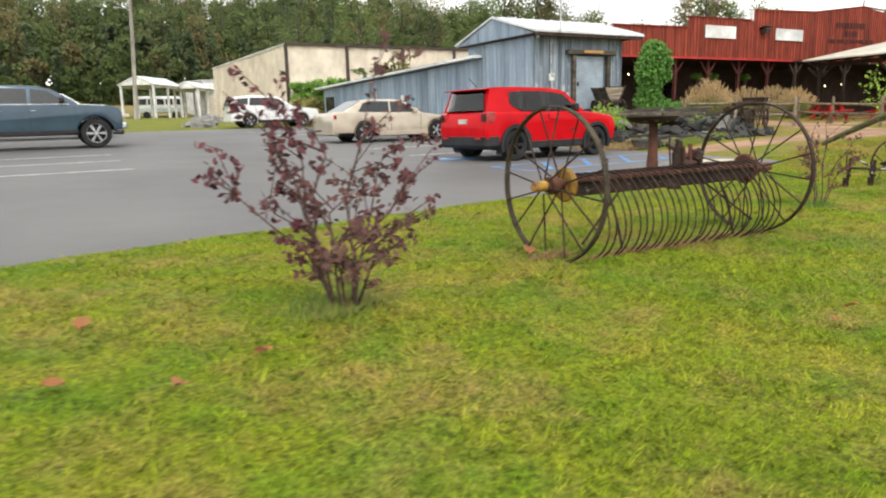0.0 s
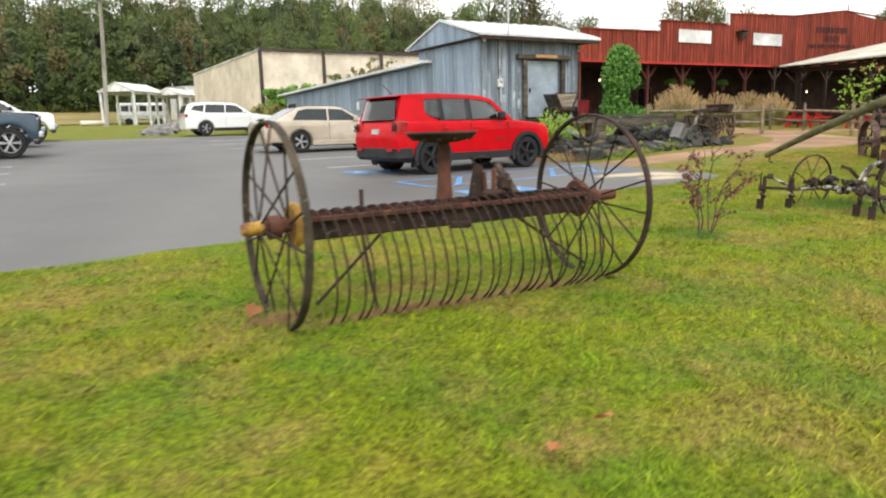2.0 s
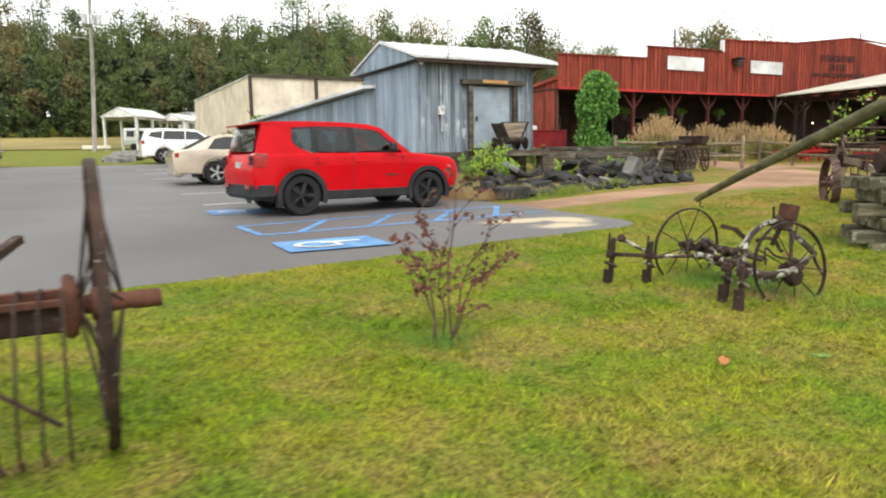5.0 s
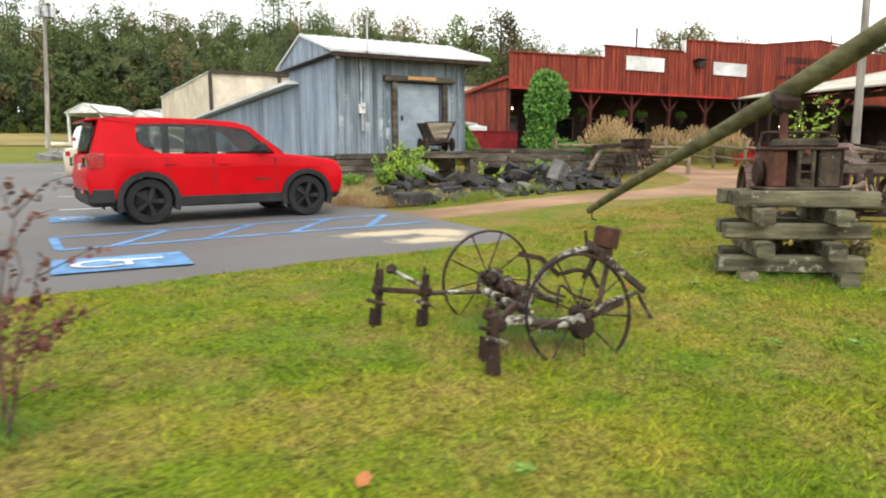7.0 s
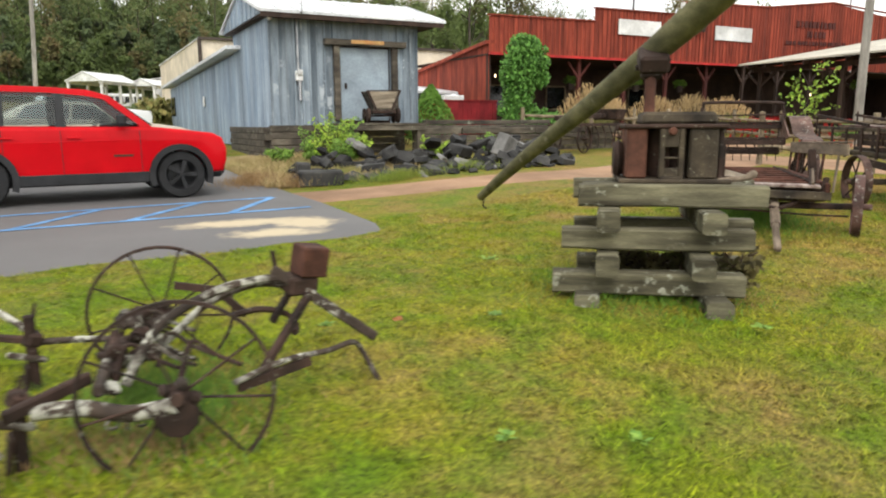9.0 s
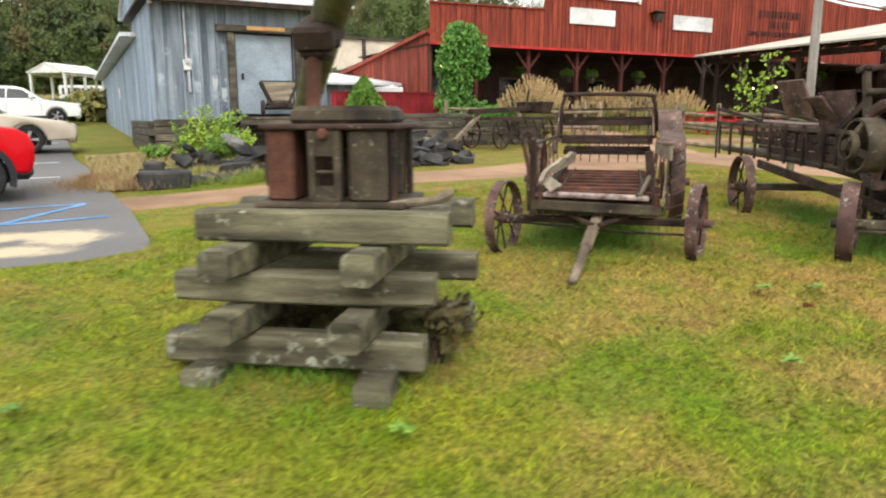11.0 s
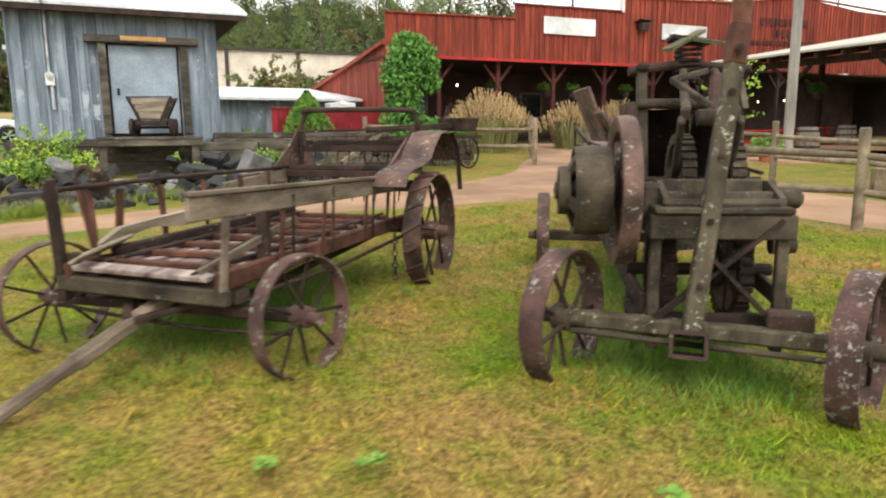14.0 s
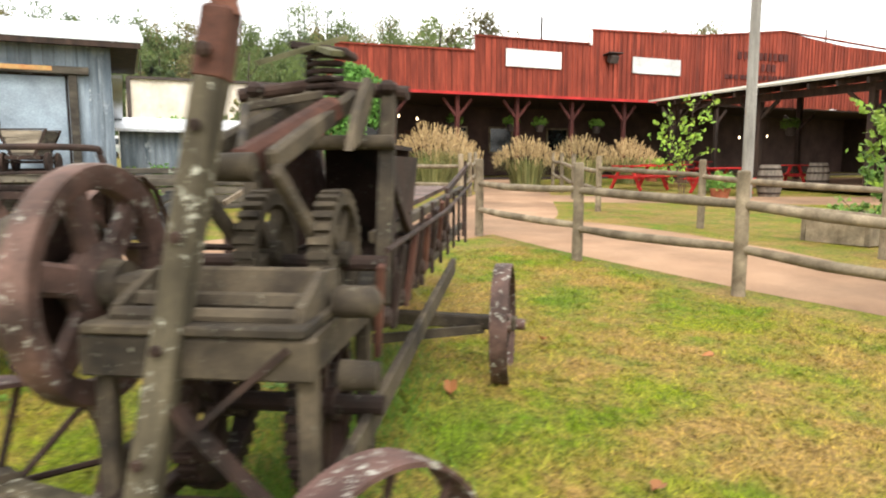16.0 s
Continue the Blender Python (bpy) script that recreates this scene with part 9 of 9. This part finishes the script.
part("soil", box(B(), (0, 0, 0.15), (1.36, 0.8, 0.3)), M_BARK, bed)
shrub(28.9, 9.6, 0.75, 0.5, 10, 14, 0.07, L_WEED, M_TWIG, 77, "green and purple plants in the timber planter", "bedding_plants", 0.2, "plants")
log = thing("log", pose(9.0, 98, gz(9, 98)), "pale fallen log in the field", "log")
part("trunk", tube(B(), [(-1.6, 0, 0.35), (1.6, 0.3, 0.35)], [0.34, 0.3], 10), M_TAN, log, "", True)


# ---- fallen leaves, weeds and lawn ----
def curled_leaf(x, y, s, seed, label):
    rnd = random.Random(seed)
    bm = B()
    rows = []
    for i in range(6):
        f = i / 5
        w = s * 0.42 * math.sin(math.pi * (0.08 + 0.86 * f)) * rnd.uniform(0.75, 1.1)
        rows.append([bm.verts.new((s * (f - 0.5), w * k, s * 0.18 * abs(k) + 0.05 * s * math.sin(f * 5))) for k in (-1, 0, 1)])
    for a, b in zip(rows, rows[1:]):
        for k in range(2):
            bm.faces.new((a[k], b[k], b[k + 1], a[k + 1]))
    ob = part("fallen_leaf", bm, L_DEAD)
    ob.matrix_basis = pose(x, y, gz(x, y) + 0.045, rnd.uniform(-25, 25), rnd.uniform(-20, 20), rnd.uniform(0, 360))
    tagged(ob, label, "leaf", "fallen leaves")


for i, (x, y, s) in enumerate(((0.1, 4.15, 0.11), (0.82, 3.16, 0.1), (-0.06, 3.2, 0.09), (0.4, 2.97, 0.1), (4.18, 2.27, 0.08), (3.84, 2.17, 0.09), (3.3, 4.35, 0.13), (20.6, 6.3, 0.11), (21.6, 6.9, 0.1), (17.9, 4.0, 0.09), (20.0, 4.1, 0.1), (20.9, 5.0, 0.08), (16.9, 4.6, 0.1), (22.4, 6.2, 0.09), (9.0, 3.6, 0.08), (12.1, 5.4, 0.07))):
    curled_leaf(x, y, s, 600 + i, "curled orange-brown fallen leaf on the grass")


def rosette(x, y, r, seed):
    rs = np.random.RandomState(seed)
    t = thing("broadleaf_weed", pose(x, y, gz(x, y)), "low bright green broadleaf weed in the lawn", "weed", "lawn weeds")
    n = 26
    a = rs.uniform(0, TAU, n)
    f = rs.uniform(0.1, 1, n)
    C = np.stack([r * f * np.cos(a), r * f * np.sin(a), 0.05 + 0.02 * rs.uniform(size=n)], 1)
    d = np.stack([np.cos(a), np.sin(a), rs.uniform(-0.1, 0.5, n)], 1)
    e = np.stack([-np.sin(a), np.cos(a), rs.uniform(-0.3, 0.3, n)], 1)
    put_mesh("foliage", quads_mesh("foliage", C, d * 0.022, e * 0.013, L_WEED), t)


rnd = random.Random(11)
for i, (x, y) in enumerate([(17.0, 5.0), (17.35, 4.85), (18.2, 4.2), (16.0, 4.1), (11.5, 2.9), (9.6, 3.4), (12.4, 3.7), (18.4, 7.0)] + [(rnd.uniform(4, 21), 0) for _ in range(6)]):
    if y == 0:
        y = 0.157 * x + rnd.uniform(1.6, 4.6)
    rosette(x, y, rnd.uniform(0.04, 0.07), 700 + i)


def lawn_blades(name, n, seed, x0, x1, d0, d1, power, hmin, hmax):
    """Mown grass as single blades, thinner away from the walk; none on lot or path."""
    rs = np.random.RandomState(seed)
    x = rs.uniform(x0, x1, n)
    d = d0 + (d1 - d0) * rs.uniform(size=n) ** power
    y = 0.157 * x + d
    lot = np.interp(x, [p[0] for p in LOT_EDGE], [p[1] for p in LOT_EDGE])
    keep = np.where(x < 13.6, y < lot + rs.uniform(-0.02, 0.06, n), y < 11.0 + 0.1 * rs.normal(size=n))
    keep &= ~((x > 23.6) & (y < 12.2) & (x < 27.5) & (x > 23.9 + 0.15 * (y - 8) ** 2 * (y < 8)))
    keep &= ~((x > 19.5) & (y > 10.9 + 0.0 * x))
    x, y = x[keep], y[keep]
    m = len(x)
    z = lawn_z(x, y)
    clump = np.abs(np.sin(np.floor(x * 13 + np.sin(y * 9)) * 12.9898 + np.floor(y * 13 + np.sin(x * 11)) * 78.233) * 43758.5453) % 1.0
    patch = (0.55 + 0.9 * clump) * 0.75 + 0.35 * (np.sin(x * 1.9 + 2 * np.sin(y * 1.1)) * np.sin(y * 2.3 + 1.0) * 0.5 + 0.5)
    h = rs.uniform(hmin, hmax, m) * patch
    a = rs.uniform(0, TAU, m)
    w = rs.uniform(0.003, 0.0055, m)
    lean = rs.uniform(0.4, 1.9, m) * h
    b = clump * 40.0 + rs.normal(0, 0.9, m)
    base = np.stack([x, y, z - 0.004], 1)
    side = np.stack([np.cos(a) * w, np.sin(a) * w, 0 * w], 1)
    tip = base + np.stack([np.cos(b) * lean, np.sin(b) * lean, h], 1)
    co = np.stack([base - side, base + side, tip], 1).reshape(-1, 3)
    me = bpy.data.meshes.new(name)
    me.vertices.add(3 * m)
    me.vertices.foreach_set("co", co.astype(np.float32).ravel())
    me.loops.add(3 * m)
    me.loops.foreach_set("vertex_index", np.arange(3 * m, dtype=np.int32))
    me.polygons.add(m)
    me.polygons.foreach_set("loop_start", np.arange(0, 3 * m, 3, dtype=np.int32))
    me.polygons.foreach_set("loop_total", np.full(m, 3, dtype=np.int32))
    me.update()
    me.materials.append(M_BLADE)
    tagged(new(name, me), "short mown grass blades, green to straw", "grass", kind="stuff")


lawn_blades("lawn_grass", 820000, 1, -3.0, 25.5, 0.1, 7.6, 1.25, 0.012, 0.032)
lawn_blades("lawn_tufts", 45000, 2, -3.0, 25.5, 0.3, 7.6, 1.2, 0.03, 0.06)

def unmown(name, spots, seed, leaf_mat, h0, h1, label):
    """Longer grass that the mower leaves: (x, y, rx, ry, turn, blades) ellipses, thinning outward."""
    rs = np.random.RandomState(seed)
    X, Y = [], []
    for x, y, rx, ry, turn, n in spots:
        a, r = rs.uniform(0, TAU, n), np.abs(rs.normal(0, 0.5, n))
        u, v, c, q = rx * r * np.cos(a), ry * r * np.sin(a), math.cos(radians(turn)), math.sin(radians(turn))
        X.append(x + u * c - v * q)
        Y.append(y + u * q + v * c)
    X, Y = np.concatenate(X), np.concatenate(Y)
    n = len(X)
    h, a, b = rs.uniform(h0, h1, n), rs.uniform(0, TAU, n), rs.uniform(0, TAU, n)
    C = np.stack([X, Y, lawn_z(X, Y) + h * 0.4], 1)
    A = np.stack([np.cos(a) * h * 0.35, np.sin(a) * h * 0.35, h * 0.5], 1)
    D = np.stack([np.cos(b) * 0.003, np.sin(b) * 0.003, 0 * b], 1)
    tagged(new(name, quads_mesh(name, C, A, D, leaf_mat)), label, "grass", kind="stuff")


L_LUSH = leafy("lush_grass_blade", (0.055, 0.13, 0.010), (0.15, 0.28, 0.025), (0.20, 0.24, 0.05))
L_ROUGH = leafy("rough_grass_blade", (0.10, 0.16, 0.012), (0.24, 0.30, 0.03), (0.26, 0.24, 0.06))
L_THATCH = leafy("dead_thatch", (0.14, 0.08, 0.035), (0.30, 0.20, 0.09))
unmown("unmown_grass", [(17.3, 7.1, 0.75, 1.2, -43, 11000), (19.25, 5.25, 0.65, 0.8, -31, 9000), (20.1, 6.5, 0.5, 1.3, -31, 7000), (13.95, 5.3, 0.8, 0.6, -34, 5000), (10.75, 4.95, 0.5, 0.7, 0, 4500), (7.75, 4.68, 0.25, 0.25, 0, 500), (1.45, 3.77, 0.35, 0.3, 0, 2000)], 51, L_LUSH, 0.03, 0.10, "longer lush green grass left under the machines")
unmown("dead_thatch", [(4.2, 3.93, 1.0, 0.07, 0, 1700), (5.2, 3.98, 0.9, 0.06, 0, 700), (3.4, 4.2, 0.3, 0.12, 0, 700), (10.6, 4.6, 0.6, 0.4, 0, 1200), (14.3, 5.05, 0.4, 0.3, 0, 1000), (1.45, 3.72, 0.25, 0.15, 0, 800)], 52, L_THATCH, 0.02, 0.07, "brown dead thatch caught at the machines' feet")
unmown("rockside_grass", [(15.6, 13.2, 1.3, 0.3, 8, 1500), (17.4, 13.6, 1.2, 0.5, 0, 700), (14.9, 14.3, 0.8, 0.5, 0, 900)], 53, L_ROUGH, 0.10, 0.26, "tufts of long grass growing among the slate rocks")
unmown("dry_bank_grass", [(13.2, 14.4, 0.9, 0.9, 0, 2600), (13.9, 13.7, 0.6, 0.4, 0, 900)], 54, L_THATCH, 0.10, 0.30, "dry straw-coloured grass on the bank beside the shed")

dry = B()
rows = []
for i in range(30):
    y = 13.6 + 0.24 * i
    rows.append([dry.verts.new((x, y, gz(x, y) + 0.03)) for x in np.linspace(13.35 + 0.05 * math.sin(3 * y), 16.4 - 0.2 * math.sin(2 * y), 9)])
for a, b in zip(rows, rows[1:]):
    for k in range(8):
        dry.faces.new((a[k], a[k + 1], b[k + 1], b[k]))
M_DRY = surf("dry_tan_grass", (0.20, 0.15, 0.06), (0.40, 0.30, 0.15), 1.5, 30, 0.95, vary=0, world=True, bump=0.6, dist=0.03)
tagged(part("dry_verge", dry, M_DRY), "dry tan grass verge before the tie wall", "verge", kind="structure")
rs = np.random.RandomState(44)
n = 16000
x, y = rs.uniform(13.3, 16.4, n), rs.uniform(13.5, 19.0, n)
h = rs.uniform(0.04, 0.2, n)
a = rs.uniform(0, TAU, n)
C = np.stack([x, y, ground_z(x, y) + 0.03 + h * 0.4], 1)
A = np.stack([np.cos(a) * h * 0.35, np.sin(a) * h * 0.35, h * 0.5], 1)
D = np.stack([-np.sin(a) * 0.006, np.cos(a) * 0.006, 0 * a], 1)
tagged(new("dry_grass", quads_mesh("dry_grass", C, A, D, leafy("dry_blade", (0.30, 0.22, 0.09), (0.46, 0.36, 0.18), (0.22, 0.28, 0.07)))), "tufts of dry tan grass on the verge", "grass", kind="stuff")

field = B()
rows = []
for i in range(40):
    x = -60 + 3.2 * i
    rows.append([field.verts.new((x, y, gz(x, y) + 0.12)) for y in (112, 118, 124, 130, 136, 142)])
for a, b in zip(rows, rows[1:]):
    for k in range(5):
        field.faces.new((a[k], b[k], b[k + 1], a[k + 1]))
M_STRAW = surf("dry_field_grass", (0.20, 0.17, 0.05), (0.34, 0.26, 0.10), 0.08, 3, 0.95, vary=0, world=True)
tagged(part("field", field, M_STRAW), "dry straw-coloured field below the woods", "field", kind="structure")
